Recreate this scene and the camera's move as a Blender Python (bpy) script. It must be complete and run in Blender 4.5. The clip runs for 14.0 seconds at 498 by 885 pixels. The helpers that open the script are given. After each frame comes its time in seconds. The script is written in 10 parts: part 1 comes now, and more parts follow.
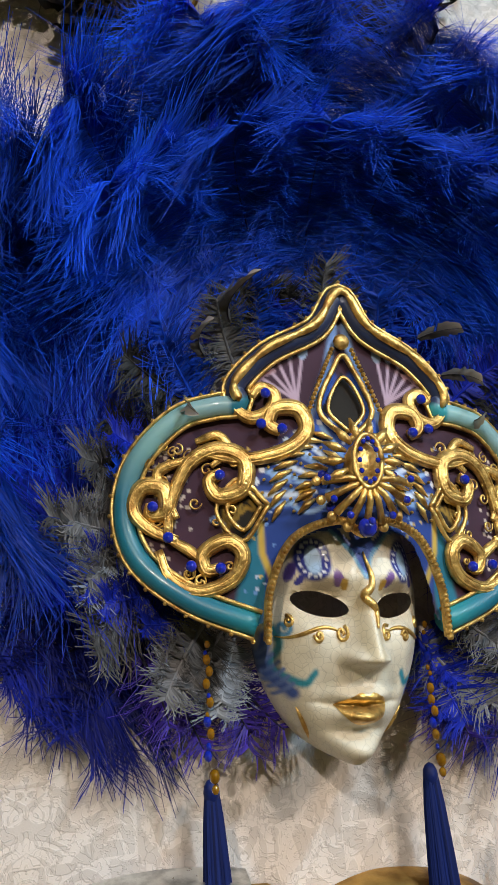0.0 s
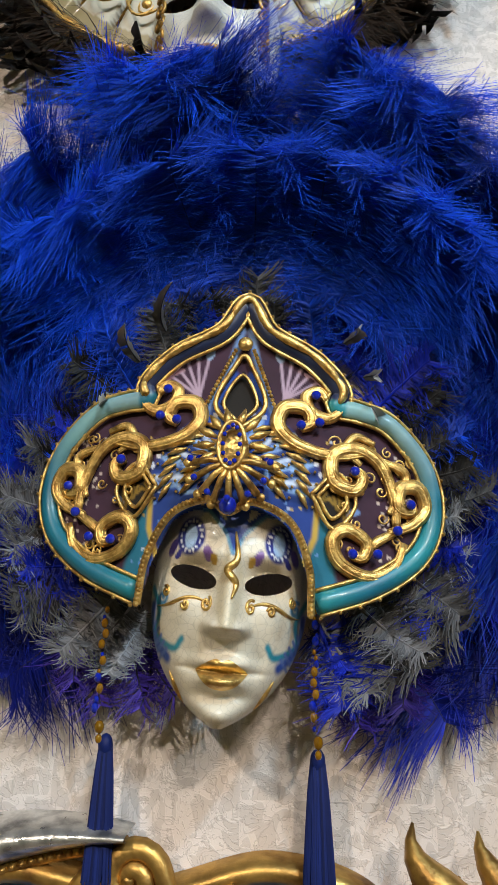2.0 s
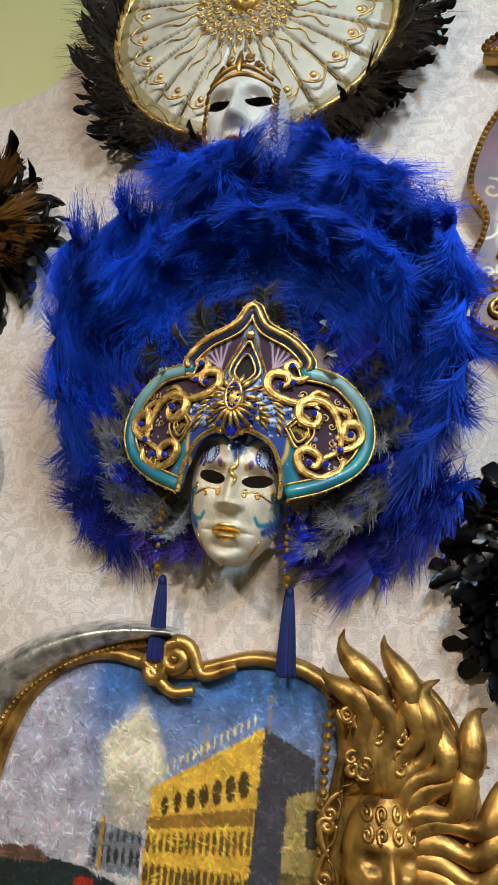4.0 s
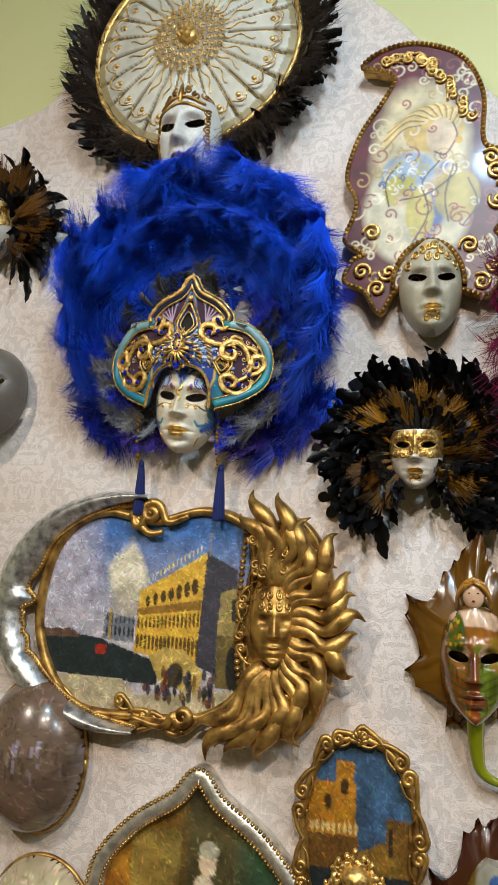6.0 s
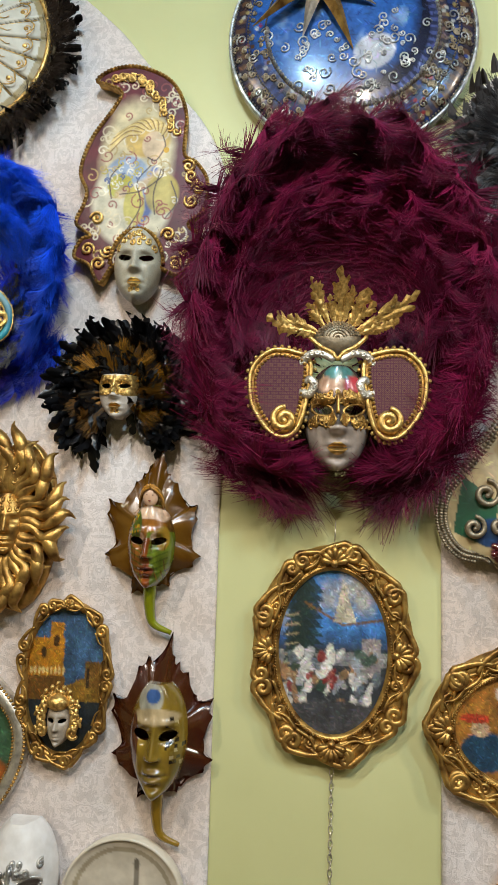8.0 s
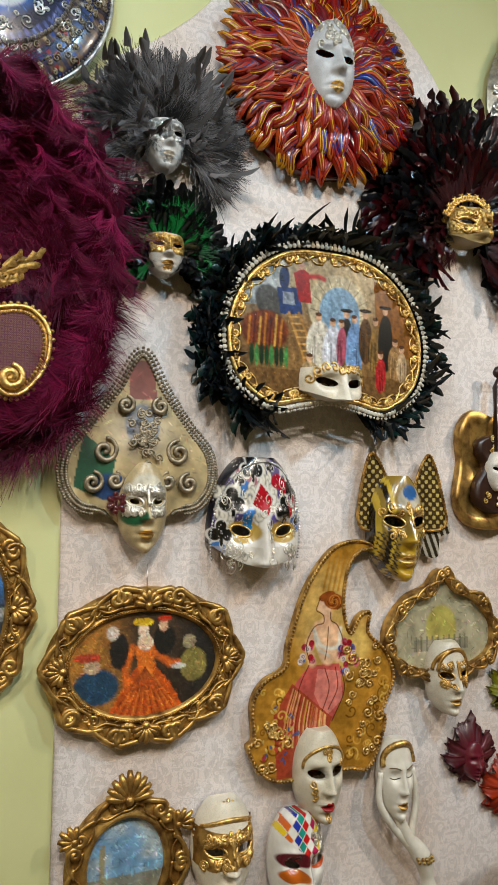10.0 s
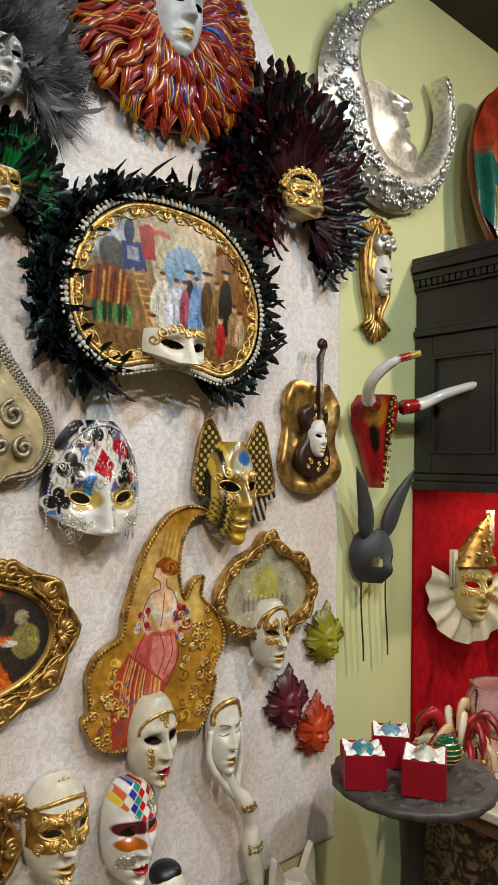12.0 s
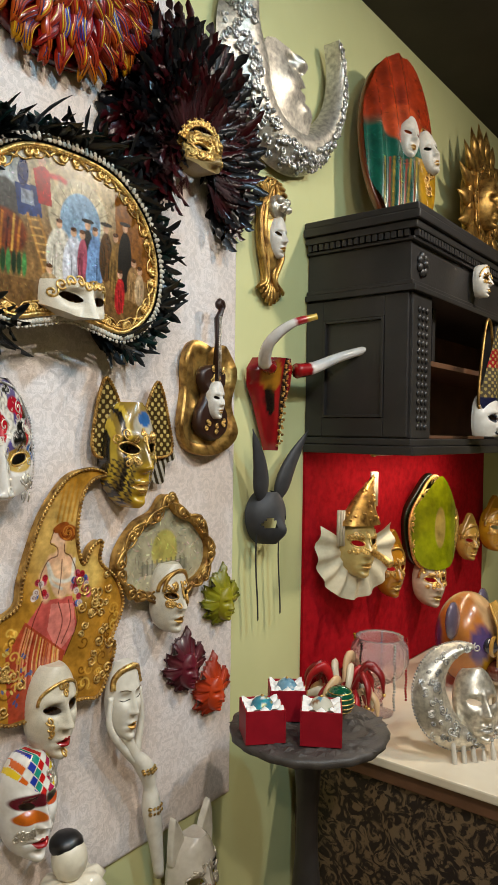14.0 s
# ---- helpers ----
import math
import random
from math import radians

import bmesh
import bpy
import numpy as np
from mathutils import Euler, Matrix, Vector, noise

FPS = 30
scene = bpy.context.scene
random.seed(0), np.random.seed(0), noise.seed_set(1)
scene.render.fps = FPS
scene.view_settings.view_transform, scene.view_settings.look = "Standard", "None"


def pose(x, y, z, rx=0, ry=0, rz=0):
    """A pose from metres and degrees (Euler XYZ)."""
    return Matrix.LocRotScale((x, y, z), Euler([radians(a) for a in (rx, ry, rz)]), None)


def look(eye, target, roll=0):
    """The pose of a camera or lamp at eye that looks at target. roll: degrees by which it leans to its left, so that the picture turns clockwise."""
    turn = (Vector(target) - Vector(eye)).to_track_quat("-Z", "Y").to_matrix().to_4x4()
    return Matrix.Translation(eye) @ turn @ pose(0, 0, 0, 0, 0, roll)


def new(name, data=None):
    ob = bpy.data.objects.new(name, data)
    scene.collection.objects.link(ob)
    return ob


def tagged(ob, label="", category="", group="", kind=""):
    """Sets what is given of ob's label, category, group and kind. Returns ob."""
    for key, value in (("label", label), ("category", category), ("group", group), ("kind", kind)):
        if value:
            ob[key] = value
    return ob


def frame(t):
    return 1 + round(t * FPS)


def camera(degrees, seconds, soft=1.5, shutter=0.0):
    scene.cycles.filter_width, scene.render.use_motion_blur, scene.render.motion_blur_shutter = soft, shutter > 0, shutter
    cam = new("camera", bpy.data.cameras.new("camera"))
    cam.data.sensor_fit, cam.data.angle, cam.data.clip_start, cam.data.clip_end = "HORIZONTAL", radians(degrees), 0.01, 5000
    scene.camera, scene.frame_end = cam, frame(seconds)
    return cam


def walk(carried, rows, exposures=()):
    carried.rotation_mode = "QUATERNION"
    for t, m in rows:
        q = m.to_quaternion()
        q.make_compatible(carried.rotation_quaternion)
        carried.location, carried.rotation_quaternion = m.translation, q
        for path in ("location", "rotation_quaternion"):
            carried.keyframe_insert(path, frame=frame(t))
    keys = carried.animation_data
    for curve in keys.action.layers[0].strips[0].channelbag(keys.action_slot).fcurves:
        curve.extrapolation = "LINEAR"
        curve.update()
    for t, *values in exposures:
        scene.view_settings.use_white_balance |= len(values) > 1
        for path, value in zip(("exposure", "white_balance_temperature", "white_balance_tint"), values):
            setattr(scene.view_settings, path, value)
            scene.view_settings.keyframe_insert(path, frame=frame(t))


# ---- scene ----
cam = camera(39.0, 14.0)
# rows: seconds, x, y, z, tilt, roll, heading
PATH = [
    (0, (-0.165, -0.566, 1.955), (0.242, 1.333, 2.43), -4.8),
    (0.5, (-0.118, -0.568, 1.945), (0.158, 1.346, 2.454), -3.1),
    (1, (-0.066, -0.579, 1.929), (0.072, 1.338, 2.48), -1.5),
    (1.5, (-0.01, -0.598, 1.913), (-0.016, 1.312, 2.507), -0.3),
    (2, (0.045, -0.616, 1.889), (-0.085, 1.275, 2.526), 0.8),
    (2.2, (0.07, -0.622, 1.882), (-0.107, 1.263, 2.524), 1.1),
    (4.3, (0.251, -0.922, 1.737), (-0.26, 0.922, 2.319), 4.0),
    (4.5, (0.296, -0.94, 1.733), (-0.262, 0.9, 2.285), 3.8),
    (5, (0.385, -1.007, 1.702), (-0.202, 0.842, 2.188), 3.0),
    (5.5, (0.442, -1.113, 1.671), (-0.164, 0.744, 2.099), 2.6),
    (6, (0.478, -1.255, 1.648), (-0.093, 0.628, 2.011), 2.5),
    (6.5, (0.523, -1.346, 1.614), (0.022, 0.562, 1.943), 2.4),
    (7, (0.635, -1.43, 1.586), (0.198, 0.498, 1.889), 2.3),
    (7.5, (0.764, -1.501, 1.564), (0.424, 0.45, 1.848), 2.2),
    (8, (0.855, -1.557, 1.555), (0.656, 0.416, 1.814), 2.0),
    (8.5, (0.894, -1.596, 1.552), (0.918, 0.391, 1.784), 1.5),
    (9, (0.91, -1.623, 1.552), (1.21, 0.344, 1.757), 1.0),
    (9.2, (0.91, -1.634, 1.547), (1.319, 0.313, 1.746), 0.8),
    (11.3, (0.817, -1.525, 1.572), (1.991, 0.092, 1.656), 1.0),
    (11.5, (0.805, -1.513, 1.57), (2.024, 0.071, 1.649), 0.9),
    (12, (0.768, -1.487, 1.563), (2.094, 0.01, 1.618), 0.9),
    (12.5, (0.735, -1.453, 1.552), (2.139, -0.029, 1.587), 0.9),
    (13, (0.723, -1.422, 1.546), (2.193, -0.066, 1.559), 0.8),
    (13.5, (0.724, -1.405, 1.542), (2.252, -0.115, 1.536), 0.8),
    (14, (0.733, -1.411, 1.542), (2.311, -0.182, 1.514), 0.9),
]
walk(cam, [(t, look(eye, target, roll)) for t, eye, target, roll in PATH])

# ---------------------------------------------------------------- light
world = bpy.data.worlds.new("room_world")
scene.world = world
world.use_nodes = True
world.node_tree.nodes["Background"].inputs[0].default_value = (0.75, 0.85, 1.0, 1)
world.node_tree.nodes["Background"].inputs[1].default_value = 0.012


def lamp(name, eye, target, watts, size, colour):
    d = bpy.data.lights.new(name, "AREA")
    d.shape, d.size, d.energy, d.color = "DISK", size, watts, colour
    o = new(name, d)
    o.matrix_world = look(eye, target)
    return o


WARM, COOL = (1.0, 0.88, 0.74), (0.50, 0.78, 1.0)
CEIL = 3.28
FLOOR = -0.12
SPOTS = (
    ((-0.95, -2.3, CEIL - 0.05), (0.0, 0, 1.7), 44, 0.10, WARM),
    ((0.62, -1.40, CEIL - 0.05), (0.3, 0, 2.0), 21, 0.14, COOL),
    ((0.75, -2.5, CEIL - 0.05), (0.8, 0, 1.0), 38, 0.12, WARM),
    ((2.3, -2.0, CEIL - 0.05), (1.7, 0, 1.9), 32, 0.14, COOL),
    ((1.1, -2.1, CEIL - 0.05), (2.2, 0, 1.2), 25, 0.10, WARM),
    ((3.4, -1.9, CEIL - 0.05), (3.2, 0, 1.4), 48, 0.12, WARM),
)
_tube = lamp("tube_lamp", (3.55, -0.22, 1.462), (3.55, -0.10, 0.8), 4.2, 1.1, (1.0, 0.84, 0.62))
_tube.data.shape, _tube.data.size, _tube.data.size_y = "RECTANGLE", 1.1, 0.02
for _n, (_e, _t, _w, _s, _c) in enumerate(SPOTS):
    lamp("spot_lamp", _e, _t, _w, _s, _c)


# ---------------------------------------------------------------- materials
def rgb(h):
    """Linear colour from a six-digit hex string."""
    out = []
    for i in (0, 2, 4):
        c = int(h[i:i + 2], 16) / 255
        out.append(c / 12.92 if c <= 0.04045 else ((c + 0.055) / 1.055) ** 2.4)
    return np.array(out)


class Tree:
    def __init__(self, name):
        self.m = bpy.data.materials.new(name)
        self.m.use_nodes = True
        self.t = self.m.node_tree
        self.b = self.t.nodes["Principled BSDF"]
        self.tc = None

    def n(self, kind, **kw):
        nd = self.t.nodes.new("ShaderNode" + kind)
        for k, v in kw.items():
            if k.startswith("i_"):
                self.put(nd, k[2:].replace("_", " "), v)
            elif k == "operation":
                nd.operation = v
            elif k == "blend_type":
                nd.blend_type = v
            elif k == "data_type":
                nd.data_type = v
            elif k == "attribute_name":
                nd.attribute_name = v
            elif k == "feature":
                nd.feature = v
        return nd

    def put(self, nd, key, v):
        sock = nd.inputs[int(key)] if key.isdigit() else nd.inputs[key]
        if isinstance(v, bpy.types.NodeSocket):
            self.t.links.new(v, sock)
        elif sock.type == "RGBA" and len(v) == 3:
            sock.default_value = (*[float(a) for a in v], 1)
        else:
            sock.default_value = v

    def set(self, key, v):
        self.put(self.b, key, v)

    def math(self, op, a, b=0.5):
        nd = self.n("Math", operation=op)
        self.put(nd, "0", a)
        self.put(nd, "1", b)
        return nd.outputs[0]

    def noise(self, scale, detail=3.0, vec=None, distortion=0.0):
        nd = self.n("TexNoise", i_Scale=scale, i_Detail=detail, i_Distortion=distortion)
        self.put(nd, "Vector", vec if vec is not None else self.coord())
        return nd.outputs["Fac"]

    def coord(self):
        if self.tc is None:
            self.tc = self.n("TexCoord")
        return self.tc.outputs["Object"]

    def ramp(self, fac, stops):
        nd = self.n("ValToRGB")
        self.put(nd, "Fac", fac)
        els = nd.color_ramp.elements
        for i, (p, c) in enumerate(stops):
            e = els[i] if i < 2 else els.new(p)
            e.position, e.color = p, (*[float(a) for a in c], 1)
        return nd.outputs["Color"]

    def mix(self, fac, a, b, mode="MIX"):
        nd = self.n("MixRGB", blend_type=mode)
        self.put(nd, "0", fac)
        self.put(nd, "1", a)
        self.put(nd, "2", b)
        return nd.outputs[0]

    def bump(self, height, strength=0.3, dist=0.001):
        nd = self.n("Bump", i_Strength=strength, i_Distance=dist)
        self.put(nd, "Height", height)
        self.set("Normal", nd.outputs[0])


def metal(name, lo, hi, rough, scale=60):
    t = Tree(name)
    f = t.noise(scale, 5)
    t.set("Base Color", t.ramp(f, [(0.32, lo), (0.62, hi)]))
    t.set("Metallic", 0.82)
    t.set("Roughness", t.math("MULTIPLY_ADD", t.noise(scale * 2.3, 3), 0.3))
    t.b.inputs["Roughness"].links[0].from_node.inputs[2].default_value = rough - 0.15
    t.bump(t.noise(scale * 4, 4), 0.5, 0.0014)
    return t.m


def painted(name, rough=0.35, coat=0.0, crackle=0.0, bump=0.15, metallic=0.0, sheen=0.0):
    """Reads the colour laid on the mesh, with a little uneven wear."""
    t = Tree(name)
    at = t.n("Attribute", attribute_name="Col")
    f = t.noise(45, 5)
    f2 = t.noise(9, 2)
    col = t.mix(0.35, at.outputs["Color"], t.ramp(f, [(0.3, (0.62, 0.58, 0.52)), (0.65, (1, 1, 1))]), "MULTIPLY")
    col = t.mix(0.3, col, t.ramp(f2, [(0.3, (0.75, 0.72, 0.66)), (0.6, (1, 1, 1))]), "MULTIPLY")
    h = t.noise(300, 3)
    if crackle:
        v = t.n("TexVoronoi", feature="DISTANCE_TO_EDGE", i_Scale=190.0)
        t.put(v, "Vector", t.coord())
        e = t.ramp(v.outputs["Distance"], [(0.0, (0, 0, 0)), (0.06, (1, 1, 1))])
        col = t.mix(crackle, col, t.mix(1.0, col, e, "MULTIPLY"))
        h = e
    t.set("Base Color", col)
    t.set("Roughness", rough)
    t.set("Metallic", metallic)
    t.set("Coat Weight", coat)
    t.set("Coat Roughness", 0.08)
    if sheen:
        t.set("Sheen Weight", sheen)
    t.bump(h, bump, 0.0006)
    return t.m


GOLD = metal("gold_leaf", (0.36, 0.19, 0.05), (0.88, 0.60, 0.20), 0.38, 110)
OLDGOLD = metal("old_gold_leaf", (0.16, 0.075, 0.02), (0.60, 0.36, 0.10), 0.42, 35)
SILVER = metal("silver_leaf", (0.22, 0.22, 0.22), (0.72, 0.71, 0.68), 0.33)
TARNISH = metal("tarnished_lace", (0.16, 0.125, 0.08), (0.40, 0.33, 0.23), 0.5)
DULLSILVER = metal("pale_champagne_silver", (0.42, 0.38, 0.32), (0.75, 0.70, 0.60), 0.42)
PAINT = painted("painted_plaster", 0.38, 0.1, 0.2)
SATIN = painted("painted_satin", 0.4, 0.15)
LACQ = painted("lacquered_paint", 0.25, 0.6)
CANVAS = painted("oil_paint", 0.42, 0.25, 0.0, 0.6)
FEATHER = painted("dyed_feather", 0.5, 0.0, 0.0, 0.0, sheen=0.05)
GLOSSFEATHER = painted("glossy_feather", 0.30, 0.0, 0.0, 0.0)
GLOSSFEATHER.node_tree.nodes["Principled BSDF"].inputs["Specular IOR Level"].default_value = 0.4
FEATHER.node_tree.nodes["Principled BSDF"].inputs["Specular IOR Level"].default_value = 0.18
CLOTH = painted("trim_cloth", 0.85)
STONE = painted("rhinestone", 0.08, 1.0, 0.0, 0.0)


def damask():
    t = Tree("cream_damask")
    sep = t.n("SeparateXYZ")
    t.put(sep, "0", t.coord())
    px = t.math("PINGPONG", sep.outputs[0], 0.075)
    row = t.math("FLOOR", t.math("DIVIDE", sep.outputs[0], 0.15))
    shift = t.math("MULTIPLY", t.math("MODULO", row, 2.0), 0.11)
    zz = t.math("ADD", sep.outputs[2], shift)
    pz = t.math("MODULO", t.math("ADD", zz, 40.0), 0.22)
    vec = t.n("CombineXYZ")
    t.put(vec, "X", px)
    t.put(vec, "Y", 0.37)
    t.put(vec, "Z", pz)
    v = vec.outputs[0]
    big = t.noise(30, 3.5, v, 2.4)
    leaf = t.ramp(big, [(0.49, (0, 0, 0)), (0.53, (1, 1, 1))])
    fine = t.noise(60, 1.5, v, 3.0)
    line = t.math("ABSOLUTE", t.math("SUBTRACT", fine, 0.5))
    line = t.ramp(line, [(0.015, (1, 1, 1)), (0.04, (0, 0, 0))])
    pat = t.mix(0.6, t.mix(0.62, (0, 0, 0), leaf), line, "ADD")
    stain = t.noise(3.2, 4)
    base = t.ramp(stain, [(0.35, (0.66, 0.55, 0.48)), (0.65, (0.78, 0.72, 0.70))])
    dark = t.mix(1.0, base, (0.76, 0.75, 0.74), "MULTIPLY")
    t.set("Base Color", t.mix(pat, base, dark))
    t.set("Roughness", t.math("MULTIPLY_ADD", leaf, -0.18))
    t.b.inputs["Roughness"].links[0].from_node.inputs[2].default_value = 0.62
    t.set("Sheen Weight", 0.15)
    t.bump(t.mix(0.15, pat, t.noise(900, 2)), 0.5, 0.0012)
    return t.m


def plain(name, a, b, rough, scale, bump=0.2, dist=0.001, spec=0.5):
    t = Tree(name)
    f = t.noise(scale, 6)
    t.set("Base Color", t.ramp(f, [(0.3, a), (0.7, b)]))
    t.set("Roughness", rough)
    t.set("Specular IOR Level", spec)
    t.bump(t.noise(scale * 12, 4), bump, dist)
    return t.m


DAMASK = damask()
WALLPAINT = plain("yellow_green_wall_paint", (0.50, 0.50, 0.235), (0.58, 0.575, 0.29), 0.6, 2.2, 0.15, 0.002)
CEILPAINT = plain("dark_ceiling_paint", (0.035, 0.027, 0.023), (0.055, 0.044, 0.038), 0.8, 3)
FLOORMAT = plain("dark_brown_floorboards", (0.06, 0.035, 0.02), (0.11, 0.07, 0.04), 0.5, 6)
BLACKWOOD = plain("black_stained_wood", (0.015, 0.013, 0.012), (0.028, 0.024, 0.022), 0.42, 8, 0.35)
TABLEWOOD = plain("dark_carved_wood", (0.030, 0.025, 0.022), (0.065, 0.055, 0.048), 0.5, 25, 0.5, 0.002)
BROWNWOOD = plain("brown_wood", (0.09, 0.04, 0.02), (0.15, 0.07, 0.035), 0.5, 9)
REDCLOTH = plain("crimson_velvet", (0.24, 0.002, 0.006), (0.38, 0.005, 0.011), 0.9, 40, 0.6, 0.002, 0.08)
REDBOX = plain("red_card", (0.22, 0.003, 0.010), (0.28, 0.005, 0.014), 0.5, 20, spec=0.25)
MARBLE = plain("cream_marble", (0.62, 0.52, 0.38), (0.72, 0.64, 0.50), 0.25, 5)
BLACKMATTE = plain("matte_black", (0.02, 0.02, 0.022), (0.03, 0.03, 0.032), 0.6, 30)
WHITECLOTH = plain("white_satin", (0.72, 0.70, 0.66), (0.8, 0.78, 0.74), 0.5, 30)


def carved_cloth():
    t = Tree("brown_brocade")
    f = t.noise(22, 4, None, 2.2)
    t.set("Base Color", t.ramp(f, [(0.46, (0.016, 0.009, 0.006)), (0.56, (0.15, 0.10, 0.055))]))
    t.set("Roughness", 0.6)
    t.bump(f, 0.5, 0.003)
    return t.m


BROCADE = carved_cloth()
_t = Tree("clear_glass")
_t.set("Base Color", (0.97, 0.80, 0.78))
_t.set("Roughness", 0.08)
_t.set("Transmission Weight", 0.82)
GLASS = _t.m


# ---------------------------------------------------------------- mesh tools
class Shape:
    """Collects pieces of one mesh; points are (across, out from the wall, up) as x, -y, z."""

    def __init__(self):
        self.v, self.q, self.t, self.c, self.poly, self.n = [], [], [], [], [], 0

    def add(self, verts, quads=None, tris=None, col=(0.5, 0.5, 0.5)):
        verts = np.asarray(verts, float).reshape(-1, 3)
        k = len(verts)
        self.v.append(verts)
        col = np.asarray(col, float)
        self.c.append(np.broadcast_to(col, (k, 3)) if col.ndim == 1 else col.reshape(-1, 3))
        if quads is not None and len(quads):
            self.q.append(np.asarray(quads, int).reshape(-1, 4) + self.n)
        if tris is not None and len(tris):
            self.t.append(np.asarray(tris, int).reshape(-1, 3) + self.n)
        self.n += k
        return self

    def grid(self, p, col=(0.5, 0.5, 0.5), close_u=False, keep=None):
        """p: rows x columns x 3."""
        r, c = p.shape[:2]
        idx = np.arange(r * c).reshape(r, c)
        if close_u:
            idx = np.concatenate([idx, idx[:, :1]], 1)
        q = np.stack([idx[:-1, :-1], idx[:-1, 1:], idx[1:, 1:], idx[1:, :-1]], -1)
        if keep is not None:
            q = q[keep]
        col = np.asarray(col, float)
        return self.add(p.reshape(-1, 3), q.reshape(-1, 4), None, col.reshape(-1, 3) if col.ndim == 3 else col)

    def tube(self, pts, rad, n=6, col=(0.5, 0.5, 0.5), flat=1.0):
        """A round cord along pts (x, out, z); flat squeezes it towards the wall."""
        p = np.asarray(pts, float)
        k = len(p)
        rad = np.broadcast_to(np.asarray(rad, float), (k,))
        tan = np.gradient(p, axis=0)
        tan /= np.linalg.norm(tan, axis=1, keepdims=True) + 1e-12
        ref = np.array([0.0, 1.0, 0.0])
        side = np.cross(tan, ref)
        bad = np.linalg.norm(side, axis=1) < 0.15
        side[bad] = np.cross(tan[bad], np.array([1.0, 0, 0]))
        side /= np.linalg.norm(side, axis=1, keepdims=True)
        up = np.cross(side, tan)
        a = np.linspace(0, 2 * np.pi, n, endpoint=False)
        ring = p[:, None] + rad[:, None, None] * (np.cos(a)[None, :, None] * side[:, None] + flat * np.sin(a)[None, :, None] * up[:, None])
        self.grid(ring, col, True)
        b = self.n - k * n
        self.t.append(np.array([[b, b + i + 1, b + i] for i in range(1, n - 1)]))
        e = self.n - n
        self.t.append(np.array([[e, e + i, e + i + 1] for i in range(1, n - 1)]))
        return self

    def ball(self, c, r, n=6, flat=1.0, col=(0.5, 0.5, 0.5), tall=1.0):
        th = np.linspace(0, np.pi, n + 1)
        ph = np.linspace(0, 2 * np.pi, 2 * n, endpoint=False)
        p = np.stack([np.sin(th)[:, None] * np.cos(ph), flat * np.cos(th)[:, None] * np.ones_like(ph), tall * np.sin(th)[:, None] * np.sin(ph)], -1)
        return self.grid(np.asarray(c) + r * p, col, True)

    def ribbons(self, p, w, col):
        """Many thin strips at once: p strips x points x 3, w strips x points, col strips x 3 (or strips x points x 3)."""
        s, k = p.shape[:2]
        tan = np.gradient(p, axis=1)
        view = np.array([0.15, 1.0, 0.1])
        side = np.cross(tan, view)
        side /= np.linalg.norm(side, axis=-1, keepdims=True) + 1e-9
        a, b = p - side * w[..., None], p + side * w[..., None]
        v = np.stack([a, b], 2).reshape(-1, 3)
        i = (np.arange(s)[:, None] * k + np.arange(k - 1)[None]) * 2
        q = np.stack([i, i + 1, i + 3, i + 2], -1).reshape(-1, 4)
        if col.ndim == 2:
            col = np.repeat(col[:, None], k, 1)
        return self.add(v, q, None, np.repeat(col.reshape(-1, 3), 2, 0))

    def plate(self, line, d0, d1, col=(0.5, 0.5, 0.5), round_=0.25, fill=True):
        """A solid sheet with a softened front edge over a closed outline (n x 2), from d0 to d1 off the wall."""
        o = np.asarray(line, float)
        n = len(o)
        tan = np.roll(o, -1, 0) - np.roll(o, 1, 0)
        nor = np.stack([tan[:, 1], -tan[:, 0]], 1)
        nor /= np.linalg.norm(nor, axis=1, keepdims=True) + 1e-9
        area = 0.5 * np.sum(o[:, 0] * np.roll(o[:, 1], -1) - np.roll(o[:, 0], -1) * o[:, 1])
        nor *= np.sign(area)
        h = (d1 - d0) * round_
        rows = [np.c_[o[:, 0], np.full(n, d), o[:, 1]] for d in (d0, d1 - h)]
        i = o - nor * h
        rows.append(np.c_[i[:, 0], np.full(n, d1), i[:, 1]])
        self.grid(np.array(rows), col, True)
        last = self.n - n
        if fill:
            self.poly.append(list(range(last, last + n)))
        return self

    def build(self, name):
        v = np.concatenate(self.v)
        v = v * np.array([1, -1, 1])
        me = bpy.data.meshes.new(name)
        faces = []
        if self.q:
            faces += np.concatenate(self.q)[:, ::-1].tolist()
        if self.t:
            faces += np.concatenate(self.t)[:, ::-1].tolist()
        faces += [p[::-1] for p in self.poly]
        me.from_pydata(v.tolist(), [], faces)
        a = me.color_attributes.new("Col", "FLOAT_COLOR", "POINT")
        c = np.concatenate(self.c)
        a.data.foreach_set("color", np.c_[c, np.ones(len(c))].astype(np.float32).ravel())
        smooth = np.ones(len(me.polygons), bool)
        if self.poly:
            smooth[-len(self.poly):] = False
        me.polygons.foreach_set("use_smooth", smooth)
        return me


def part(name, shape, material, parent, label="", flat=False, m=None):
    me = shape if isinstance(shape, bpy.types.Mesh) else shape.build(name)
    if not me.materials:
        me.materials.append(material)
    if flat:
        me.polygons.foreach_set("use_smooth", np.zeros(len(me.polygons), bool))
    o = new(name, me)
    o.parent = parent
    if m is not None:
        o.matrix_local = m
    if label:
        tagged(o, label)
    if any(k in name for k in ("filigree", "carving", "beading", "lace")):
        tagged(o, kind="stuff")
    return o


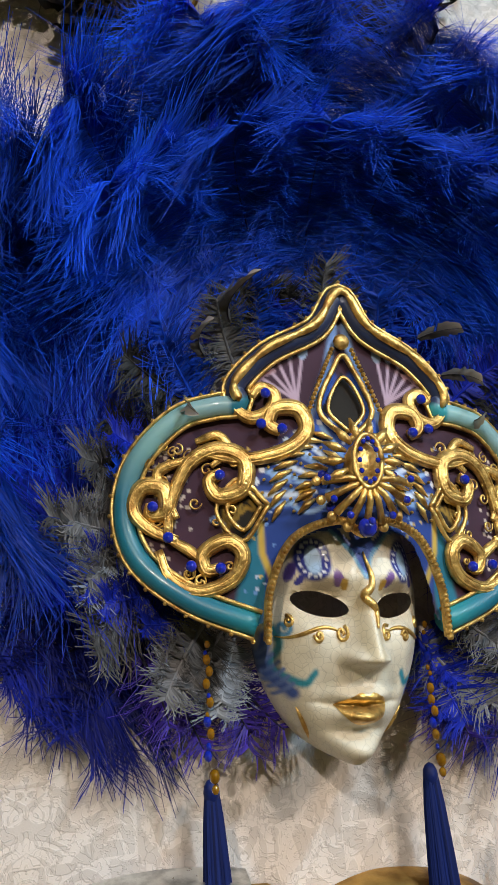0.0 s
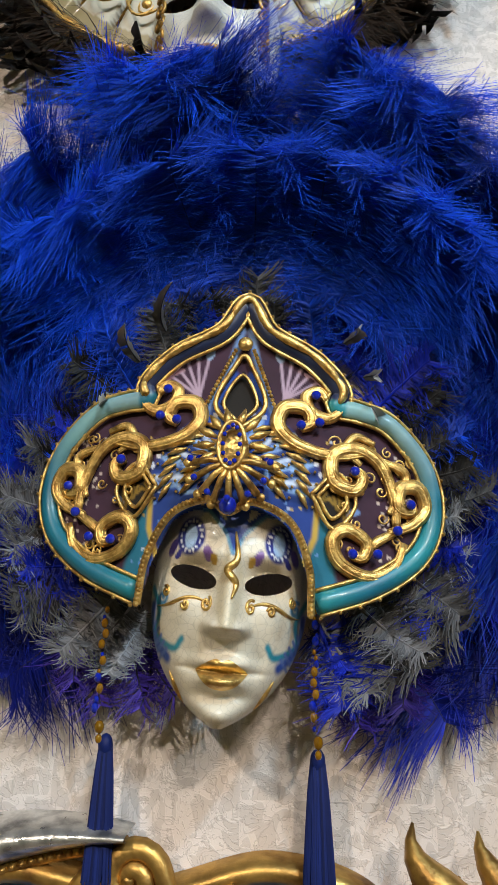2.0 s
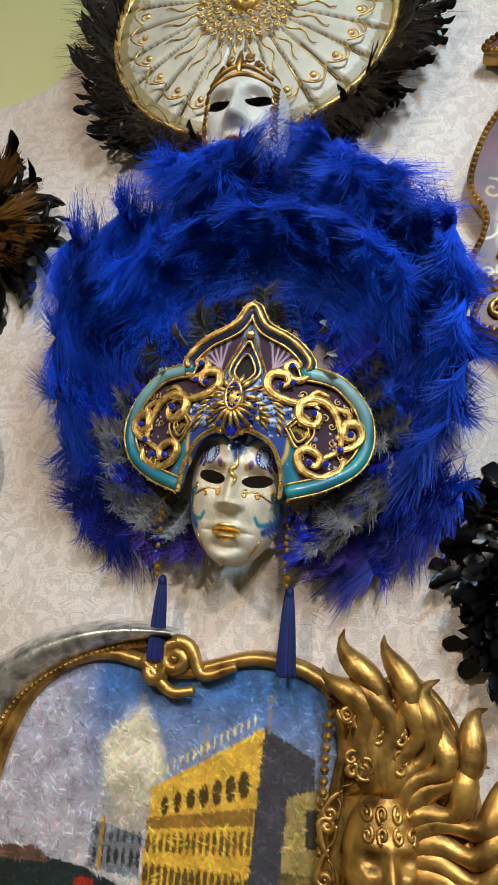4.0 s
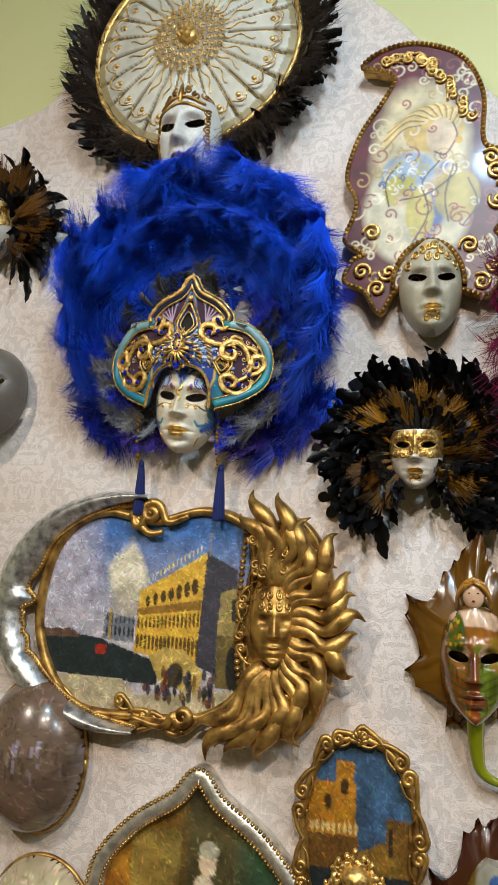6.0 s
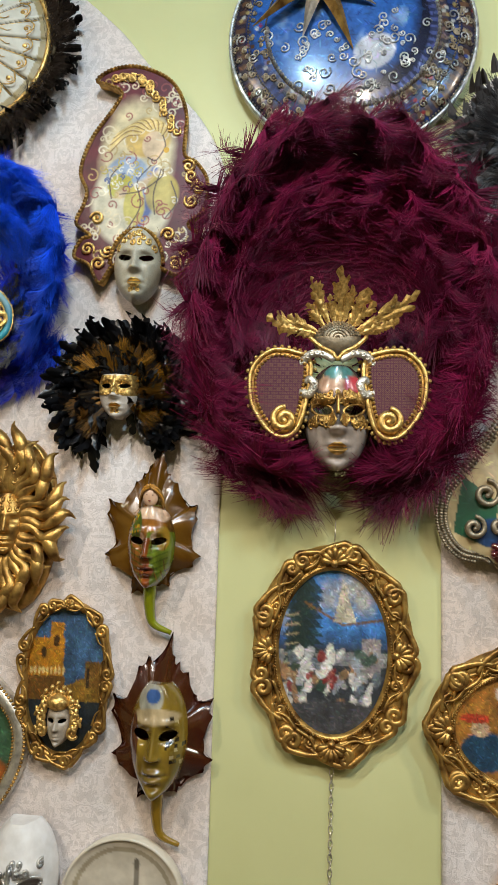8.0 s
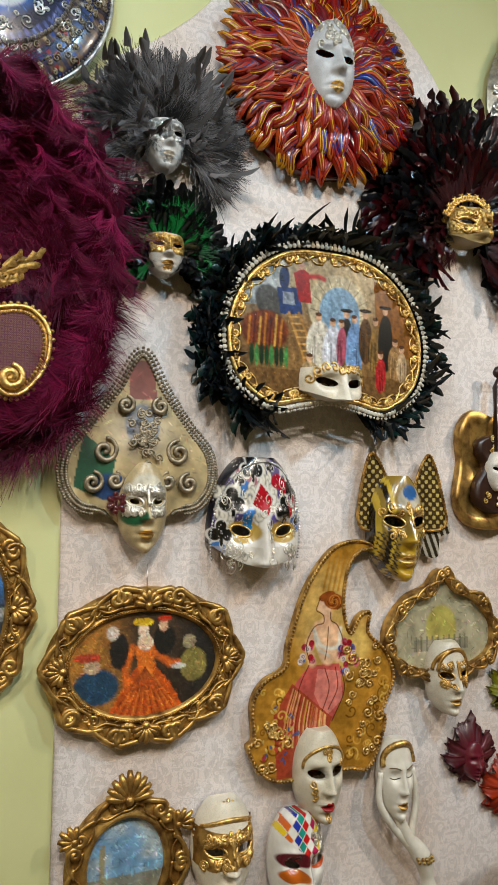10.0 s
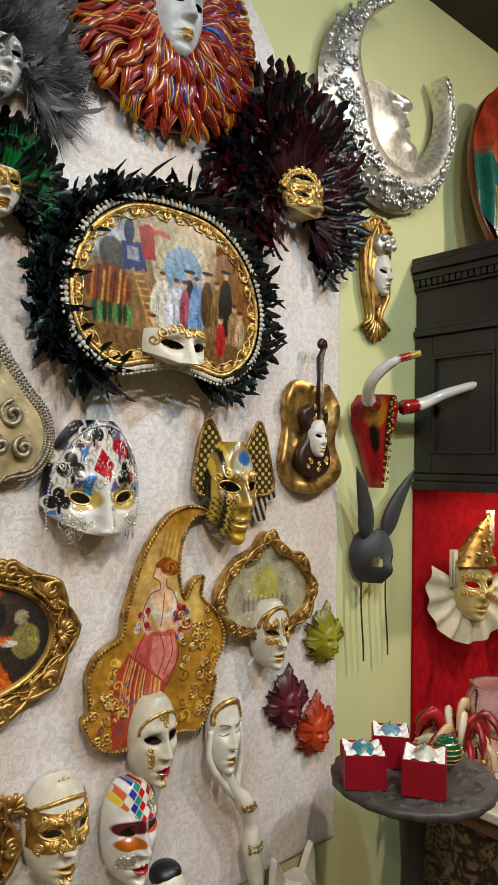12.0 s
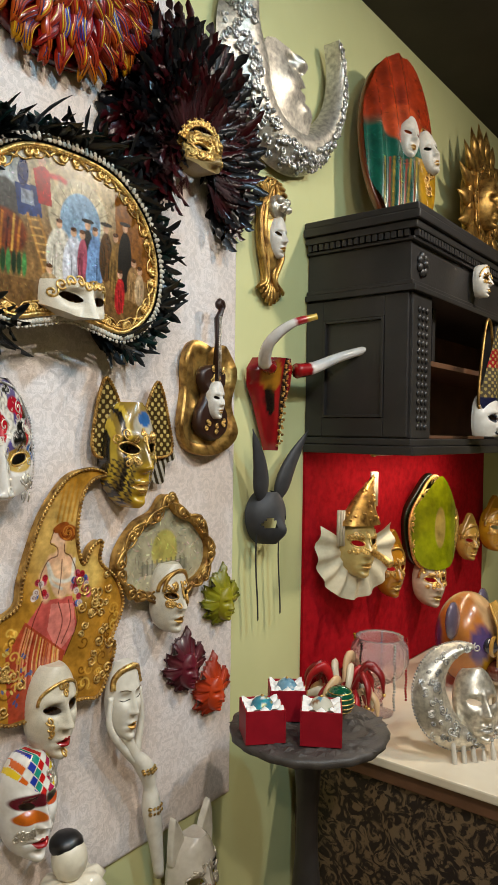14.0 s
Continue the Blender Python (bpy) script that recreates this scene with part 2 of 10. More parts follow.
def thing(name, label, category, x, z, y=None, rx=0.0, ry=0.0, rz=0.0, group=""):
    """A top-level Empty; with no y it hangs on the wall, or on the padded panel that is there."""
    if y is None:
        y = -0.012 if x < 0.64 or 1.12 < x < 2.46 else 0.0
    o = new(name)
    o.empty_display_size = 0.05
    o.matrix_world = pose(x, y, z, rx, ry, rz)
    return tagged(o, label, category, group)


def closed(pts, n=160):
    """A smooth closed line through a few points."""
    p = np.asarray(pts, float)
    k = len(p)
    out = []
    for i in range(k):
        a, b, c, d = p[i - 1], p[i], p[(i + 1) % k], p[(i + 2) % k]
        t = np.linspace(0, 1, max(2, n // k), endpoint=False)[:, None]
        out.append(0.5 * (2 * b + (c - a) * t + (2 * a - 5 * b + 4 * c - d) * t * t + (3 * b - a - 3 * c + d) * t ** 3))
    return np.concatenate(out)


def curve(pts, n=24):
    p = np.asarray(pts, float)
    q = np.vstack([2 * p[0] - p[1], p, 2 * p[-1] - p[-2]])
    out = []
    for i in range(1, len(q) - 2):
        a, b, c, d = q[i - 1:i + 3]
        t = np.linspace(0, 1, max(2, n // (len(p) - 1)), endpoint=False)[:, None]
        out.append(0.5 * (2 * b + (c - a) * t + (2 * a - 5 * b + 4 * c - d) * t * t + (3 * b - a - 3 * c + d) * t ** 3))
    return np.vstack([*out, p[-1:]])


def ellipse(rx, rz, n=96, cx=0.0, cz=0.0):
    a = np.linspace(0, 2 * np.pi, n, endpoint=False)
    return np.c_[cx + rx * np.cos(a), cz + rz * np.sin(a)]


def lift(line, d, shut=False):
    o = np.asarray(line, float)
    if shut:
        o = np.vstack([o, o[:1]])
    return np.c_[o[:, 0], np.full(len(o), d) if np.isscalar(d) else d, o[:, 1]]


def spiral(cx, cz, r, turns=1.4, start=0.0, way=1, n=26, inner=0.15):
    a = np.linspace(0, 2 * np.pi * turns, n)
    rr = r * (1 - (1 - inner) * np.linspace(0, 1, n))
    return np.c_[cx + rr * np.cos(start + way * a), cz + rr * np.sin(start + way * a)]


def scroll(s, cx, cz, r, d, th, turns=1.4, start=0.0, way=1, col=(0.5, 0.5, 0.5), tail=None):
    """A volute with a knob at its eye; tail is a line that leads into it."""
    sp = spiral(cx, cz, r, turns, start, way)
    if tail is not None:
        sp = np.vstack([curve(np.vstack([tail, sp[:1]]), 14)[:-1], sp])
    k = len(sp)
    rad = th * (0.45 + 0.55 * np.sin(np.linspace(0.25, 2.6, k)))
    s.tube(lift(sp, d + 0.35 * th), rad, 6, col)
    s.ball((sp[-1][0], d + th * 0.4, sp[-1][1]), th * 0.85, 4, 0.8, col)


def along(line, amount):
    """An open line moved sideways, to its left."""
    o = np.asarray(line, float)
    tan = np.gradient(o, axis=0)
    nor = np.stack([-tan[:, 1], tan[:, 0]], 1)
    return o + amount * nor / (np.linalg.norm(nor, axis=1, keepdims=True) + 1e-9)


def beads(s, line, d, r, gap=2.1, shut=True, col=(0.5, 0.5, 0.5), n=3):
    o = np.asarray(line, float)
    if shut:
        o = np.vstack([o, o[:1]])
    seg = np.r_[0, np.cumsum(np.linalg.norm(np.diff(o, axis=0), axis=1))]
    k = max(2, int(seg[-1] / (gap * r)))
    for t in np.linspace(0, seg[-1], k, endpoint=not shut):
        s.ball((np.interp(t, seg, o[:, 0]), d, np.interp(t, seg, o[:, 1])), r, n, 1, col)


def offset(line, amount):
    o = np.asarray(line, float)
    tan = np.roll(o, -1, 0) - np.roll(o, 1, 0)
    nor = np.stack([tan[:, 1], -tan[:, 0]], 1)
    nor /= np.linalg.norm(nor, axis=1, keepdims=True) + 1e-9
    area = 0.5 * np.sum(o[:, 0] * np.roll(o[:, 1], -1) - np.roll(o[:, 0], -1) * o[:, 1])
    return o + nor * np.sign(area) * amount


def ring(s, line, profile, col=(0.5, 0.5, 0.5)):
    """Sweeps a profile of (outwards, off the wall) round a closed line."""
    rows = []
    for out, d in profile:
        o = offset(line, out)
        rows.append(np.c_[o[:, 0], np.full(len(o), d), o[:, 1]])
    return s.grid(np.array(rows), col, True)


def inside(poly, x, z):
    o = np.asarray(poly)
    a, b = o, np.roll(o, -1, 0)
    hit = np.zeros(np.shape(x), bool)
    for (x0, z0), (x1, z1) in zip(a, b):
        if z0 == z1:
            continue
        hit ^= ((z0 > z) != (z1 > z)) & (x < (x1 - x0) * (z - z0) / (z1 - z0) + x0)
    return hit


def wob(x, z, f, seed=0.0, octaves=4):
    """Smooth pseudo-noise, about -1 to 1, from rotated sines."""
    r = np.random.RandomState(int(seed * 97) + 5)
    out, amp = 0 * x, 1.0
    for _ in range(octaves):
        for _k in range(3):
            a, p = r.uniform(0, 6.28, 2)
            out = out + amp * np.sin(f * (x * np.cos(a) + z * np.sin(a)) + p + 1.3 * np.sin(f * 0.7 * (z * np.cos(a) - x * np.sin(a)) + p * 2))
        f, amp = f * 2.1, amp * 0.55
    return out / 5


class Picture:
    """Paints colours over x, z; later strokes cover earlier ones."""

    def __init__(self, x, z, base):
        self.x, self.z = x, z
        self.c = np.zeros(x.shape + (3,)) + np.asarray(base)

    def lay(self, mask, col):
        m = np.clip(np.asarray(mask, float), 0, 1)[..., None]
        self.c = self.c * (1 - m) + np.asarray(col) * m
        return self

    def poly(self, pts, col, a=1.0):
        return self.lay(inside(pts, self.x, self.z) * a, col)

    def box(self, x0, z0, x1, z1, col, a=1.0):
        return self.lay(((self.x > x0) & (self.x < x1) & (self.z > z0) & (self.z < z1)) * a, col)

    def oval(self, cx, cz, rx, rz, col, a=1.0, turn=0.0, soft=0.15):
        dx, dz = self.x - cx, self.z - cz
        c, s = math.cos(turn), math.sin(turn)
        r = np.hypot((dx * c + dz * s) / rx, (dz * c - dx * s) / rz)
        return self.lay(np.clip((1 - r) / soft + 0.5, 0, 1) * a, col)

    def line(self, pts, w, col, a=1.0):
        p = np.asarray(pts, float)
        m = np.zeros(self.x.shape)
        for (x0, z0), (x1, z1) in zip(p[:-1], p[1:]):
            L = (x1 - x0) ** 2 + (z1 - z0) ** 2 + 1e-12
            t = np.clip(((self.x - x0) * (x1 - x0) + (self.z - z0) * (z1 - z0)) / L, 0, 1)
            m = np.maximum(m, np.clip(1.5 - np.hypot(self.x - x0 - t * (x1 - x0), self.z - z0 - t * (z1 - z0)) / w, 0, 1))
        return self.lay(m * a, col)

    def mottle(self, f, amount, seed=0.0):
        self.c = np.clip(self.c * (1 + 1.8 * amount * wob(self.x, self.z, f, seed))[..., None], 0, 1)
        return self


def brushed(c, step, n, size, seed, jitter=0.42):
    """Short painterly strokes, each in a changed tone of what lies beneath it."""
    rng = np.random.RandomState(seed)
    h, w = c.shape[:2]
    out = c.copy()
    for _ in range(n):
        i, j = rng.randint(h), rng.randint(w)
        L, W, a = size * rng.uniform(0.5, 1.6) / step, size * rng.uniform(0.12, 0.3) / step, rng.uniform(-0.9, 0.9) + (1.57 if rng.rand() < 0.4 else 0)
        r = int(L) + 1
        i0, i1, j0, j1 = max(0, i - r), min(h, i + r + 1), max(0, j - r), min(w, j + r + 1)
        ii, jj = np.mgrid[i0:i1, j0:j1]
        u, v = (jj - j) * math.cos(a) + (ii - i) * math.sin(a), (ii - i) * math.cos(a) - (jj - j) * math.sin(a)
        m = np.clip(1.6 - np.hypot(u / L, v / max(W, 0.6)) * 1.6, 0, 1)[..., None] * 0.8
        col = np.clip(c[i, j] * math.exp(rng.normal(0, jitter)) * np.exp(rng.normal(0, jitter * 0.35, 3)) + rng.uniform(0, 0.012), 0, 1)
        out[i0:i1, j0:j1] = out[i0:i1, j0:j1] * (1 - m) + col * m
    return out


def canvas(outline, d, paint, step=0.003, dome=None, strokes=0, size=0.008):
    """A painted sheet inside an outline; paint(x, z) gives the Picture."""
    o = np.asarray(outline)
    x0, z0 = o.min(0)
    x1, z1 = o.max(0)
    xs = np.linspace(x0, x1, max(4, int((x1 - x0) / step)))
    zs = np.linspace(z0, z1, max(4, int((z1 - z0) / step)))
    x, z = np.meshgrid(xs, zs)
    c = paint(x, z).c
    if strokes:
        c = brushed(c, step, strokes, size, 7)
    cx, cz = 0.25 * (x[1:, 1:] + x[:-1, :-1] + x[1:, :-1] + x[:-1, 1:]), 0.25 * (z[1:, 1:] + z[:-1, :-1] + z[1:, :-1] + z[:-1, 1:])
    dd = d + (dome(x, z) if dome else 0 * x)
    s = Shape()
    s.grid(np.stack([x, dd, z], -1), c, False, inside(o, cx, cz))
    return s


# ---------------------------------------------------------------- faces
def G(x, w):
    return np.exp(-(x / w) ** 2)


EU, EV, EW, EH = 0.45, 0.13, 0.285, 0.088   # eye openings: across, up, half-width, half-height


def face_depth(u, v, s):
    a = np.abs(u)
    base = 0.90 * np.clip(1 - np.abs(s) ** 2.4, 0, 1) ** 0.58 * (1 - 0.24 * np.abs(v) ** 3)
    d = base - 0.25 * G(a - 0.43, 0.23) * G(v - 0.13, 0.12)
    d = d + 0.10 * G(a - 0.38, 0.28) * G(v - 0.34, 0.08) + 0.07 * G(a - EU, 0.20) * G(v - EV, 0.07)
    t = np.clip((0.34 - v) / 0.58, 0, 1)
    drop = 1 / (1 + np.exp(-(v + 0.285) / 0.016))
    d = d + (0.09 + 0.37 * t ** 1.25) * G(u, 0.095 + 0.075 * t) * drop * np.clip((0.50 - v) / 0.16, 0, 1)
    d = d + 0.15 * G(a - 0.175, 0.08) * G(v + 0.235, 0.05)
    d = d + 0.09 * G(a - 0.55, 0.24) * G(v + 0.10, 0.2) - 0.06 * G(a - 0.40, 0.10) * G(v + 0.50, 0.16)
    d = d + 0.15 * G(u, 0.28) * G(v + 0.505, 0.045) + 0.18 * G(u, 0.22) * G(v + 0.645, 0.052) - 0.12 * G(u, 0.32) * G(v + 0.572, 0.020)
    d = d - 0.11 * G(u, 0.27) * G(v + 0.765, 0.05) + 0.17 * G(u, 0.26) * G(v + 0.90, 0.10)
    return d


def face_width(v):
    up = np.sqrt(np.clip(1 - np.clip(v - 0.1, 0, 2) ** 2 / 0.95, 0.02, 1))
    lo = np.clip(1 - (np.clip(0.1 - v, 0, 2) / 1.12) ** 2.3, 0.0, 1) ** 0.62
    return np.where(v > 0.1, up, lo)


def face(w, h, d0, paint, cols=44, rows=58, top=1.0, bottom=-1.0, eyes=True, eye=1.0, rise=0.0):
    """A moulded mask face, w by h, its rim d0 off the wall. paint(u, v) gives colours. Eye holes go through."""
    q = np.r_[np.linspace(-1, -0.05, int(rows * 0.46)), np.linspace(-0.032, 0.285, int(rows * 0.32)), np.linspace(0.31, 1, int(rows * 0.22))]
    q = q[(q >= bottom) & (q <= top)]
    v = q[:, None] + np.zeros((1, cols))
    s = np.sin(np.linspace(-1, 1, cols) * np.pi / 2)[None] + 0 * v
    if rise:
        v = v + rise * np.abs(s) ** 2.2 * np.clip((0.25 - v) / (0.25 - bottom), 0, 1)
    W = face_width(v)
    u = s * W
    if eyes:
        du, dv = np.abs(u) - EU, v - EV - 0.12 * (np.abs(u) - EU)
        e = np.sqrt((du / (EW * eye)) ** 2 + (dv / (EH * eye)) ** 2)
        snap = (e > 0.62) & (e < 1.22)
        f = np.where(snap, 1 / np.maximum(e, 0.1), 1)
        u, v = np.sign(u) * (EU + du * f), np.where(snap, EV + 0.12 * du * f + dv * f, v)
        s = np.clip(u / np.maximum(face_width(v), 0.02), -1, 1)
    d = face_depth(u, v, s)
    k = w / 2
    p = np.stack([u * k, d0 + d * k, v * h / 2], -1)
    keep = None
    if eyes:
        vv, uu = 0.25 * (v[1:, 1:] + v[:-1, 1:] + v[1:, :-1] + v[:-1, :-1]), 0.25 * (u[1:, 1:] + u[:-1, 1:] + u[1:, :-1] + u[:-1, :-1])
        e = ((np.abs(uu) - EU) / (EW * eye)) ** 2 + ((vv - EV - 0.12 * (np.abs(uu) - EU)) / (EH * eye)) ** 2
        keep = e > 0.97
    sh = Shape()
    c = paint(u, v)
    sh.grid(p, c, False, keep)
    # the rim turned back to the wall
    rim = np.concatenate([p[:, 0], p[-1, 1:-1], p[::-1, -1], p[0, -2:0:-1]])
    back = rim * np.array([0.97, 1, 0.97])
    back[:, 1] = d0 - 0.012
    cc = np.concatenate([c[:, 0], c[-1, 1:-1], c[::-1, -1], c[0, -2:0:-1]])
    sh.grid(np.array([back, rim]), np.array([cc, cc]), True)
    return sh


def on_face(u, v, w, h, d0, lift_=0.0015):
    u, v = np.asarray(u, float), np.asarray(v, float)
    s = np.clip(u / np.maximum(face_width(v), 0.05), -1, 1)
    return np.stack([u * w / 2, d0 + face_depth(u, v, s) * w / 2 + lift_, v * h / 2], -1)


def lips(w, h, d0, lift_=0.0012):
    x = np.linspace(-1, 1, 19)
    top = -0.572 + 0.112 * (1 - np.abs(x) ** 1.6) * (1 - 0.28 * G(x, 0.16))
    bot = -0.576 - 0.135 * (1 - np.abs(x) ** 2.2)
    t = np.linspace(0, 1, 9)[:, None]
    v = bot[None] * (1 - t) + top[None] * t
    return Shape().grid(on_face(x[None] * 0.30 + 0 * v, v, w, h, d0, lift_), (0.6, 0.4, 0.1))


def face_line(s, us, vs, w, h, d0, r, n=5, col=(0.5, 0.5, 0.5), taper=False):
    p = on_face(us, vs, w, h, d0, r * 0.4)
    k = len(p)
    s.tube(p, r * (np.sin(np.linspace(0.2, 2.94, k)) if taper else np.ones(k)), n, col)


def face_scrolls(s, w, h, d0, r, spots):
    """Little curls laid on a face: (u, v, radius in half-widths, start, way)."""
    for u, v, q, st, way in spots:
        sp = spiral(u, v, q, 1.3, st, way, 16)
        face_line(s, sp[:, 0], sp[:, 1], w, h, d0, r)


def domino(s, w, h, d0, r, curls=10, seed=1):
    """Filigree of a half-mask: eye rims and curls over brow and cheeks."""
    rng = random.Random(seed)
    for sg in (-1, 1):
        a = np.linspace(0, 2 * np.pi, 26)
        face_line(s, sg * (EU + 1.06 * EW * np.cos(a)), EV + 0.115 * np.sin(a) + 0.035 * np.cos(a), w, h, d0, r)
        for k in range(curls):
            face_scrolls(s, w, h, d0, r * 0.9, [(sg * rng.uniform(0.14, 0.8), rng.choice([rng.uniform(0.26, 0.46), rng.uniform(-0.14, -0.02)]), rng.uniform(0.06, 0.12), rng.uniform(0, 6.3), rng.choice([-1, 1]))])
    face_line(s, np.zeros(8), np.linspace(0.05, 0.42, 8), w, h, d0, r * 1.4)
    for k in range(4):
        face_scrolls(s, w, h, d0, r, [(rng.uniform(-0.1, 0.1), 0.3 + 0.05 * k, 0.06, rng.uniform(0, 6.3), 1)])


# ---------------------------------------------------------------- feathers
def plume(rng, length, width, bend, barbs, colour, droop=0.5, curl=0.25, thick=0.00055, shaft=(0.02, 0.02, 0.05), over=1.6, ease=1.4, ang=0.0, dense=1.8):
    """An ostrich plume from the origin upwards (local z): bends sideways, and its head curls forward and over."""
    s = Shape()
    n = 24
    t = np.linspace(0, 1, n)
    turn = bend * t ** 1.6
    b = over * t ** ease
    step = np.stack([np.sin(turn) * np.cos(b), np.sin(b), np.cos(turn) * np.cos(b)], 1) * length / n
    axis = np.cumsum(step, 0)
    s.tube(axis, 0.0013 * (1 - 0.8 * t) + 0.0003, 4, shaft)
    k = int(barbs * dense)
    tt = np.sort(rng.uniform(0.05, 1.0, k) ** 0.9)
    at = lambda a: np.stack([np.interp(tt, t, a[:, i]) for i in range(3)], 1)
    p0, tan = at(axis), at(step)
    tan /= np.linalg.norm(tan, axis=1, keepdims=True)
    a0 = np.interp(tt, t, turn)
    nor = np.stack([np.cos(a0), 0 * a0, -np.sin(a0)], 1)
    up = np.cross(nor, tan)
    side = np.where(rng.rand(k) < 0.5, -1.0, 1.0)
    clump = np.sin(tt * 31 + side * 2) * 0.5 + np.sin(tt * 83 + side) * 0.35
    L = width * (0.45 + 0.55 * np.sin(np.pi * np.clip(tt * 0.85 + 0.1, 0, 1)) ** 0.6) * rng.uniform(0.65, 1.3, k)
    fwd = 0.25 + 0.40 * tt + 0.20 * clump + rng.normal(0, 0.07, k)
    yo = 0.12 + 0.22 * clump + rng.normal(0, 0.10, k)
    m = 5
    q = np.linspace(0, 1, m)
    d = nor * (side * np.cos(fwd))[:, None] + tan * np.sin(fwd)[:, None] + up * yo[:, None]
    d /= np.linalg.norm(d, axis=1, keepdims=True)
    pts = p0[:, None] + d[:, None] * (q[None, :, None] * L[:, None, None])
    sag = droop * L * (1.0 + 0.35 * clump + rng.normal(0, 0.12, k))
    lean = 0.5 * radians(ang)
    pts += (sag[:, None] * q[None] ** 1.8)[..., None] * np.array([math.sin(lean), 0.0, -math.cos(lean)])
    pts[..., 1] += (curl * L * rng.uniform(-0.1, 1.1, k))[:, None] * np.sin(q * 2.6)[None] * 0.5
    wav, amp = 2.0 * clump + rng.normal(0, 0.5, k), rng.uniform(0.02, 0.09, k)
    pts[..., 0] += (amp * L)[:, None] * np.sin(q[None] * 6 + wav[:, None]) * q[None]
    pts[..., 2] += (0.6 * amp * L)[:, None] * np.cos(q[None] * 6 + wav[:, None]) * q[None]
    hook = (0.36 * np.stack([np.sin(tt * 61), np.cos(tt * 47), np.sin(tt * 53 + 1)], 1) + rng.normal(0, 0.07, (k, 3))) * L[:, None]
    hook[:, 1] = np.abs(hook[:, 1])
    pts += hook[:, None] * (np.clip(q - 0.5, 0, 1) * 2)[None, :, None] ** 2
    w = thick * (1.15 - 0.85 * q)[None] * rng.uniform(0.7, 1.3, k)[:, None]
    c = np.asarray(colour)[None] * rng.uniform(0.7, 1.25, k)[:, None] * (1 + 0.5 * clump[:, None])
    s.ribbons(pts, w, np.clip(c, 0, 1))
    return s


def blade(rng, length, width, bend, colour, tip=None, ragged=0.15, nick=True):
    """A stiff feather from the origin upwards: raised shaft, hooked tip, vane split into ragged locks."""
    s = Shape()
    n = 15
    t = np.linspace(0, 1, n)
    prof = np.clip(np.sin(np.pi * np.clip(t ** 1.1 * 0.9 + 0.08, 0, 1)), 0, 1) ** 0.55
    prof[-3:] = 0.84, 0.60, 0.12
    x = bend[0] * t ** 2 * length
    y = bend[1] * t ** 2.2 * length
    z = length * t * (1 - 0.12 * abs(bend[1]) - 0.10 * t * abs(bend[0]))
    ax = np.stack([x, y, z], 1)
    c0, c1 = np.asarray(colour), np.asarray(colour if tip is None else tip)
    cc = c0[None] * (1 - t[:, None] ** 2) + c1[None] * t[:, None] ** 2
    L, R = ax.copy(), ax.copy()
    saw = 0.10 * np.sin(np.arange(n) * 2.4)
    wl = width * prof * (1 + saw + ragged * rng.uniform(-1, 0.4, n))
    wr = width * prof * (1 - saw + ragged * rng.uniform(-1, 0.4, n))
    L[:, 0] -= wl
    R[:, 0] += wr
    L[:, 1] -= 0.45 * wl + 0.15 * width * np.sin(np.arange(n) * 1.7)
    R[:, 1] -= 0.45 * wr + 0.15 * width * np.cos(np.arange(n) * 1.9)
    L[:, 2] += 0.55 * wl
    R[:, 2] += 0.55 * wr
    g = np.stack([L, ax, R], 1)
    keep = np.ones((n - 1, 2), bool)
    if nick:
        for _ in range(3):
            keep[rng.randint(4, n - 2), rng.randint(0, 2)] = rng.rand() < 0.5
    s.grid(g, np.repeat(cc[:, None], 3, 1), False, keep)
    s.tube(ax, 0.0007 * (1 - 0.7 * t), 3, c0 * 0.5)
    return s


def fluff(rng, length, spread_, k, colour, thick=0.0006, out=0.03):
    """A tuft of downy strands fanning up from the origin."""
    s = Shape()
    q = np.linspace(0, 1, 5)
    a = rng.normal(0, spread_, k)
    L = length * rng.uniform(0.45, 1.1, k)
    b = rng.normal(0, 0.35, k)
    p = np.zeros((k, 5, 3))
    p[..., 0] = (np.sin(a) * L)[:, None] * q + (b * L * 0.3)[:, None] * q ** 2
    p[..., 2] = (np.cos(a) * L)[:, None] * q
    p[..., 1] = (out * rng.uniform(-0.1, 1, k))[:, None] * np.sin(q * 2.2)
    w = thick * (1.1 - 0.8 * q)[None] * rng.uniform(0.6, 1.4, k)[:, None]
    s.ribbons(p, w, np.clip(np.asarray(colour)[None] * rng.uniform(0.6, 1.35, k)[:, None], 0, 1))
    return s


def feather_at(x, z, d, ang, tilt=0.0, scale=1.0, roll=0.0):
    """Pose for a feather that rises from (x, z), turned clockwise by ang degrees from upright, leaning out by tilt."""
    return Matrix.Translation((x, -d, z)) @ Matrix.Rotation(radians(ang), 4, "Y") @ Matrix.Rotation(radians(tilt), 4, "X") @ Matrix.Rotation(radians(roll), 4, "Z") @ Matrix.Scale(scale, 4)


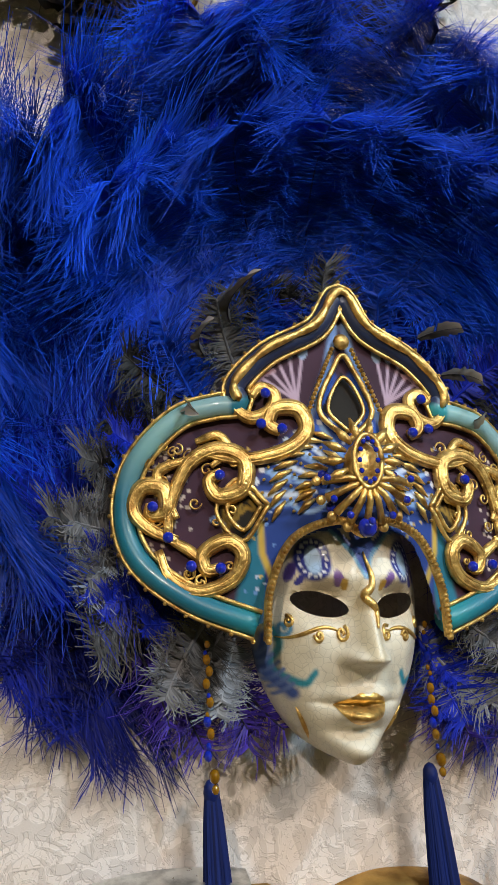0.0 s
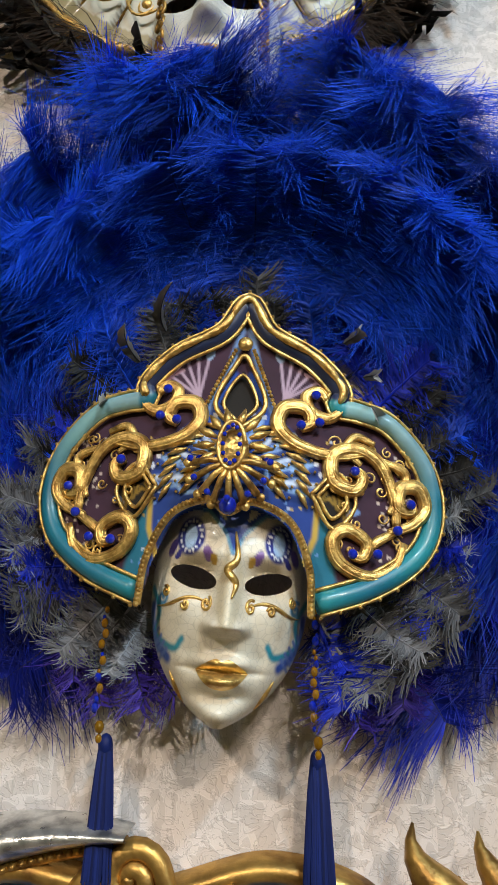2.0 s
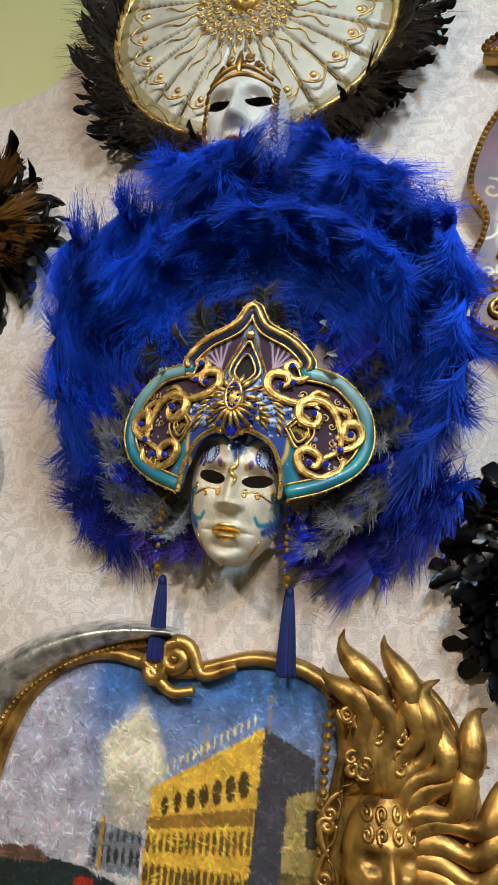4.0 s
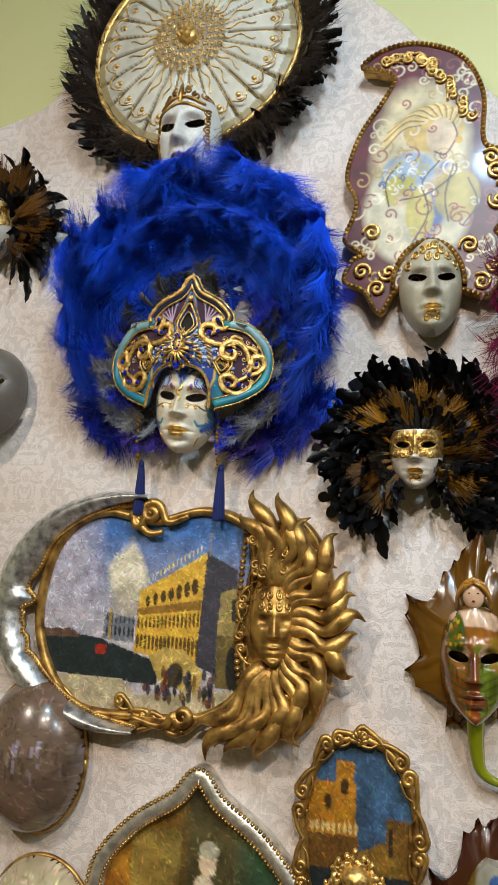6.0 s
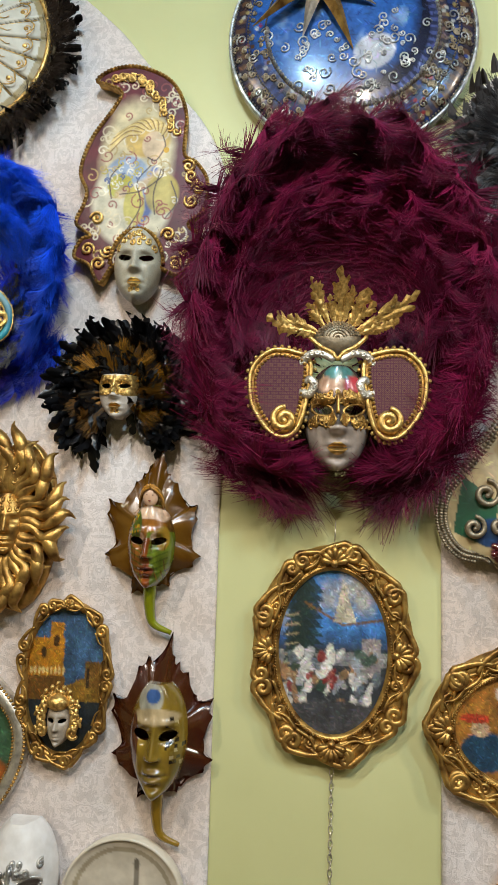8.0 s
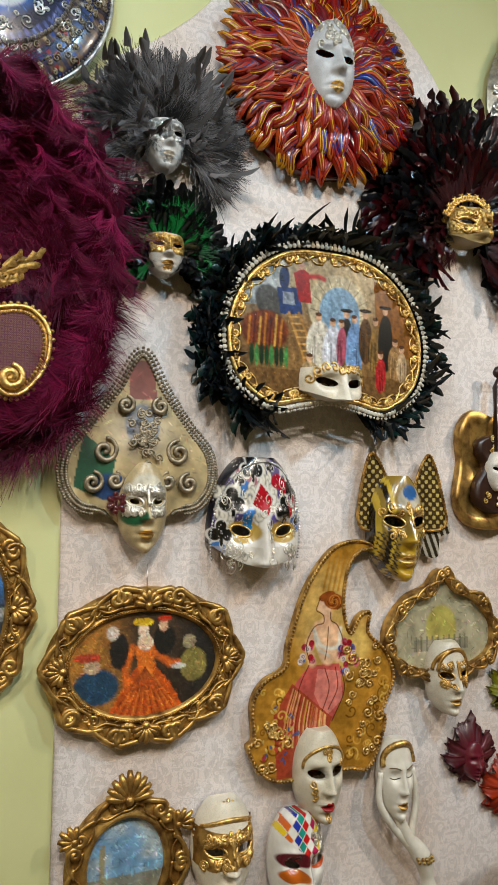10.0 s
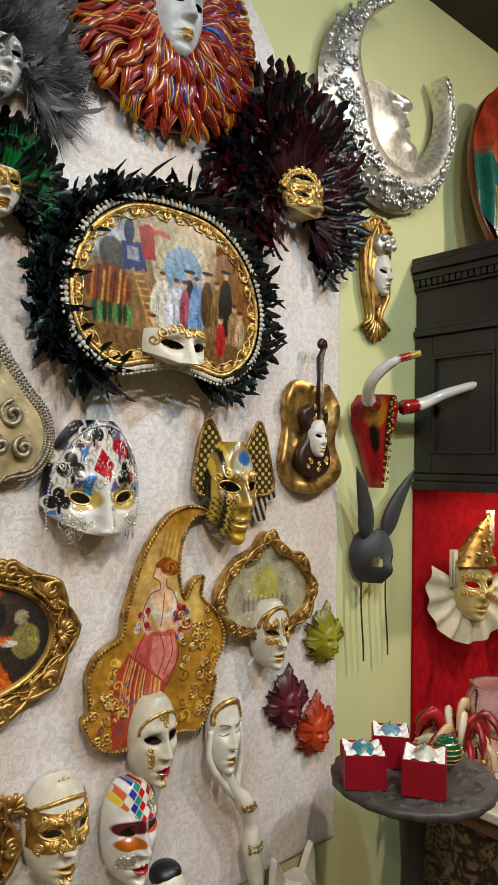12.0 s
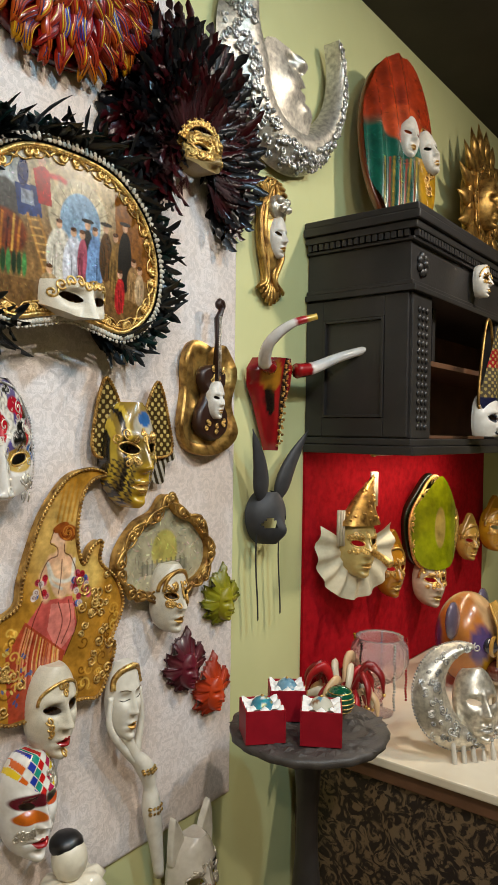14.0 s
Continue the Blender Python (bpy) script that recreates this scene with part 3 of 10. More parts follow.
def ruff(parent, meshes, line, rng, count, d, tilt, tilt_var, ang_of, scale=(0.8, 1.15), name="feather", ang_var=11, depth_var=0.012):
    """Places feathers along a line; ang_of(t, x, z) is each one's direction."""
    o = np.asarray(line)
    seg = np.r_[0, np.cumsum(np.linalg.norm(np.diff(o, axis=0), axis=1))]
    for i in range(count):
        t = (i + rng.uniform(-0.4, 0.4)) / count * seg[-1]
        x, z = np.interp(t, seg, o[:, 0]), np.interp(t, seg, o[:, 1])
        m = feather_at(x, z, d + rng.uniform(0, depth_var), ang_of(t / seg[-1], x, z) + rng.normal(0, ang_var), tilt + rng.normal(0, tilt_var), rng.uniform(*scale), rng.normal(0, 18))
        part(name, meshes[rng.randint(len(meshes))], None, parent, m=m)


# ---------------------------------------------------------------- the room
def slab(name, x0, x1, y0, y1, z0, z1, material, label, category):
    bm = bmesh.new()
    bmesh.ops.create_cube(bm, size=1)
    for v in bm.verts:
        v.co = ((x0 + x1) / 2 + v.co.x * (x1 - x0), (y0 + y1) / 2 + v.co.y * (y1 - y0), (z0 + z1) / 2 + v.co.z * (z1 - z0))
    me = bpy.data.meshes.new(name)
    bm.to_mesh(me)
    bm.free()
    me.materials.append(material)
    return tagged(new(name, me), label, category, "", "structure")


def boxes(pieces, bevel=0.0):
    """One mesh of bevelled boxes: (x0, x1, y0, y1, z0, z1)."""
    bm = bmesh.new()
    for x0, x1, y0, y1, z0, z1 in pieces:
        r = bmesh.ops.create_cube(bm, size=1)
        for v in r["verts"]:
            v.co = ((x0 + x1) / 2 + v.co.x * (x1 - x0), (y0 + y1) / 2 + v.co.y * (y1 - y0), (z0 + z1) / 2 + v.co.z * (z1 - z0))
    if bevel:
        bmesh.ops.bevel(bm, geom=list(bm.edges), offset=bevel, segments=2, affect="EDGES", profile=0.6)
    me = bpy.data.meshes.new("box")
    bm.to_mesh(me)
    bm.free()
    return me


slab("wall_north", -2.7, 7.2, 0.0, 0.15, FLOOR, CEIL, WALLPAINT, "pale yellow-green painted plaster wall behind the masks", "wall")
slab("wall_south", -2.7, 7.2, -3.75, -3.6, FLOOR, CEIL, WALLPAINT, "plain yellow-green shop wall opposite the masks", "wall")
slab("wall_west", -2.85, -2.7, -3.75, 0.15, FLOOR, CEIL, WALLPAINT, "plain yellow-green end wall of the shop", "wall")
slab("wall_east", 7.2, 7.35, -3.75, 0.15, FLOOR, CEIL, WALLPAINT, "plain yellow-green far wall of the shop", "wall")
slab("floor", -2.85, 7.35, -3.75, 0.15, FLOOR - 0.1, FLOOR, FLOORMAT, "dark brown floor of the mask shop", "floor")
slab("ceiling", -2.85, 7.35, -3.75, 0.15, CEIL, CEIL + 0.1, CEILPAINT, "dark painted ceiling above the mask wall", "ceiling")

for _n, (_e, _t, _w, _s, _c) in enumerate(SPOTS):
    _o = thing("ceiling_spot", "small round white ceiling spotlight above the masks", "ceiling light", _e[0], CEIL, _e[1], group="ceiling spots")
    _s2 = Shape()
    _a = np.linspace(0, 2 * np.pi, 20, endpoint=False)
    _s2.grid(np.array([np.c_[r * np.cos(_a), r * np.sin(_a), np.full(20, h)] for r, h in ((_s * 0.5 + 0.008, 0), (_s * 0.5 + 0.02, 0), (_s * 0.5 + 0.02, -0.055), (_s * 0.5 + 0.008, -0.06), (_s * 0.5 + 0.006, 0.0))]), (0.8, 0.8, 0.8), True)
    part("housing", _s2, SATIN, _o)


def fabric_panel(name, x, outline, label, puff=0.010):
    """A padded panel with a rolled edge and soft swells between its pins."""
    o = np.asarray(outline)
    th = thing(name, label, "wall panel", x, 0, 0.0)
    tagged(th, kind="structure")
    s = Shape()
    rows = []
    for out, d in ((0, 0.0), (0.003, 0.004), (0, 0.008), (-0.008, puff), (-0.05, puff + 0.001)):
        q = offset(o, out)
        rows.append(np.c_[q[:, 0], np.full(len(q), d), q[:, 1]])
    s.grid(np.array(rows), (0.7, 0.7, 0.7), True)
    s.poly.append(list(range(s.n - len(o), s.n)))
    part("padding", s, DAMASK, th)
    return th


_p1 = np.vstack([curve([(-1.0, 0.30), (0.0, 0.30), (0.645, 0.30)], 6)[:-1], curve([(0.645, 0.30), (0.638, 1.2), (0.632, 2.2), (0.62, 2.39), (0.555, 2.535), (0.43, 2.67), (0.33, 2.79), (0.16, 2.93), (-0.03, 2.98), (-0.23, 2.93), (-0.36, 2.75), (-0.43, 2.675), (-0.6, 2.62), (-0.85, 2.45), (-1.0, 2.2), (-1.0, 1.2)], 90)])
fabric_panel("fabric_panel_1", 0, _p1, "cream damask upholstered panel with a curved top")
_p2 = np.vstack([curve([(1.122, 0.40), (1.8, 0.40), (2.458, 0.40)], 6)[:-1], curve([(2.458, 0.40), (2.456, 1.4), (2.45, 2.2), (2.42, 2.42), (2.33, 2.58), (2.2, 2.70), (2.10, 2.83), (1.95, 2.96), (1.76, 3.0), (1.56, 2.93), (1.41, 2.76), (1.30, 2.66), (1.20, 2.585), (1.145, 2.46), (1.118, 2.3), (1.122, 1.4)], 90)])
fabric_panel("fabric_panel_2", 0, _p2, "cream damask upholstered panel with a curved top and padded foot")


# ---------------------------------------------------------------- wall masks: shared pieces
IVORY, BLACK = rgb("e2d9c6"), np.array([0.005, 0.005, 0.006])


def tone(base, *layers):
    """Paint for a face: layers are (u0, v0, ru, rv, colour, strength), mirrored."""
    def f(u, v):
        p = Picture(u, v, base)
        for u0, v0, ru, rv, col, a in layers:
            for sg in ((-1, 1) if u0 else (1,)):
                p.oval(sg * u0, v0, ru, rv, col, a, 0, 0.5)
        return p.mottle(7, 0.05, 1).c
    return f


def face_parts(th, w, h, d0, paint, material, lip=None, lip_label="", x=0.0, z=0.0, tilt=(0, 0, 0), **kw):
    m = pose(x, 0, z, *tilt)
    o = part("face", face(w, h, d0, paint, **kw), material, th, m=m)
    if lip is not None:
        part("mouth", lips(w, h, d0), lip, o, lip_label)
    return o, m


def blue_mask():
    th = thing("feathered_mask", "blue and gold Venetian mask with a crown of cobalt ostrich plumes", "carnival mask", -0.002, 2.0, ry=3.5)
    rng = np.random.RandomState(4)
    blue, deep = rgb("0a46d2"), rgb("0a1e94")
    w, h, d0, fz = 0.122, 0.178, 0.034, -0.050

    def makeup(u, v):
        p = Picture(u, v, rgb("e2dac8"))
        p.oval(0.0, 0.05, 0.14, 0.34, rgb("c9b88a"), 0.35)
        for sg in (-1, 1):
            p.oval(sg * 0.47, 0.16, 0.36, 0.15, rgb("b79a66"), 0.45, 0, 0.8)
            # blue brow bands that meet over the nose
            p.poly([(sg * a, b) for a, b in ((0.0, 0.30), (0.10, 0.47), (0.34, 0.66), (0.70, 0.72), (0.95, 0.58), (0.95, 0.74), (0.5, 0.95), (0.0, 0.95))], rgb("2a4aa8"))
            p.poly([(sg * a, b) for a, b in ((0.13, 0.60), (0.36, 0.75), (0.60, 0.79), (0.36, 0.86), (0.16, 0.78))], rgb("d6d2c4"))
            p.line([(sg * a, b) for a, b in ((0.02, 0.34), (0.11, 0.50), (0.35, 0.68), (0.70, 0.735), (0.93, 0.60))], 0.018, rgb("68a4cc"))
            p.oval(sg * 0.53, 0.46, 0.175, 0.165, rgb("232f8a"))
            p.oval(sg * 0.53, 0.45, 0.075, 0.105, rgb("a9c6ea"))
            for k in range(16):
                a = 2 * math.pi * k / 16
                p.oval(sg * (0.53 + 0.125 * math.cos(a)), 0.46 + 0.13 * math.sin(a), 0.018, 0.014, rgb("e8ecf5"))
            p.oval(sg * 0.74, 0.36, 0.045, 0.085, rgb("5a4a9c"), 1, sg * 0.5)
            p.oval(sg * 0.66, 0.30, 0.03, 0.05, rgb("3c3c94"), 1, sg * 0.9)
            p.oval(sg * 0.30, 0.32, 0.05, 0.07, rgb("7a5a9c"), 1, -sg * 0.6)
            p.oval(sg * 0.22, 0.28, 0.04, 0.05, rgb("b08a3a"), 1, -sg * 0.6)
            # feathered blue motif along the jaw
            p.line(curve([(sg * 0.95, 0.02), (sg * 0.82, -0.16), (sg * 0.86, -0.34), (sg * 0.60, -0.44), (sg * 0.50, -0.36)], 20), 0.030, rgb("2f8ea6"))
            p.line(curve([(sg * 0.92, -0.12), (sg * 0.90, -0.36), (sg * 0.66, -0.52)], 14), 0.045, rgb("3455a6"))
            for k in range(6):
                p.line([(sg * (0.90 - 0.045 * k), -0.20 - 0.05 * k), (sg * (0.98 - 0.04 * k), -0.30 - 0.05 * k)], 0.016, rgb("5f78b8"))
            p.line(spiral(sg * 0.80, -0.05, 0.07, 1.2, 1.0, sg, 14), 0.018, rgb("4a86b0"))
        return p.mottle(8, 0.05, 3).c

    fo, fm = face_parts(th, w, h, d0, makeup, PAINT, GOLD, "gilded lips", -0.004, fz, (4, 1.5, 5), cols=150, rows=180)
    g = Shape()
    cv = curve([(0.0, 0.52), (0.05, 0.30), (-0.05, 0.20), (0.06, 0.10), (0.03, -0.02)], 30)
    face_line(g, cv[:, 0], cv[:, 1], w, h, d0, 0.0032, taper=True)
    face_scrolls(g, w, h, d0, 0.0013, [(sg * a, b, r * 0.75, s0, sg * y) for sg in (-1, 1) for a, b, r, s0, y in ((0.26, -0.07, 0.085, 1, 1), (0.50, -0.09, 0.06, 3, -1), (0.76, 0.0, 0.06, 2, 1))])
    for sg in (-1, 1):
        us = sg * np.linspace(0.22, 0.86, 12)
        face_line(g, us, -0.075 + 0.045 * np.sin(np.linspace(0, 5, 12)), w, h, d0, 0.0016, taper=True)
        us = np.linspace(0.62, 0.42, 10)
        face_line(g, sg * us, np.linspace(-0.62, -0.86, 10), w, h, d0, 0.002, taper=True)
    part("cheek_filigree", g, GOLD, th, "raised gold curls on the cheeks", m=fm)

    # the crown: an onion-shaped plate, curved back at its sides
    half = [(0.0, 0.184), (0.020, 0.156), (0.058, 0.136), (0.082, 0.112), (0.080, 0.098), (0.098, 0.096), (0.126, 0.088), (0.155, 0.058), (0.163, 0.020), (0.150, -0.014), (0.114, -0.041), (0.070, -0.058)]
    arch = [(0.060, -0.034), (0.044, -0.004), (0.016, 0.005)]
    line = closed(half + arch + [(-a, b) for a, b in reversed(arch)] + [(-a, b) for a, b in reversed(half[1:])], 190)

    def swell(x, z):
        return 0.016 + 0.036 * np.clip(1 - (x / 0.165) ** 2, 0, 1) + 0.018 * np.exp(-(x / 0.062) ** 2 - ((z - 0.02) / 0.05) ** 2)

    def crown_paint(x, z):
        p = Picture(x, z, rgb("3c2236"))
        p.mottle(60, 0.15, 1)
        a = np.abs(x)
        p.lay(np.clip((0.078 - np.hypot(x, (z - 0.005) * 0.9)) / 0.006, 0, 1), rgb("23418f"))
        p.lay((a > 0.064) * np.clip((0.012 - np.abs(a - 0.070 + 0.2 * (z + 0.02))) / 0.004, 0, 1) * (z < 0.02), rgb("1f6f8c"))
        for sg in (-1, 1):
            for k in range(5):
                t = 0.25 + 0.28 * k
                p.line([(sg * 0.036, 0.100), (sg * (0.036 + 0.042 * math.sin(t - 0.4)), 0.100 + 0.042 * math.cos(t - 0.4))], 0.0012, rgb("b8a0b8"))
                p.oval(sg * (0.036 + 0.040 * math.sin(t - 0.4)), 0.100 + 0.040 * math.cos(t - 0.4), 0.004, 0.007, rgb("9db4dc"), 1, -sg * (t - 0.4))
            p.line([(sg * 0.034, 0.072), (sg * 0.012, 0.125), (sg * 0.004, 0.16)], 0.003, rgb("7f9ed6"))
            p.line([(sg * 0.026, 0.070), (sg * 0.008, 0.12)], 0.0035, rgb("2b55b5"))
            for k in range(70):
                q = rng.uniform(0, 1, 2)
                p.oval(sg * (0.115 + 0.045 * q[0]), -0.03 + 0.10 * q[1], 0.0014, 0.0014, rgb("cfc0b8"), 0.9)
            for k in range(4):
                t = 0.5 + 0.35 * k
                p.oval(sg * (0.030 + 0.02 * k), 0.05 - 0.012 * k, 0.004, 0.012, rgb("7f9ed6"), 1, -sg * t)
            p.line(spiral(sg * 0.036, 0.030, 0.016, 1.2, 0, sg), 0.0016, rgb("8fb0e0"))
            p.oval(sg * 0.036, 0.030, 0.005, 0.006, rgb("b08a20"))
        rs = random.Random(9)
        for sg in (-1, 1):
            for k in range(11):
                a = 0.15 + 0.13 * k
                r0, r1 = 0.046, 0.070
                p.line([(sg * r0 * math.sin(a), 0.012 + r0 * math.cos(a)), (sg * r1 * math.sin(a + 0.12), 0.012 + r1 * math.cos(a + 0.12))], 0.0020, rgb(("8fb4ea", "16306e", "c8d6ee")[k % 3]))
                p.oval(sg * 0.074 * math.sin(a), 0.012 + 0.074 * math.cos(a), 0.0022, 0.0022, rgb("d8dcea"))
            for k in range(60):
                a, b = rs.uniform(0.0, 0.078), rs.uniform(-0.05, 0.07)
                p.oval(sg * a, b, 0.0012, 0.0012, rgb(rs.choice(["c8d4f0", "d8b860", "6f96d8"])), 0.9)
            p.line([(sg * 0.052, -0.045), (sg * 0.066, -0.01), (sg * 0.068, 0.03)], 0.0022, rgb("c8a84a"))
            p.poly([(sg * 0.062, 0.022), (sg * 0.082, 0.042), (sg * 0.098, 0.020), (sg * 0.080, -0.002)], rgb("17110c"))
            for k in range(7):
                p.line([(sg * (0.068 + 0.004 * k), 0.018 + 0.002 * k), (sg * (0.074 + 0.003 * k), 0.026 - 0.004 * k)], 0.0012, rgb("9a7a2c"), 0.8)
            for k in range(9):
                a = -0.5 + 0.25 * k
                p.oval(sg * (0.055 + 0.012 * math.cos(a)), 0.112 + 0.012 * math.sin(a), 0.0022, 0.005, rgb("c9a2b6"), 0.8, a)
        p.poly([(0, 0.072), (0.018, 0.094), (0, 0.124), (-0.018, 0.094)], rgb("17110c"))
        return p

    part("crown_plate", canvas(line, 0.03, crown_paint, 0.0013, swell), CLOTH, th, "painted plum and blue crown")
    rim = Shape()
    on = lambda q, k: np.c_[q[:, 0], 0.03 + k + swell(q[:, 0], q[:, 1]), q[:, 1]]
    edge = curve([(-a, b) for a, b in reversed(half)] + half[1:], 150)
    rim.tube(on(edge, 0.0), 0.0088, 8)
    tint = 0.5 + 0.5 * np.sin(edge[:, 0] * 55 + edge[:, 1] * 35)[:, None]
    # pale highlight put into the colour on the side lobes' upper shoulders
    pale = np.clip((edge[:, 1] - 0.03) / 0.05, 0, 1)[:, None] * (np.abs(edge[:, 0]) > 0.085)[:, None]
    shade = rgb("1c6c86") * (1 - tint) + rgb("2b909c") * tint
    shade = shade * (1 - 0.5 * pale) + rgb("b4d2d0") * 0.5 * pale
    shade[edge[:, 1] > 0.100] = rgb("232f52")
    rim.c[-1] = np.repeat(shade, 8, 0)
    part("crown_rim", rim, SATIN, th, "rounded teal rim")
    gold = Shape()
    for f, r in ((0.0092, 0.0015), (-0.0092, 0.0018)):
        q = along(edge, f)
        gold.tube(on(q, 0.004), r, 5)
    q = along(edge, 0.0108)
    for i in range(0, len(q), 2):
        gold.ball((q[i, 0], 0.034 + swell(q[i, 0], q[i, 1]), q[i, 1]), 0.0019, 3)
    leaf = np.linspace(0, 1, 9)
    top = [i for i in range(6, len(edge) - 6, 5) if edge[i, 1] > 0.098]
    for i in top:
        c = along(edge[i - 5:i + 4], 0.0)[:9]
        gold.tube(on(along(c, 0.002), 0.0085), 0.0042 * np.sin(leaf[:len(c)] * 2.6 + 0.3), 5)
    # big volutes
    for sg in (-1, 1):
        def vol(cx, cz, r, th_, turns, st, way, tail=None):
            sp = spiral(sg * cx, cz, r, turns, st if sg > 0 else math.pi - st, way * sg)
            if tail is not None:
                sp = np.vstack([curve(np.vstack([np.array(tail) * np.array([sg, 1]), sp[:1]]), 14)[:-1], sp])
            gold.tube(np.c_[sp[:, 0], 0.033 + swell(sp[:, 0], sp[:, 1]) + 0.3 * th_, sp[:, 1]], 0.82 * th_ * (0.35 + 0.55 * np.sin(np.linspace(0.3, 2.5, len(sp)))), 7)
        # fat acanthus scrolls: the line of each, in centimetres from the brow, and its thickness
        for pts, th_ in (
            ([(10.3, 6.2), (7.4, 5.4), (4.5, 5.9), (3.0, 7.3), (3.4, 8.9), (5.0, 9.0), (5.5, 7.9), (4.7, 7.3)], 0.0056),
            ([(7.2, 11.6), (7.8, 9.6), (6.8, 8.4), (5.4, 8.8), (5.0, 10.0), (5.9, 10.6), (6.6, 9.9)], 0.0046),
            ([(12.2, 0.4), (12.0, 2.6), (10.9, 5.2), (9.0, 6.2), (7.2, 5.4), (7.3, 3.4), (8.9, 2.9), (9.5, 4.0), (8.7, 4.5)], 0.0056),
            ([(11.6, 0.0), (13.4, 0.9), (14.5, 2.3), (13.9, 3.8), (12.5, 3.6), (12.3, 2.1), (13.3, 1.9), (13.3, 2.6)], 0.0056),
            ([(12.8, -0.6), (12.0, -2.5), (10.1, -3.4), (8.0, -2.6), (7.4, -1.0), (8.4, -0.1), (9.9, -0.9), (9.7, -2.0), (8.8, -1.9)], 0.0050),
            ([(12.4, 0.3), (10.9, -0.6), (10.2, -1.2)], 0.0034), ([(11.6, 1.5), (12.9, 4.6), (10.9, 5.6)], 0.0036),
            ([(9.4, 5.0), (8.2, 6.0), (8.9, 7.2), (10.4, 6.8)], 0.0032),
        ):
            q = curve([(sg * a * 0.0108, b * 0.0103) for a, b in pts], 36)
            rad = 0.92 * th_ * (0.35 + 0.62 * np.sin(np.linspace(0.2, 2.7, len(q))))
            d = 0.034 + swell(q[:, 0], q[:, 1])
            gold.tube(np.c_[q[:, 0], d, q[:, 1]], 1.35 * rad, 8, (0.5, 0.5, 0.5), 0.65)
            for side in (-0.5, 0.5):
                e = along(q, side * th_)
                gold.tube(np.c_[e[:, 0], d + 0.62 * rad, e[:, 1]], 0.30 * rad, 4)
        for k in range(30):
            a, b = rng.uniform(0.08, 0.145), rng.uniform(-0.035, 0.070)
            vol(a, b, rng.uniform(0.003, 0.006), 0.0013, 1.2, rng.uniform(0, 6), rng.choice([-1, 1]))
        # fanned leaves and dots between medallion and scrolls
        for r0, r1, n in ((0.030, 0.044, 7), (0.050, 0.062, 9)):
            for k in range(n):
                a = 0.25 + 1.35 * k / (n - 1)
                q = np.array([(sg * r * math.sin(a + 0.25 * f), 0.026 + 0.9 * r * math.cos(a + 0.25 * f)) for f, r in ((0, r0), (0.5, (r0 + r1) / 2), (1, r1))])
                gold.tube(np.c_[q[:, 0], 0.032 + swell(q[:, 0], q[:, 1]), q[:, 1]], [0.0008, 0.0026, 0.0006], 6)
                gold.ball((1.06 * q[-1, 0], 0.032 + float(swell(1.06 * q[-1, 0], q[-1, 1])), q[-1, 1] + 0.002), 0.0014, 3)
        dia = np.array([(0.062, 0.022), (0.082, 0.042), (0.098, 0.020), (0.080, -0.002), (0.062, 0.022)]) * np.array([sg, 1])
        for f in (1.0, 0.66):
            c = dia.mean(0)
            dd = curve(c + (dia - c) * f, 24)
            gold.tube(np.c_[dd[:, 0], 0.034 + swell(dd[:, 0], dd[:, 1]), dd[:, 1]], 0.0018, 5)
        beadline = curve([(sg * 0.036, 0.072), (sg * 0.022, 0.108), (sg * 0.008, 0.140)], 20)
        for a, b in beadline[::1]:
            gold.ball((a, 0.034 + swell(a, b), b), 0.0021, 3)
    dd = curve([(0, 0.068), (0.021, 0.092), (0.006, 0.128), (0, 0.135), (-0.006, 0.128), (-0.021, 0.092), (0, 0.068)], 40)
    gold.tube(np.c_[dd[:, 0], 0.034 + swell(dd[:, 0], dd[:, 1]), dd[:, 1]], 0.0022, 5)
    dd = curve([(0, 0.075), (0.014, 0.093), (0, 0.118), (-0.014, 0.093), (0, 0.075)], 30)
    gold.tube(np.c_[dd[:, 0], 0.034 + swell(dd[:, 0], dd[:, 1]), dd[:, 1]], 0.0016, 5)
    gold.ball((0, 0.086, 0.146), 0.0065, 6, 0.6)
    gold.ball((0, 0.082, 0.191), 0.005, 5)
    gold.ball((0, 0.082, 0.178), 0.008, 5, 0.7)
    # twisted cord along the brow
    brow = curve([(-0.066, -0.068), (-0.063, -0.034), (-0.047, -0.002), (-0.018, 0.009), (0, 0.0), (0.018, 0.009), (0.047, -0.002), (0.063, -0.034), (0.066, -0.068)], 84)
    bd = 0.086 + 0.022 * np.exp(-(brow[:, 0] / 0.05) ** 2)
    gold.tube(np.c_[brow[:, 0], bd, brow[:, 1]], 0.0030, 6)
    for i in range(len(brow)):
        gold.ball((brow[i, 0], bd[i] + 0.003, brow[i, 1]), 0.0027, 3)
    # leafed medallion
    for k in range(9):
        a = math.pi * (1.0 + k / 8)
        gold.tube([(0, 0.122, 0.034), (0.5 * 0.030 * math.cos(a), 0.124, 0.034 + 0.5 * 0.030 * math.sin(a)), (0.030 * math.cos(a), 0.114, 0.034 + 0.030 * math.sin(a))], [0.0015, 0.0024, 0.0030], 6)
        gold.ball((0.034 * math.cos(a), 0.113, 0.034 + 0.033 * math.sin(a)), 0.0036, 5, 0.6)
    gold.ball((0, 0.112, 0.045), 0.013, 7, 0.7, tall=1.35)
    ov = ellipse(0.010, 0.018, 30, 0, 0.046)
    gold.tube(lift(ov, 0.124, True), 0.002, 5)
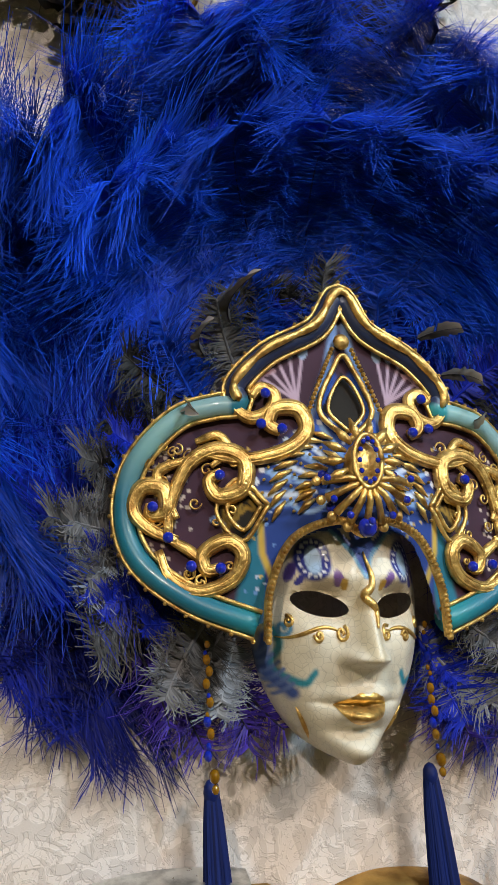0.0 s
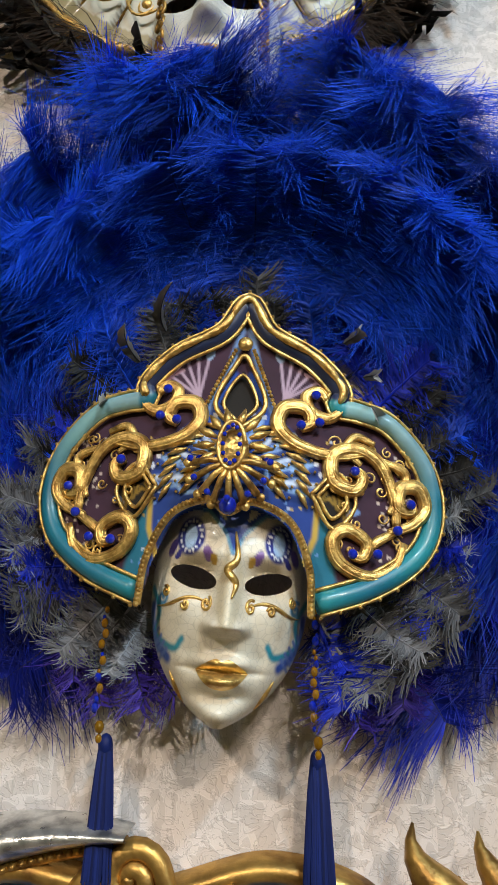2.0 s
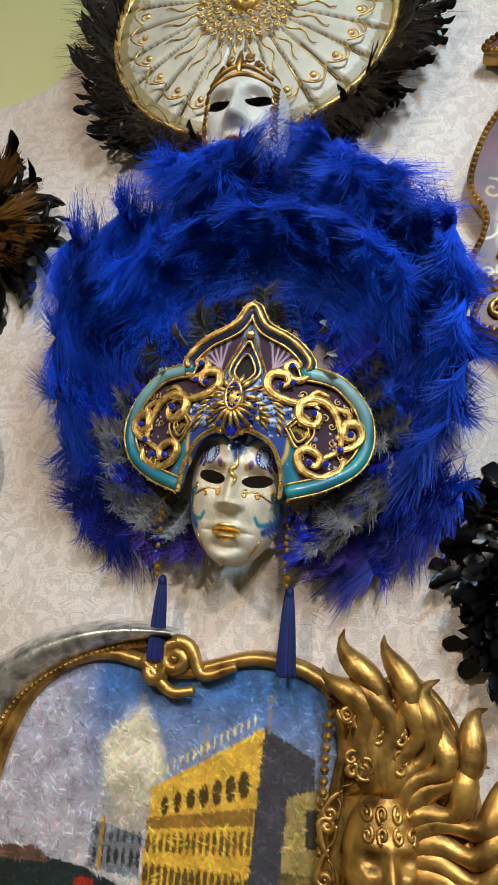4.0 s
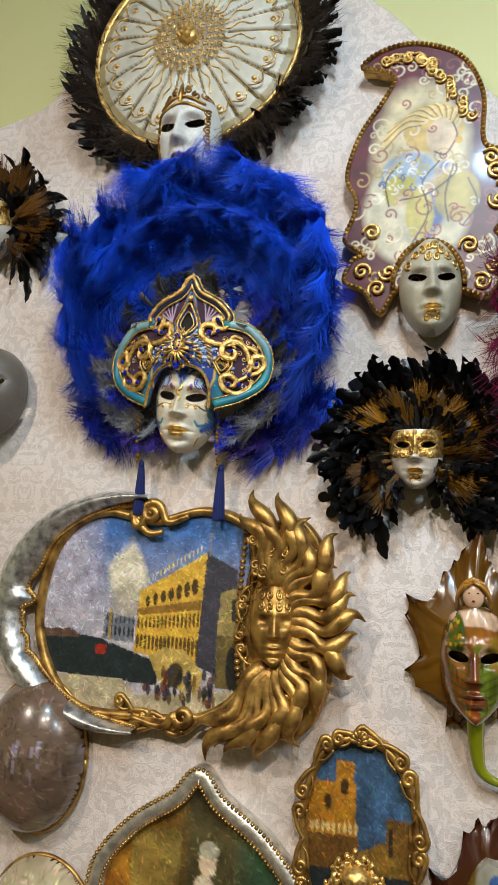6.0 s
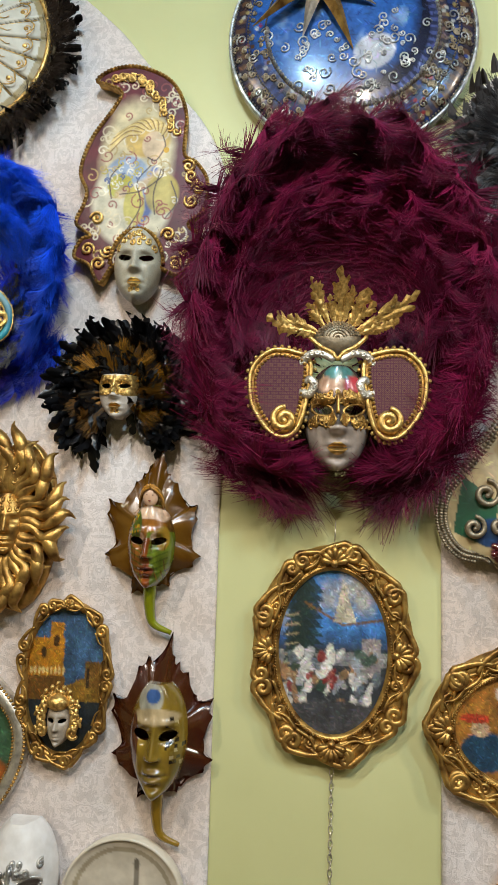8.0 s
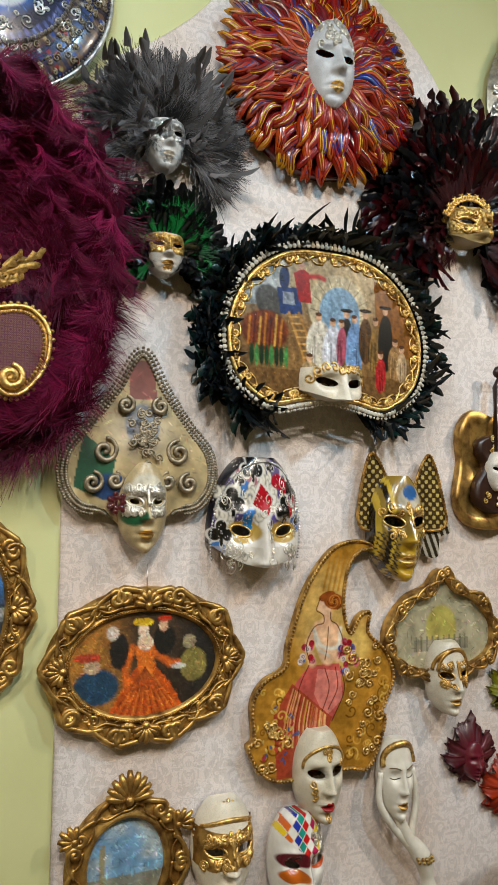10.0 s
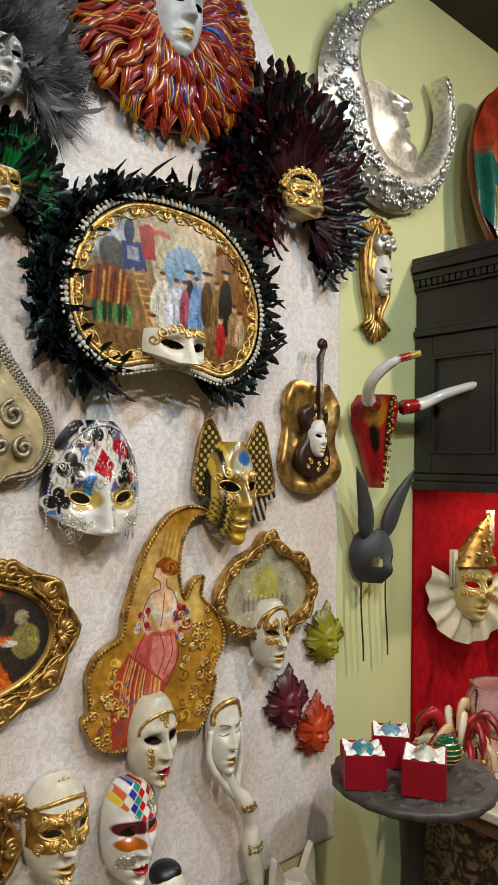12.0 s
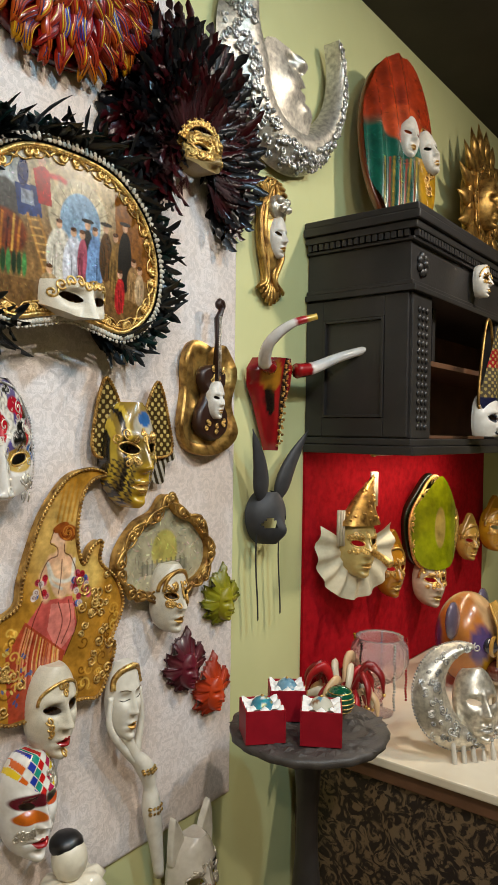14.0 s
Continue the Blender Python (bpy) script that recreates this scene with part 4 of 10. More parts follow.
    for sg in (-1, 1):
        for k in range(5):
            a = 0.25 + 0.45 * k
            q = [(sg * r * math.sin(a), 0.118 - 0.25 * (r - 0.014), 0.048 + r * math.cos(a)) for r in (0.014, 0.022, 0.031)]
            gold.tube(q, [0.0012, 0.0036, 0.0008], 6)
    part("gold_filigree", gold, GOLD, th, "raised gilded scrolls, cords and medallion")
    sap = rgb("1428a8")
    gem = Shape().ball((0, 0, 0), 0.0042, 5, 0.7, sap).build("gem")
    gem.materials.append(STONE)
    spots = [(sg * a, 0.040 + swell(sg * a, b), b, 1.0) for sg in (-1, 1) for a, b in ((0.051, 0.076), (0.066, 0.080), (0.062, 0.103), (0.096, 0.044), (0.143, 0.024), (0.132, 0.002), (0.096, -0.020), (0.116, -0.018), (0.026, 0.040), (0.022, 0.018))]
    spots.append((0, 0.116, 0.003, 1.7))
    spots += [(0.0065 * math.cos(k * math.pi / 6), 0.126, 0.046 + 0.0145 * math.sin(k * math.pi / 6), 0.45) for k in range(12)]
    spots += [(0.030 * math.cos(math.pi * (1 + k / 6)), 0.125, 0.034 + 0.028 * math.sin(math.pi * (1 + k / 6)), 0.65) for k in range(7)]
    for a, d, b, f in spots:
        part("gem", gem, STONE, th, m=Matrix.Translation((a, -d, b)) @ Matrix.Scale(f, 4))

    # tassels and bead drops, hanging plumb from the tilted crown
    plumb = Matrix.Rotation(radians(-3.5), 4, "Y")
    for x, top in ((-0.098, -0.160), (0.062, -0.168)):
        b = Shape()
        z = -0.062
        while z > top + 0.020:
            r = rng.choice([0.0016, 0.0022, 0.0030])
            b.ball((x + 0.004 * (z + 0.062) / 0.1 + 0.0012 * math.sin(z * 300), 0.045, z), r, 4, 1, rgb("8a6010") if rng.rand() < 0.7 else sap, 1.4)
            z -= 2.6 * r
        b.ball((x, 0.042, top + 0.014), 0.0038, 6, 1, rgb("7a5408"), 1.3)
        b.ball((x, 0.042, top + 0.006), 0.0026, 6, 1, rgb("8a6010"), 1.3)
        part("drop_beading", b, STONE, th, "string of gold and blue beads", m=plumb)
        f = Shape()
        k = 150
        q = np.linspace(0, 1, 6)
        rad, a = np.sqrt(rng.uniform(0.05, 1, k)), rng.uniform(0, 6.28, k)
        grow = 0.0050 + 0.0070 * q ** 0.7
        p = np.zeros((k, 6, 3))
        p[..., 0] = x + (rad * np.cos(a))[:, None] * grow
        p[..., 1] = 0.034 + 0.7 * (rad * np.sin(a))[:, None] * grow
        p[..., 2] = top - (0.088 + rng.uniform(0, 0.008, k))[:, None] * q
        f.ribbons(p, np.full((k, 6), 0.00075), np.clip(rgb("16245e")[None] * rng.uniform(0.45, 1.5, (k, 1)), 0, 1))
        f.ball((x, 0.034, top), 0.0058, 6, 0.8, rgb("10205c"), 1.5)
        part("tassel", f, FEATHER, th, "navy silk tassel", m=plumb)

    # plumes
    def lay(name, x, z, d, ang, length, width, bend, barbs, col, tilt, **kw):
        part(name, plume(rng, length, width, bend, barbs, col, ang=ang, **kw), FEATHER, th, m=feather_at(x, z, d, ang, tilt))
    for k in range(15):
        a = -112 + 224 * k / 14
        lay("plume", 0.10 * math.sin(radians(a)), 0.08 + 0.10 * math.cos(radians(a)), 0.006, a, 0.155 + 0.09 * math.cos(radians(a)), 0.056, rng.uniform(-0.3, 0.3), 640, deep * 1.7, 1, droop=0.25, over=0.7)
    for k in range(13):
        a = -92 + 184 * k / 12
        lay("plume", 0.15 * math.sin(radians(a)), 0.08 + 0.14 * math.cos(radians(a)), 0.012, a + rng.uniform(-8, 8), 0.150 + 0.08 * math.cos(radians(a)), 0.060, (1 if a > 0 else -1) * rng.uniform(0.1, 0.9), 800, blue * (0.5, 1.1, 0.75)[k % 3], 3, droop=0.55, over=1.5, thick=0.0006)
    # broad heads that nod forward, their barbs falling like a fringe
    # factors raised near the top paint in light caught from above
    for a, L, bd, f, wd in ((-78, 0.15, -0.5, 0.7, 0.055), (-60, 0.19, -0.3, 1.25, 0.070), (-42, 0.17, -0.8, 0.8, 0.062), (-24, 0.19, 0.5, 1.5, 0.075), (-6, 0.20, -0.4, 1.15, 0.075), (14, 0.20, 0.4, 0.95, 0.075), (34, 0.19, -0.4, 1.35, 0.070), (54, 0.18, 0.5, 1.2, 0.066), (72, 0.145, 0.7, 0.7, 0.055)):
        lay("plume", 0.17 * math.sin(radians(a)), 0.14 + 0.14 * math.cos(radians(a)), 0.022, a, L, wd, bd, 1000, blue * f, 2, droop=0.7, over=1.75, ease=1.5, thick=0.0005, curl=0.4, dense=2.6)
    # inner row, its blue also raised for light on the tops
    for a, f in ((-58, 1.5), (-40, 1.1), (-20, 0.9), (-2, 1.2), (16, 0.9), (36, 1.4), (54, 1.0)):
        lay("plume", 0.10 * math.sin(radians(a)), 0.15 + 0.06 * math.cos(radians(a)), 0.030, a, 0.155, 0.058, rng.uniform(-0.5, 0.5), 700, blue * f, 6, droop=0.5, over=1.6, ease=1.6, thick=0.0005, dense=2.3)
    for a in (-104, -116, -128, -140, 104, 116, 128, 140):
        lay("plume", 0.17 * math.sin(radians(a)), 0.03 + 0.10 * math.cos(radians(a)), 0.004, a, 0.105, 0.046, rng.uniform(-0.5, 0.5), 400, (deep if abs(a) > 115 else blue) * rng.uniform(0.6, 1.1), -2, droop=0.4, over=0.5)
    # short soft body feathers round the crown, grey, white and blue
    grey = rgb("8c8c92")
    soft = []
    for c in (grey * 0.10, grey * 0.28, grey * 0.55, rgb("b9c4d6") * 0.55, deep * 1.3, blue * 0.7):
        me = plume(rng, 0.060, 0.017, rng.uniform(-0.5, 0.5), 170, c, droop=0.15, curl=0.1, over=0.7, thick=0.0005, shaft=tuple(c * 1.2)).build("body_feather")
        me.materials.append(FEATHER)
        soft.append(me)
    for k in range(90):
        low = k % 5 < 3
        a = rng.choice([-1, 1]) * (rng.uniform(92, 150) if low else rng.uniform(5, 92))
        pick = rng.choice([1, 2, 2, 3, 4] if low else [0, 0, 1, 4, 5])
        r = 0.13 if low else 0.115
        part("body_feather", soft[pick], FEATHER, th, m=feather_at(r * math.sin(radians(a)), 0.035 + 0.115 * math.cos(radians(a)), 0.018 + rng.uniform(0, 0.02), a + rng.uniform(-30, 30), 10, rng.uniform(0.7, 1.4), rng.uniform(-30, 30)))
    vio = rgb("3a2a90")
    for k in range(9):
        x = (-1, 1)[k % 2] * rng.uniform(0.065, 0.15)
        lay("plume", x, -0.06 - 0.03 * rng.rand(), 0.022, 180 + rng.uniform(-35, 35), 0.065, 0.022, rng.uniform(-0.6, 0.6), 80, vio * rng.uniform(0.7, 1.5), 6, droop=0.1, over=0.5, thick=0.0005)
    bring_forward(th, ("plume", "body_feather", "tassel"), 0.014)
    for o in th.children:
        if o.name.split(".")[0] in ("crown_plate", "crown_rim", "gold_filigree", "gem"):
            o.matrix_basis = Matrix.Diagonal((0.93, 1.0, 0.97, 1.0)) @ o.matrix_basis
    for a in (-95, -70, -48, 52, 74, 98):
        part("quill", blade(rng, 0.045, 0.0060, (rng.uniform(-0.9, 0.9), 0.9), grey * 0.3, rgb("c4c2bc")), FEATHER, th, "grey barred quill feather", m=feather_at(0.10 * math.sin(radians(a)), 0.11 + 0.09 * math.cos(radians(a)), 0.06, a + rng.uniform(-20, 20), 40))


def bring_forward(th, names, by):
    """Moves all parts but the named ones off the wall, in front of the feathers."""
    for o in th.children:
        if o.name.split(".")[0] not in names:
            o.matrix_basis = Matrix.Translation((0, -by, 0)) @ o.matrix_basis


def disc_mask():
    th = thing("feathered_mask", "cream and gold mask with ribbed disc and dark feather edge", "carnival mask", -0.041, 2.722)
    rng = np.random.RandomState(8)
    R = 0.222
    dark, brown = np.array([0.006, 0.005, 0.005]), rgb("4a3626")
    mesh = [blade(rng, 0.092, 0.0105, (rng.uniform(-0.4, 0.4), rng.uniform(-0.1, 0.5)), dark, dark) for _ in range(5)]
    soft = [fluff(rng, 0.085, 0.55, 70, brown * 0.35, 0.0006) for _ in range(4)]
    for me in range(5):
        mesh[me] = mesh[me].build("feather")
        mesh[me].materials.append(GLOSSFEATHER)
    for me in range(4):
        soft[me] = soft[me].build("down")
        soft[me].materials.append(FEATHER)
    c = ellipse(R + 0.01, R + 0.01, 120)
    c = np.vstack([c, c[:1]])
    ang = lambda t, x, z: math.degrees(math.atan2(x, z))
    ruff(th, mesh, c, rng, 190, 0.012, 8, 10, ang, (0.7, 1.0))
    ruff(th, soft, c * 0.97, rng, 60, 0.03, 22, 8, ang, (0.8, 1.2), "down_tuft")
    ruff(th, mesh, c * 0.99, rng, 60, 0.03, 30, 12, ang, (0.5, 0.8))

    def ribs(x, z):
        r, a = np.hypot(x, z), np.arctan2(z, x)
        k = np.abs(((a / (2 * np.pi) * 24) % 1) - 0.5) * 2
        p = Picture(x, z, rgb("c9c6b8"))
        p.lay((k > 0.86) * (r > 0.07), rgb("6a5f4c"))
        p.lay((r > 0.205) * 1.0, rgb("9a8c66"))
        return p.mottle(50, 0.08, 2)

    def dish(x, z):
        r, a = np.hypot(x, z), np.arctan2(z, x)
        k = np.abs(((a / (2 * np.pi) * 24) % 1) - 0.5) * 2
        return -0.03 * np.clip(r / R, 0, 1) ** 2 - 0.008 * np.clip((k - 0.75) / 0.25, 0, 1) * (r > 0.06)
    part("disc", canvas(ellipse(R, R, 120), 0.075, ribs, 0.003, dish), SATIN, th, "silvery cream fluted disc")
    g = Shape()
    ring(g, ellipse(R, R, 120), ((-0.002, 0.046), (0.006, 0.052), (0.010, 0.044), (0.004, 0.02)))
    for i in range(96):
        a = 2 * math.pi * i / 96
        g.ball(((R + 0.012) * math.cos(a), 0.04, (R + 0.012) * math.sin(a)), 0.006, 3, 0.5)
    for k in range(24):
        a = 2 * math.pi * (k + 0.5) / 24
        u, v = np.array([math.cos(a), math.sin(a)]), np.array([-math.sin(a), math.cos(a)])
        tip = []
        for t in np.linspace(-1, 1, 9):
            tip.append(u * (0.195 - 0.02 * t * t) + v * 0.021 * t)
        g.tube(lift(np.array(tip), 0.062), 0.0018, 4)
        g.ball((*(u * 0.172)[:1], 0.056, (u * 0.172)[1]), 0.0065, 4, 0.6)
        ov = np.array([u * (0.172 + 0.013 * math.cos(b)) + v * 0.008 * math.sin(b) for b in np.linspace(0, 6.28, 14)])
        g.tube(lift(ov, 0.056), 0.0012, 4)
        st = np.array([u * r + v * 0.005 * math.sin(r * 130) for r in np.linspace(0.075, 0.14, 14)])
        g.tube(lift(st, 0.072 - 0.006 * np.linspace(0, 1, 14)), 0.0014 * np.linspace(1.2, 0.6, 14), 5)
        edge = a + math.pi / 24
        e = np.array([math.cos(edge), math.sin(edge)])
        g.tube([(*(e * 0.08)[:1], 0.068, (e * 0.08)[1]), (*(e * 0.2)[:1], 0.046, (e * 0.2)[1])], 0.0014, 4)
    for r, n, q in ((0.030, 14, 0.007), (0.046, 20, 0.0075), (0.060, 26, 0.007), (0.073, 30, 0.006)):
        for k in range(n):
            a = 2 * math.pi * k / n
            sp = spiral(r * math.cos(a), r * math.sin(a), q, 1.2, a, 1, 10)
            g.tube(lift(sp, 0.082 - 0.1 * (r - 0.03)), 0.002, 4)
    g.ball((0, 0.078, 0), 0.022, 6, 0.6)
    for k in range(16):
        a, r = rng.uniform(0, 6.28), rng.uniform(0, 0.02)
        g.ball((r * math.cos(a), 0.09, r * math.sin(a)), rng.uniform(0.003, 0.008), 4)
    part("gold_filigree", g, GOLD, th, "raised gold rosette, spokes and drops")
    w, h, d0 = 0.130, 0.205, 0.06
    fo, fm = face_parts(th, w, h, d0, tone(rgb("d6d6d2"), (0.4, 0.2, 0.3, 0.12, rgb("8a7c70"), 0.5)), PAINT, OLDGOLD, "gilded lips", 0.01, -0.232, (4, 0, 0))
    c = Shape()
    for v in (0.46, 0.60):
        us = np.linspace(-0.8, 0.8, 24) * math.sqrt(max(0.05, 1 - (v - 0.1) ** 2))
        face_line(c, us, v + 0.07 * np.cos(us * 4), w, h, d0, 0.0036, 5)
    face_scrolls(c, w, h, d0, 0.0026, [(0.22 * k, 0.76 - 0.03 * abs(k) + 0.10 * (k % 2), 0.11, k, 1 if k > 0 else -1) for k in range(-3, 4)])
    face_line(c, np.zeros(8), np.linspace(0.5, 1.0, 8), w, h, d0, 0.006, taper=True)
    face_scrolls(c, w, h, d0, 0.0022, [(sg * 0.78, b, 0.09, 1, sg) for sg in (-1, 1) for b in (0.35, 0.18, 0.0, -0.18, -0.34)])
    part("brow_cap", c, OLDGOLD, th, "gold cap and side curls", m=fm)


blue_mask()
disc_mask()


# ---------------------------------------------------------------- frames and ornaments
def acanthus(s, line, n, size, d, th, seed=0, pair=True):
    """Curling leaf scrolls spaced round a closed line, turned in pairs."""
    rng = random.Random(seed)
    o = np.asarray(line)
    k = len(o)
    area = 0.5 * np.sum(o[:, 0] * np.roll(o[:, 1], -1) - np.roll(o[:, 0], -1) * o[:, 1])
    for i in range(n):
        j = int((i + 0.5) * k / n) % k
        p = o[j]
        t = o[(j + 2) % k] - o[j - 2]
        t = t / (np.linalg.norm(t) + 1e-9)
        nrm = np.array([t[1], -t[0]]) * np.sign(area)
        way = 1 if (i % 2 or not pair) else -1
        q = size * rng.uniform(0.85, 1.15)
        a0 = math.atan2(nrm[1], nrm[0])
        c = p + t * way * q * 0.7 + nrm * q * 0.15
        tail = [p - t * way * q * 1.5 - nrm * q * 0.3, p - t * way * q * 0.6 + nrm * q * 0.35]
        scroll(s, c[0], c[1], q * 0.62, d, th, 1.35, a0, way * int(np.sign(area)), tail=tail)
        leaf = [p - t * way * q * 0.9, p - t * way * q * 0.2 - nrm * q * 0.55, p + t * way * q * 0.9 - nrm * q * 0.6]
        s.tube(lift(curve(leaf, 10), d + th * 0.3), np.linspace(0.4, 1, 11)[:len(curve(leaf, 10))] * th * 0.6, 5)


def shell(s, x, z, r, ang, d, th, n=7, spread=1.3):
    """A fan of ribs, pointing along ang (radians, 0 to the right)."""
    for k in range(n):
        a = ang + spread * (2 * k / (n - 1) - 1)
        L = r * (1 - 0.18 * abs(2 * k / (n - 1) - 1))
        p = [(x + f * L * math.cos(a), d + th * (0.3 + 1.0 * math.sin(f * 2.6)), z + f * L * math.sin(a)) for f in (0.05, 0.4, 0.75, 1.0)]
        s.tube(p, np.array([0.4, 0.8, 1.0, 0.6]) * th, 6)
    s.ball((x, d + th * 0.8, z), th * 1.3, 5, 0.8)


def oval_frame(th, rx, rz, band, n, mat, seed=1, shells=(90, 0, 180, 270)):
    """A carved oval frame round an opening rx by rz: moulding, leaf scrolls and four shells as parts."""
    line = ellipse(rx, rz, 120)
    m = Shape()
    ring(m, line, ((-0.004, 0.006), (0.0, 0.018), (0.006, 0.020), (0.010, 0.012), (band * 0.45, 0.020), (band * 0.75, 0.024), (band, 0.012), (band * 0.98, 0.0)))
    beads(m, offset(line, 0.004), 0.021, 0.0028)
    part("moulding", m, mat, th)
    g = Shape()
    acanthus(g, offset(line, band * 0.62), n, band * 0.56, 0.022, band * 0.15, seed)
    acanthus(g, offset(line, band * 0.34), n + 5, band * 0.36, 0.018, band * 0.09, seed + 1)
    part("leaf_carving", g, mat, th)
    for a in shells:
        r = radians(a)
        q = Shape()
        cx, cz = (rx + band * 0.25) * math.cos(r), (rz + band * 0.25) * math.sin(r)
        shell(q, cx, cz, band * 0.72, r, 0.022, band * 0.14)
        part("shell", q, mat, th)


def moon_sun_picture():
    th = thing("relief_picture", "Venice canal painting in a silver moon and gilded sun frame", "wall relief", -0.09, 1.565)
    out = closed([(-0.205, 0.02), (-0.17, 0.13), (-0.09, 0.18), (0.02, 0.165), (0.12, 0.185), (0.20, 0.15), (0.215, 0.03), (0.205, -0.10), (0.13, -0.165), (0.0, -0.175), (-0.12, -0.165), (-0.19, -0.08)], 150)

    def paint(x, z):
        p = Picture(x, z, rgb("3f6fb0"))
        t = np.clip((z + 0.05) / 0.2, 0, 1)[..., None]
        p.c = rgb("b8b0b4") * (1 - t) + rgb("3b68a8") * t
        p.lay(np.clip((-0.06 - x) / 0.08 + 0.4 * wob(x, z, 30, 2), 0, 1) * 0.85, rgb("b4aebc"))
        n = wob(x, z, 55, 3)
        p.lay(np.clip((1 - np.hypot((x + 0.03) / 0.045, (z - 0.07) / 0.06)) * 3 + 0.8 * n, 0, 1), rgb("ddd2b8"))
        p.lay(np.clip((1 - np.hypot((x + 0.03) / 0.05, (z - 0.02) / 0.04)) * 2 + 0.7 * n, 0, 1) * 0.8, rgb("b0a590"))
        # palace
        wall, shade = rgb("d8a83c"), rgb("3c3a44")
        p.poly([(-0.005, 0.04), (0.125, 0.115), (0.115, -0.085), (-0.01, -0.07)], wall)
        p.poly([(0.125, 0.115), (0.185, 0.085), (0.185, -0.11), (0.112, -0.085)], shade)
        for k in range(7):
            f = k / 6
            x0 = 0.012 + 0.092 * f
            p.oval(x0, 0.022 + 0.030 * f, 0.0045 + 0.002 * f, 0.010 + 0.005 * f, rgb("4a3414"), 1)
        p.poly([(-0.008, 0.008), (0.118, 0.030), (0.117, 0.012), (-0.008, -0.004)], rgb("8a6424"))
        for k in range(16):
            f = k / 15
            x0 = -0.004 + 0.117 * f
            p.oval(x0, -0.018 + 0.012 * f, 0.0026, 0.010 + 0.004 * f, rgb("4c3512"), 0.9)
            p.oval(x0, -0.050 - 0.004 * f, 0.0030, 0.013 + 0.004 * f, rgb("3c2a10"), 0.9)
            p.oval(x0, 0.048 + 0.070 * f + 0.004, 0.0015, 0.006, rgb("d8c890"), 1)
        p.line([(0.13, 0.11), (0.131, 0.15)], 0.0016, rgb("8a7c60"))
        p.line([(0.055, 0.075), (0.056, 0.11)], 0.0016, rgb("8a7c60"))
        p.poly([(0.155, 0.045), (0.22, 0.065), (0.22, -0.03), (0.15, -0.03)], rgb("a08c54"))
        p.box(0.176, -0.005, 0.198, 0.035, rgb("35322c"))
        p.poly([(0.150, -0.03), (0.22, -0.03), (0.22, -0.12), (0.150, -0.12)], rgb("6a5a30"))
        p.oval(0.183, -0.085, 0.014, 0.04, rgb("1c1c1c"))
        # far quay and library
        p.poly([(-0.075, 0.0), (-0.012, -0.012), (-0.012, -0.055), (-0.075, -0.05)], rgb("70747c"))
        for k in range(7):
            p.oval(-0.068 + 0.009 * k, -0.035, 0.0026, 0.010, rgb("26282e"))
            p.oval(-0.068 + 0.009 * k, -0.014, 0.0024, 0.007, rgb("3a3c44"))
        p.box(-0.064, -0.052, -0.058, 0.006, rgb("a08040"))
        p.box(-0.055, -0.01, -0.050, 0.012, rgb("9c9c98"))
        p.poly([(-0.22, -0.035), (-0.08, -0.05), (0.04, -0.085), (0.04, -0.125), (-0.22, -0.115)], rgb("1a2628"))
        p.poly([(-0.22, -0.04), (-0.14, -0.035), (-0.12, -0.05), (-0.22, -0.055)], rgb("5a4236"))
        p.poly([(-0.09, -0.062), (-0.065, -0.060), (-0.068, -0.078), (-0.088, -0.078)], rgb("a02818"))
        p.poly([(-0.20, -0.118), (-0.03, -0.118), (0.0, -0.145), (0.22, -0.12), (0.22, -0.2), (-0.22, -0.2)], rgb("b4a686"))
        # bridge and strollers as plain dabs
        p.poly([(0.02, -0.075), (0.05, -0.058), (0.09, -0.06), (0.13, -0.10), (0.115, -0.135), (0.045, -0.12)], rgb("b89a50"))
        p.oval(0.075, -0.105, 0.016, 0.022, rgb("4a3a1c"))
        r = random.Random(5)
        for k in range(46):
            a, b = r.uniform(0.015, 0.15), r.uniform(-0.15, -0.10)
            p.oval(a, b, r.uniform(0.003, 0.006), r.uniform(0.006, 0.014), rgb(r.choice(["1c1a20", "2a2430", "5a2418", "3a3a4a", "6a4a20", "101014"])), 0.9)
        return p.mottle(120, 0.22, 4)
    part("painting", canvas(out, 0.012, paint, 0.0016, None, 8000, 0.0055), CANVAS, th, "oil painting of a palace beside a canal")
    f = Shape()
    ring(f, out, ((-0.002, 0.0), (-0.003, 0.018), (0.004, 0.026), (0.012, 0.022), (0.016, 0.0)))
    part("gilded_edge", f, OLDGOLD, th)
    # crescent moon, with the profile as a step along its inner edge
    a = np.linspace(radians(75), radians(285), 50)
    outer = np.c_[-0.055 + 0.262 * np.cos(a), 0.005 + 0.222 * np.sin(a)]
    b = np.linspace(radians(285), radians(75), 50)
    prof = -0.030 * np.exp(-((b - radians(176)) / 0.07) ** 2) - 0.010 * np.exp(-((b - radians(150)) / 0.2) ** 2) + 0.016 * np.exp(-((b - radians(183)) / 0.02) ** 2) + 0.009 * np.exp(-((b - radians(192)) / 0.035) ** 2) + 0.009 * np.exp(-((b - radians(200)) / 0.035) ** 2) + 0.010 * np.exp(-((b - radians(212)) / 0.06) ** 2)
    thick = 0.012 + 0.062 * np.clip(np.sin((b - radians(75)) / radians(210) * np.pi), 0, 1) ** 0.8
    inner = np.c_[-0.055 + (0.262 - thick + prof) * np.cos(b), 0.005 + (0.222 - thick + prof) * np.sin(b)]
    rows = []
    for t in np.linspace(0, 1, 9):
        q = outer * (1 - t) + inner[::-1] * t
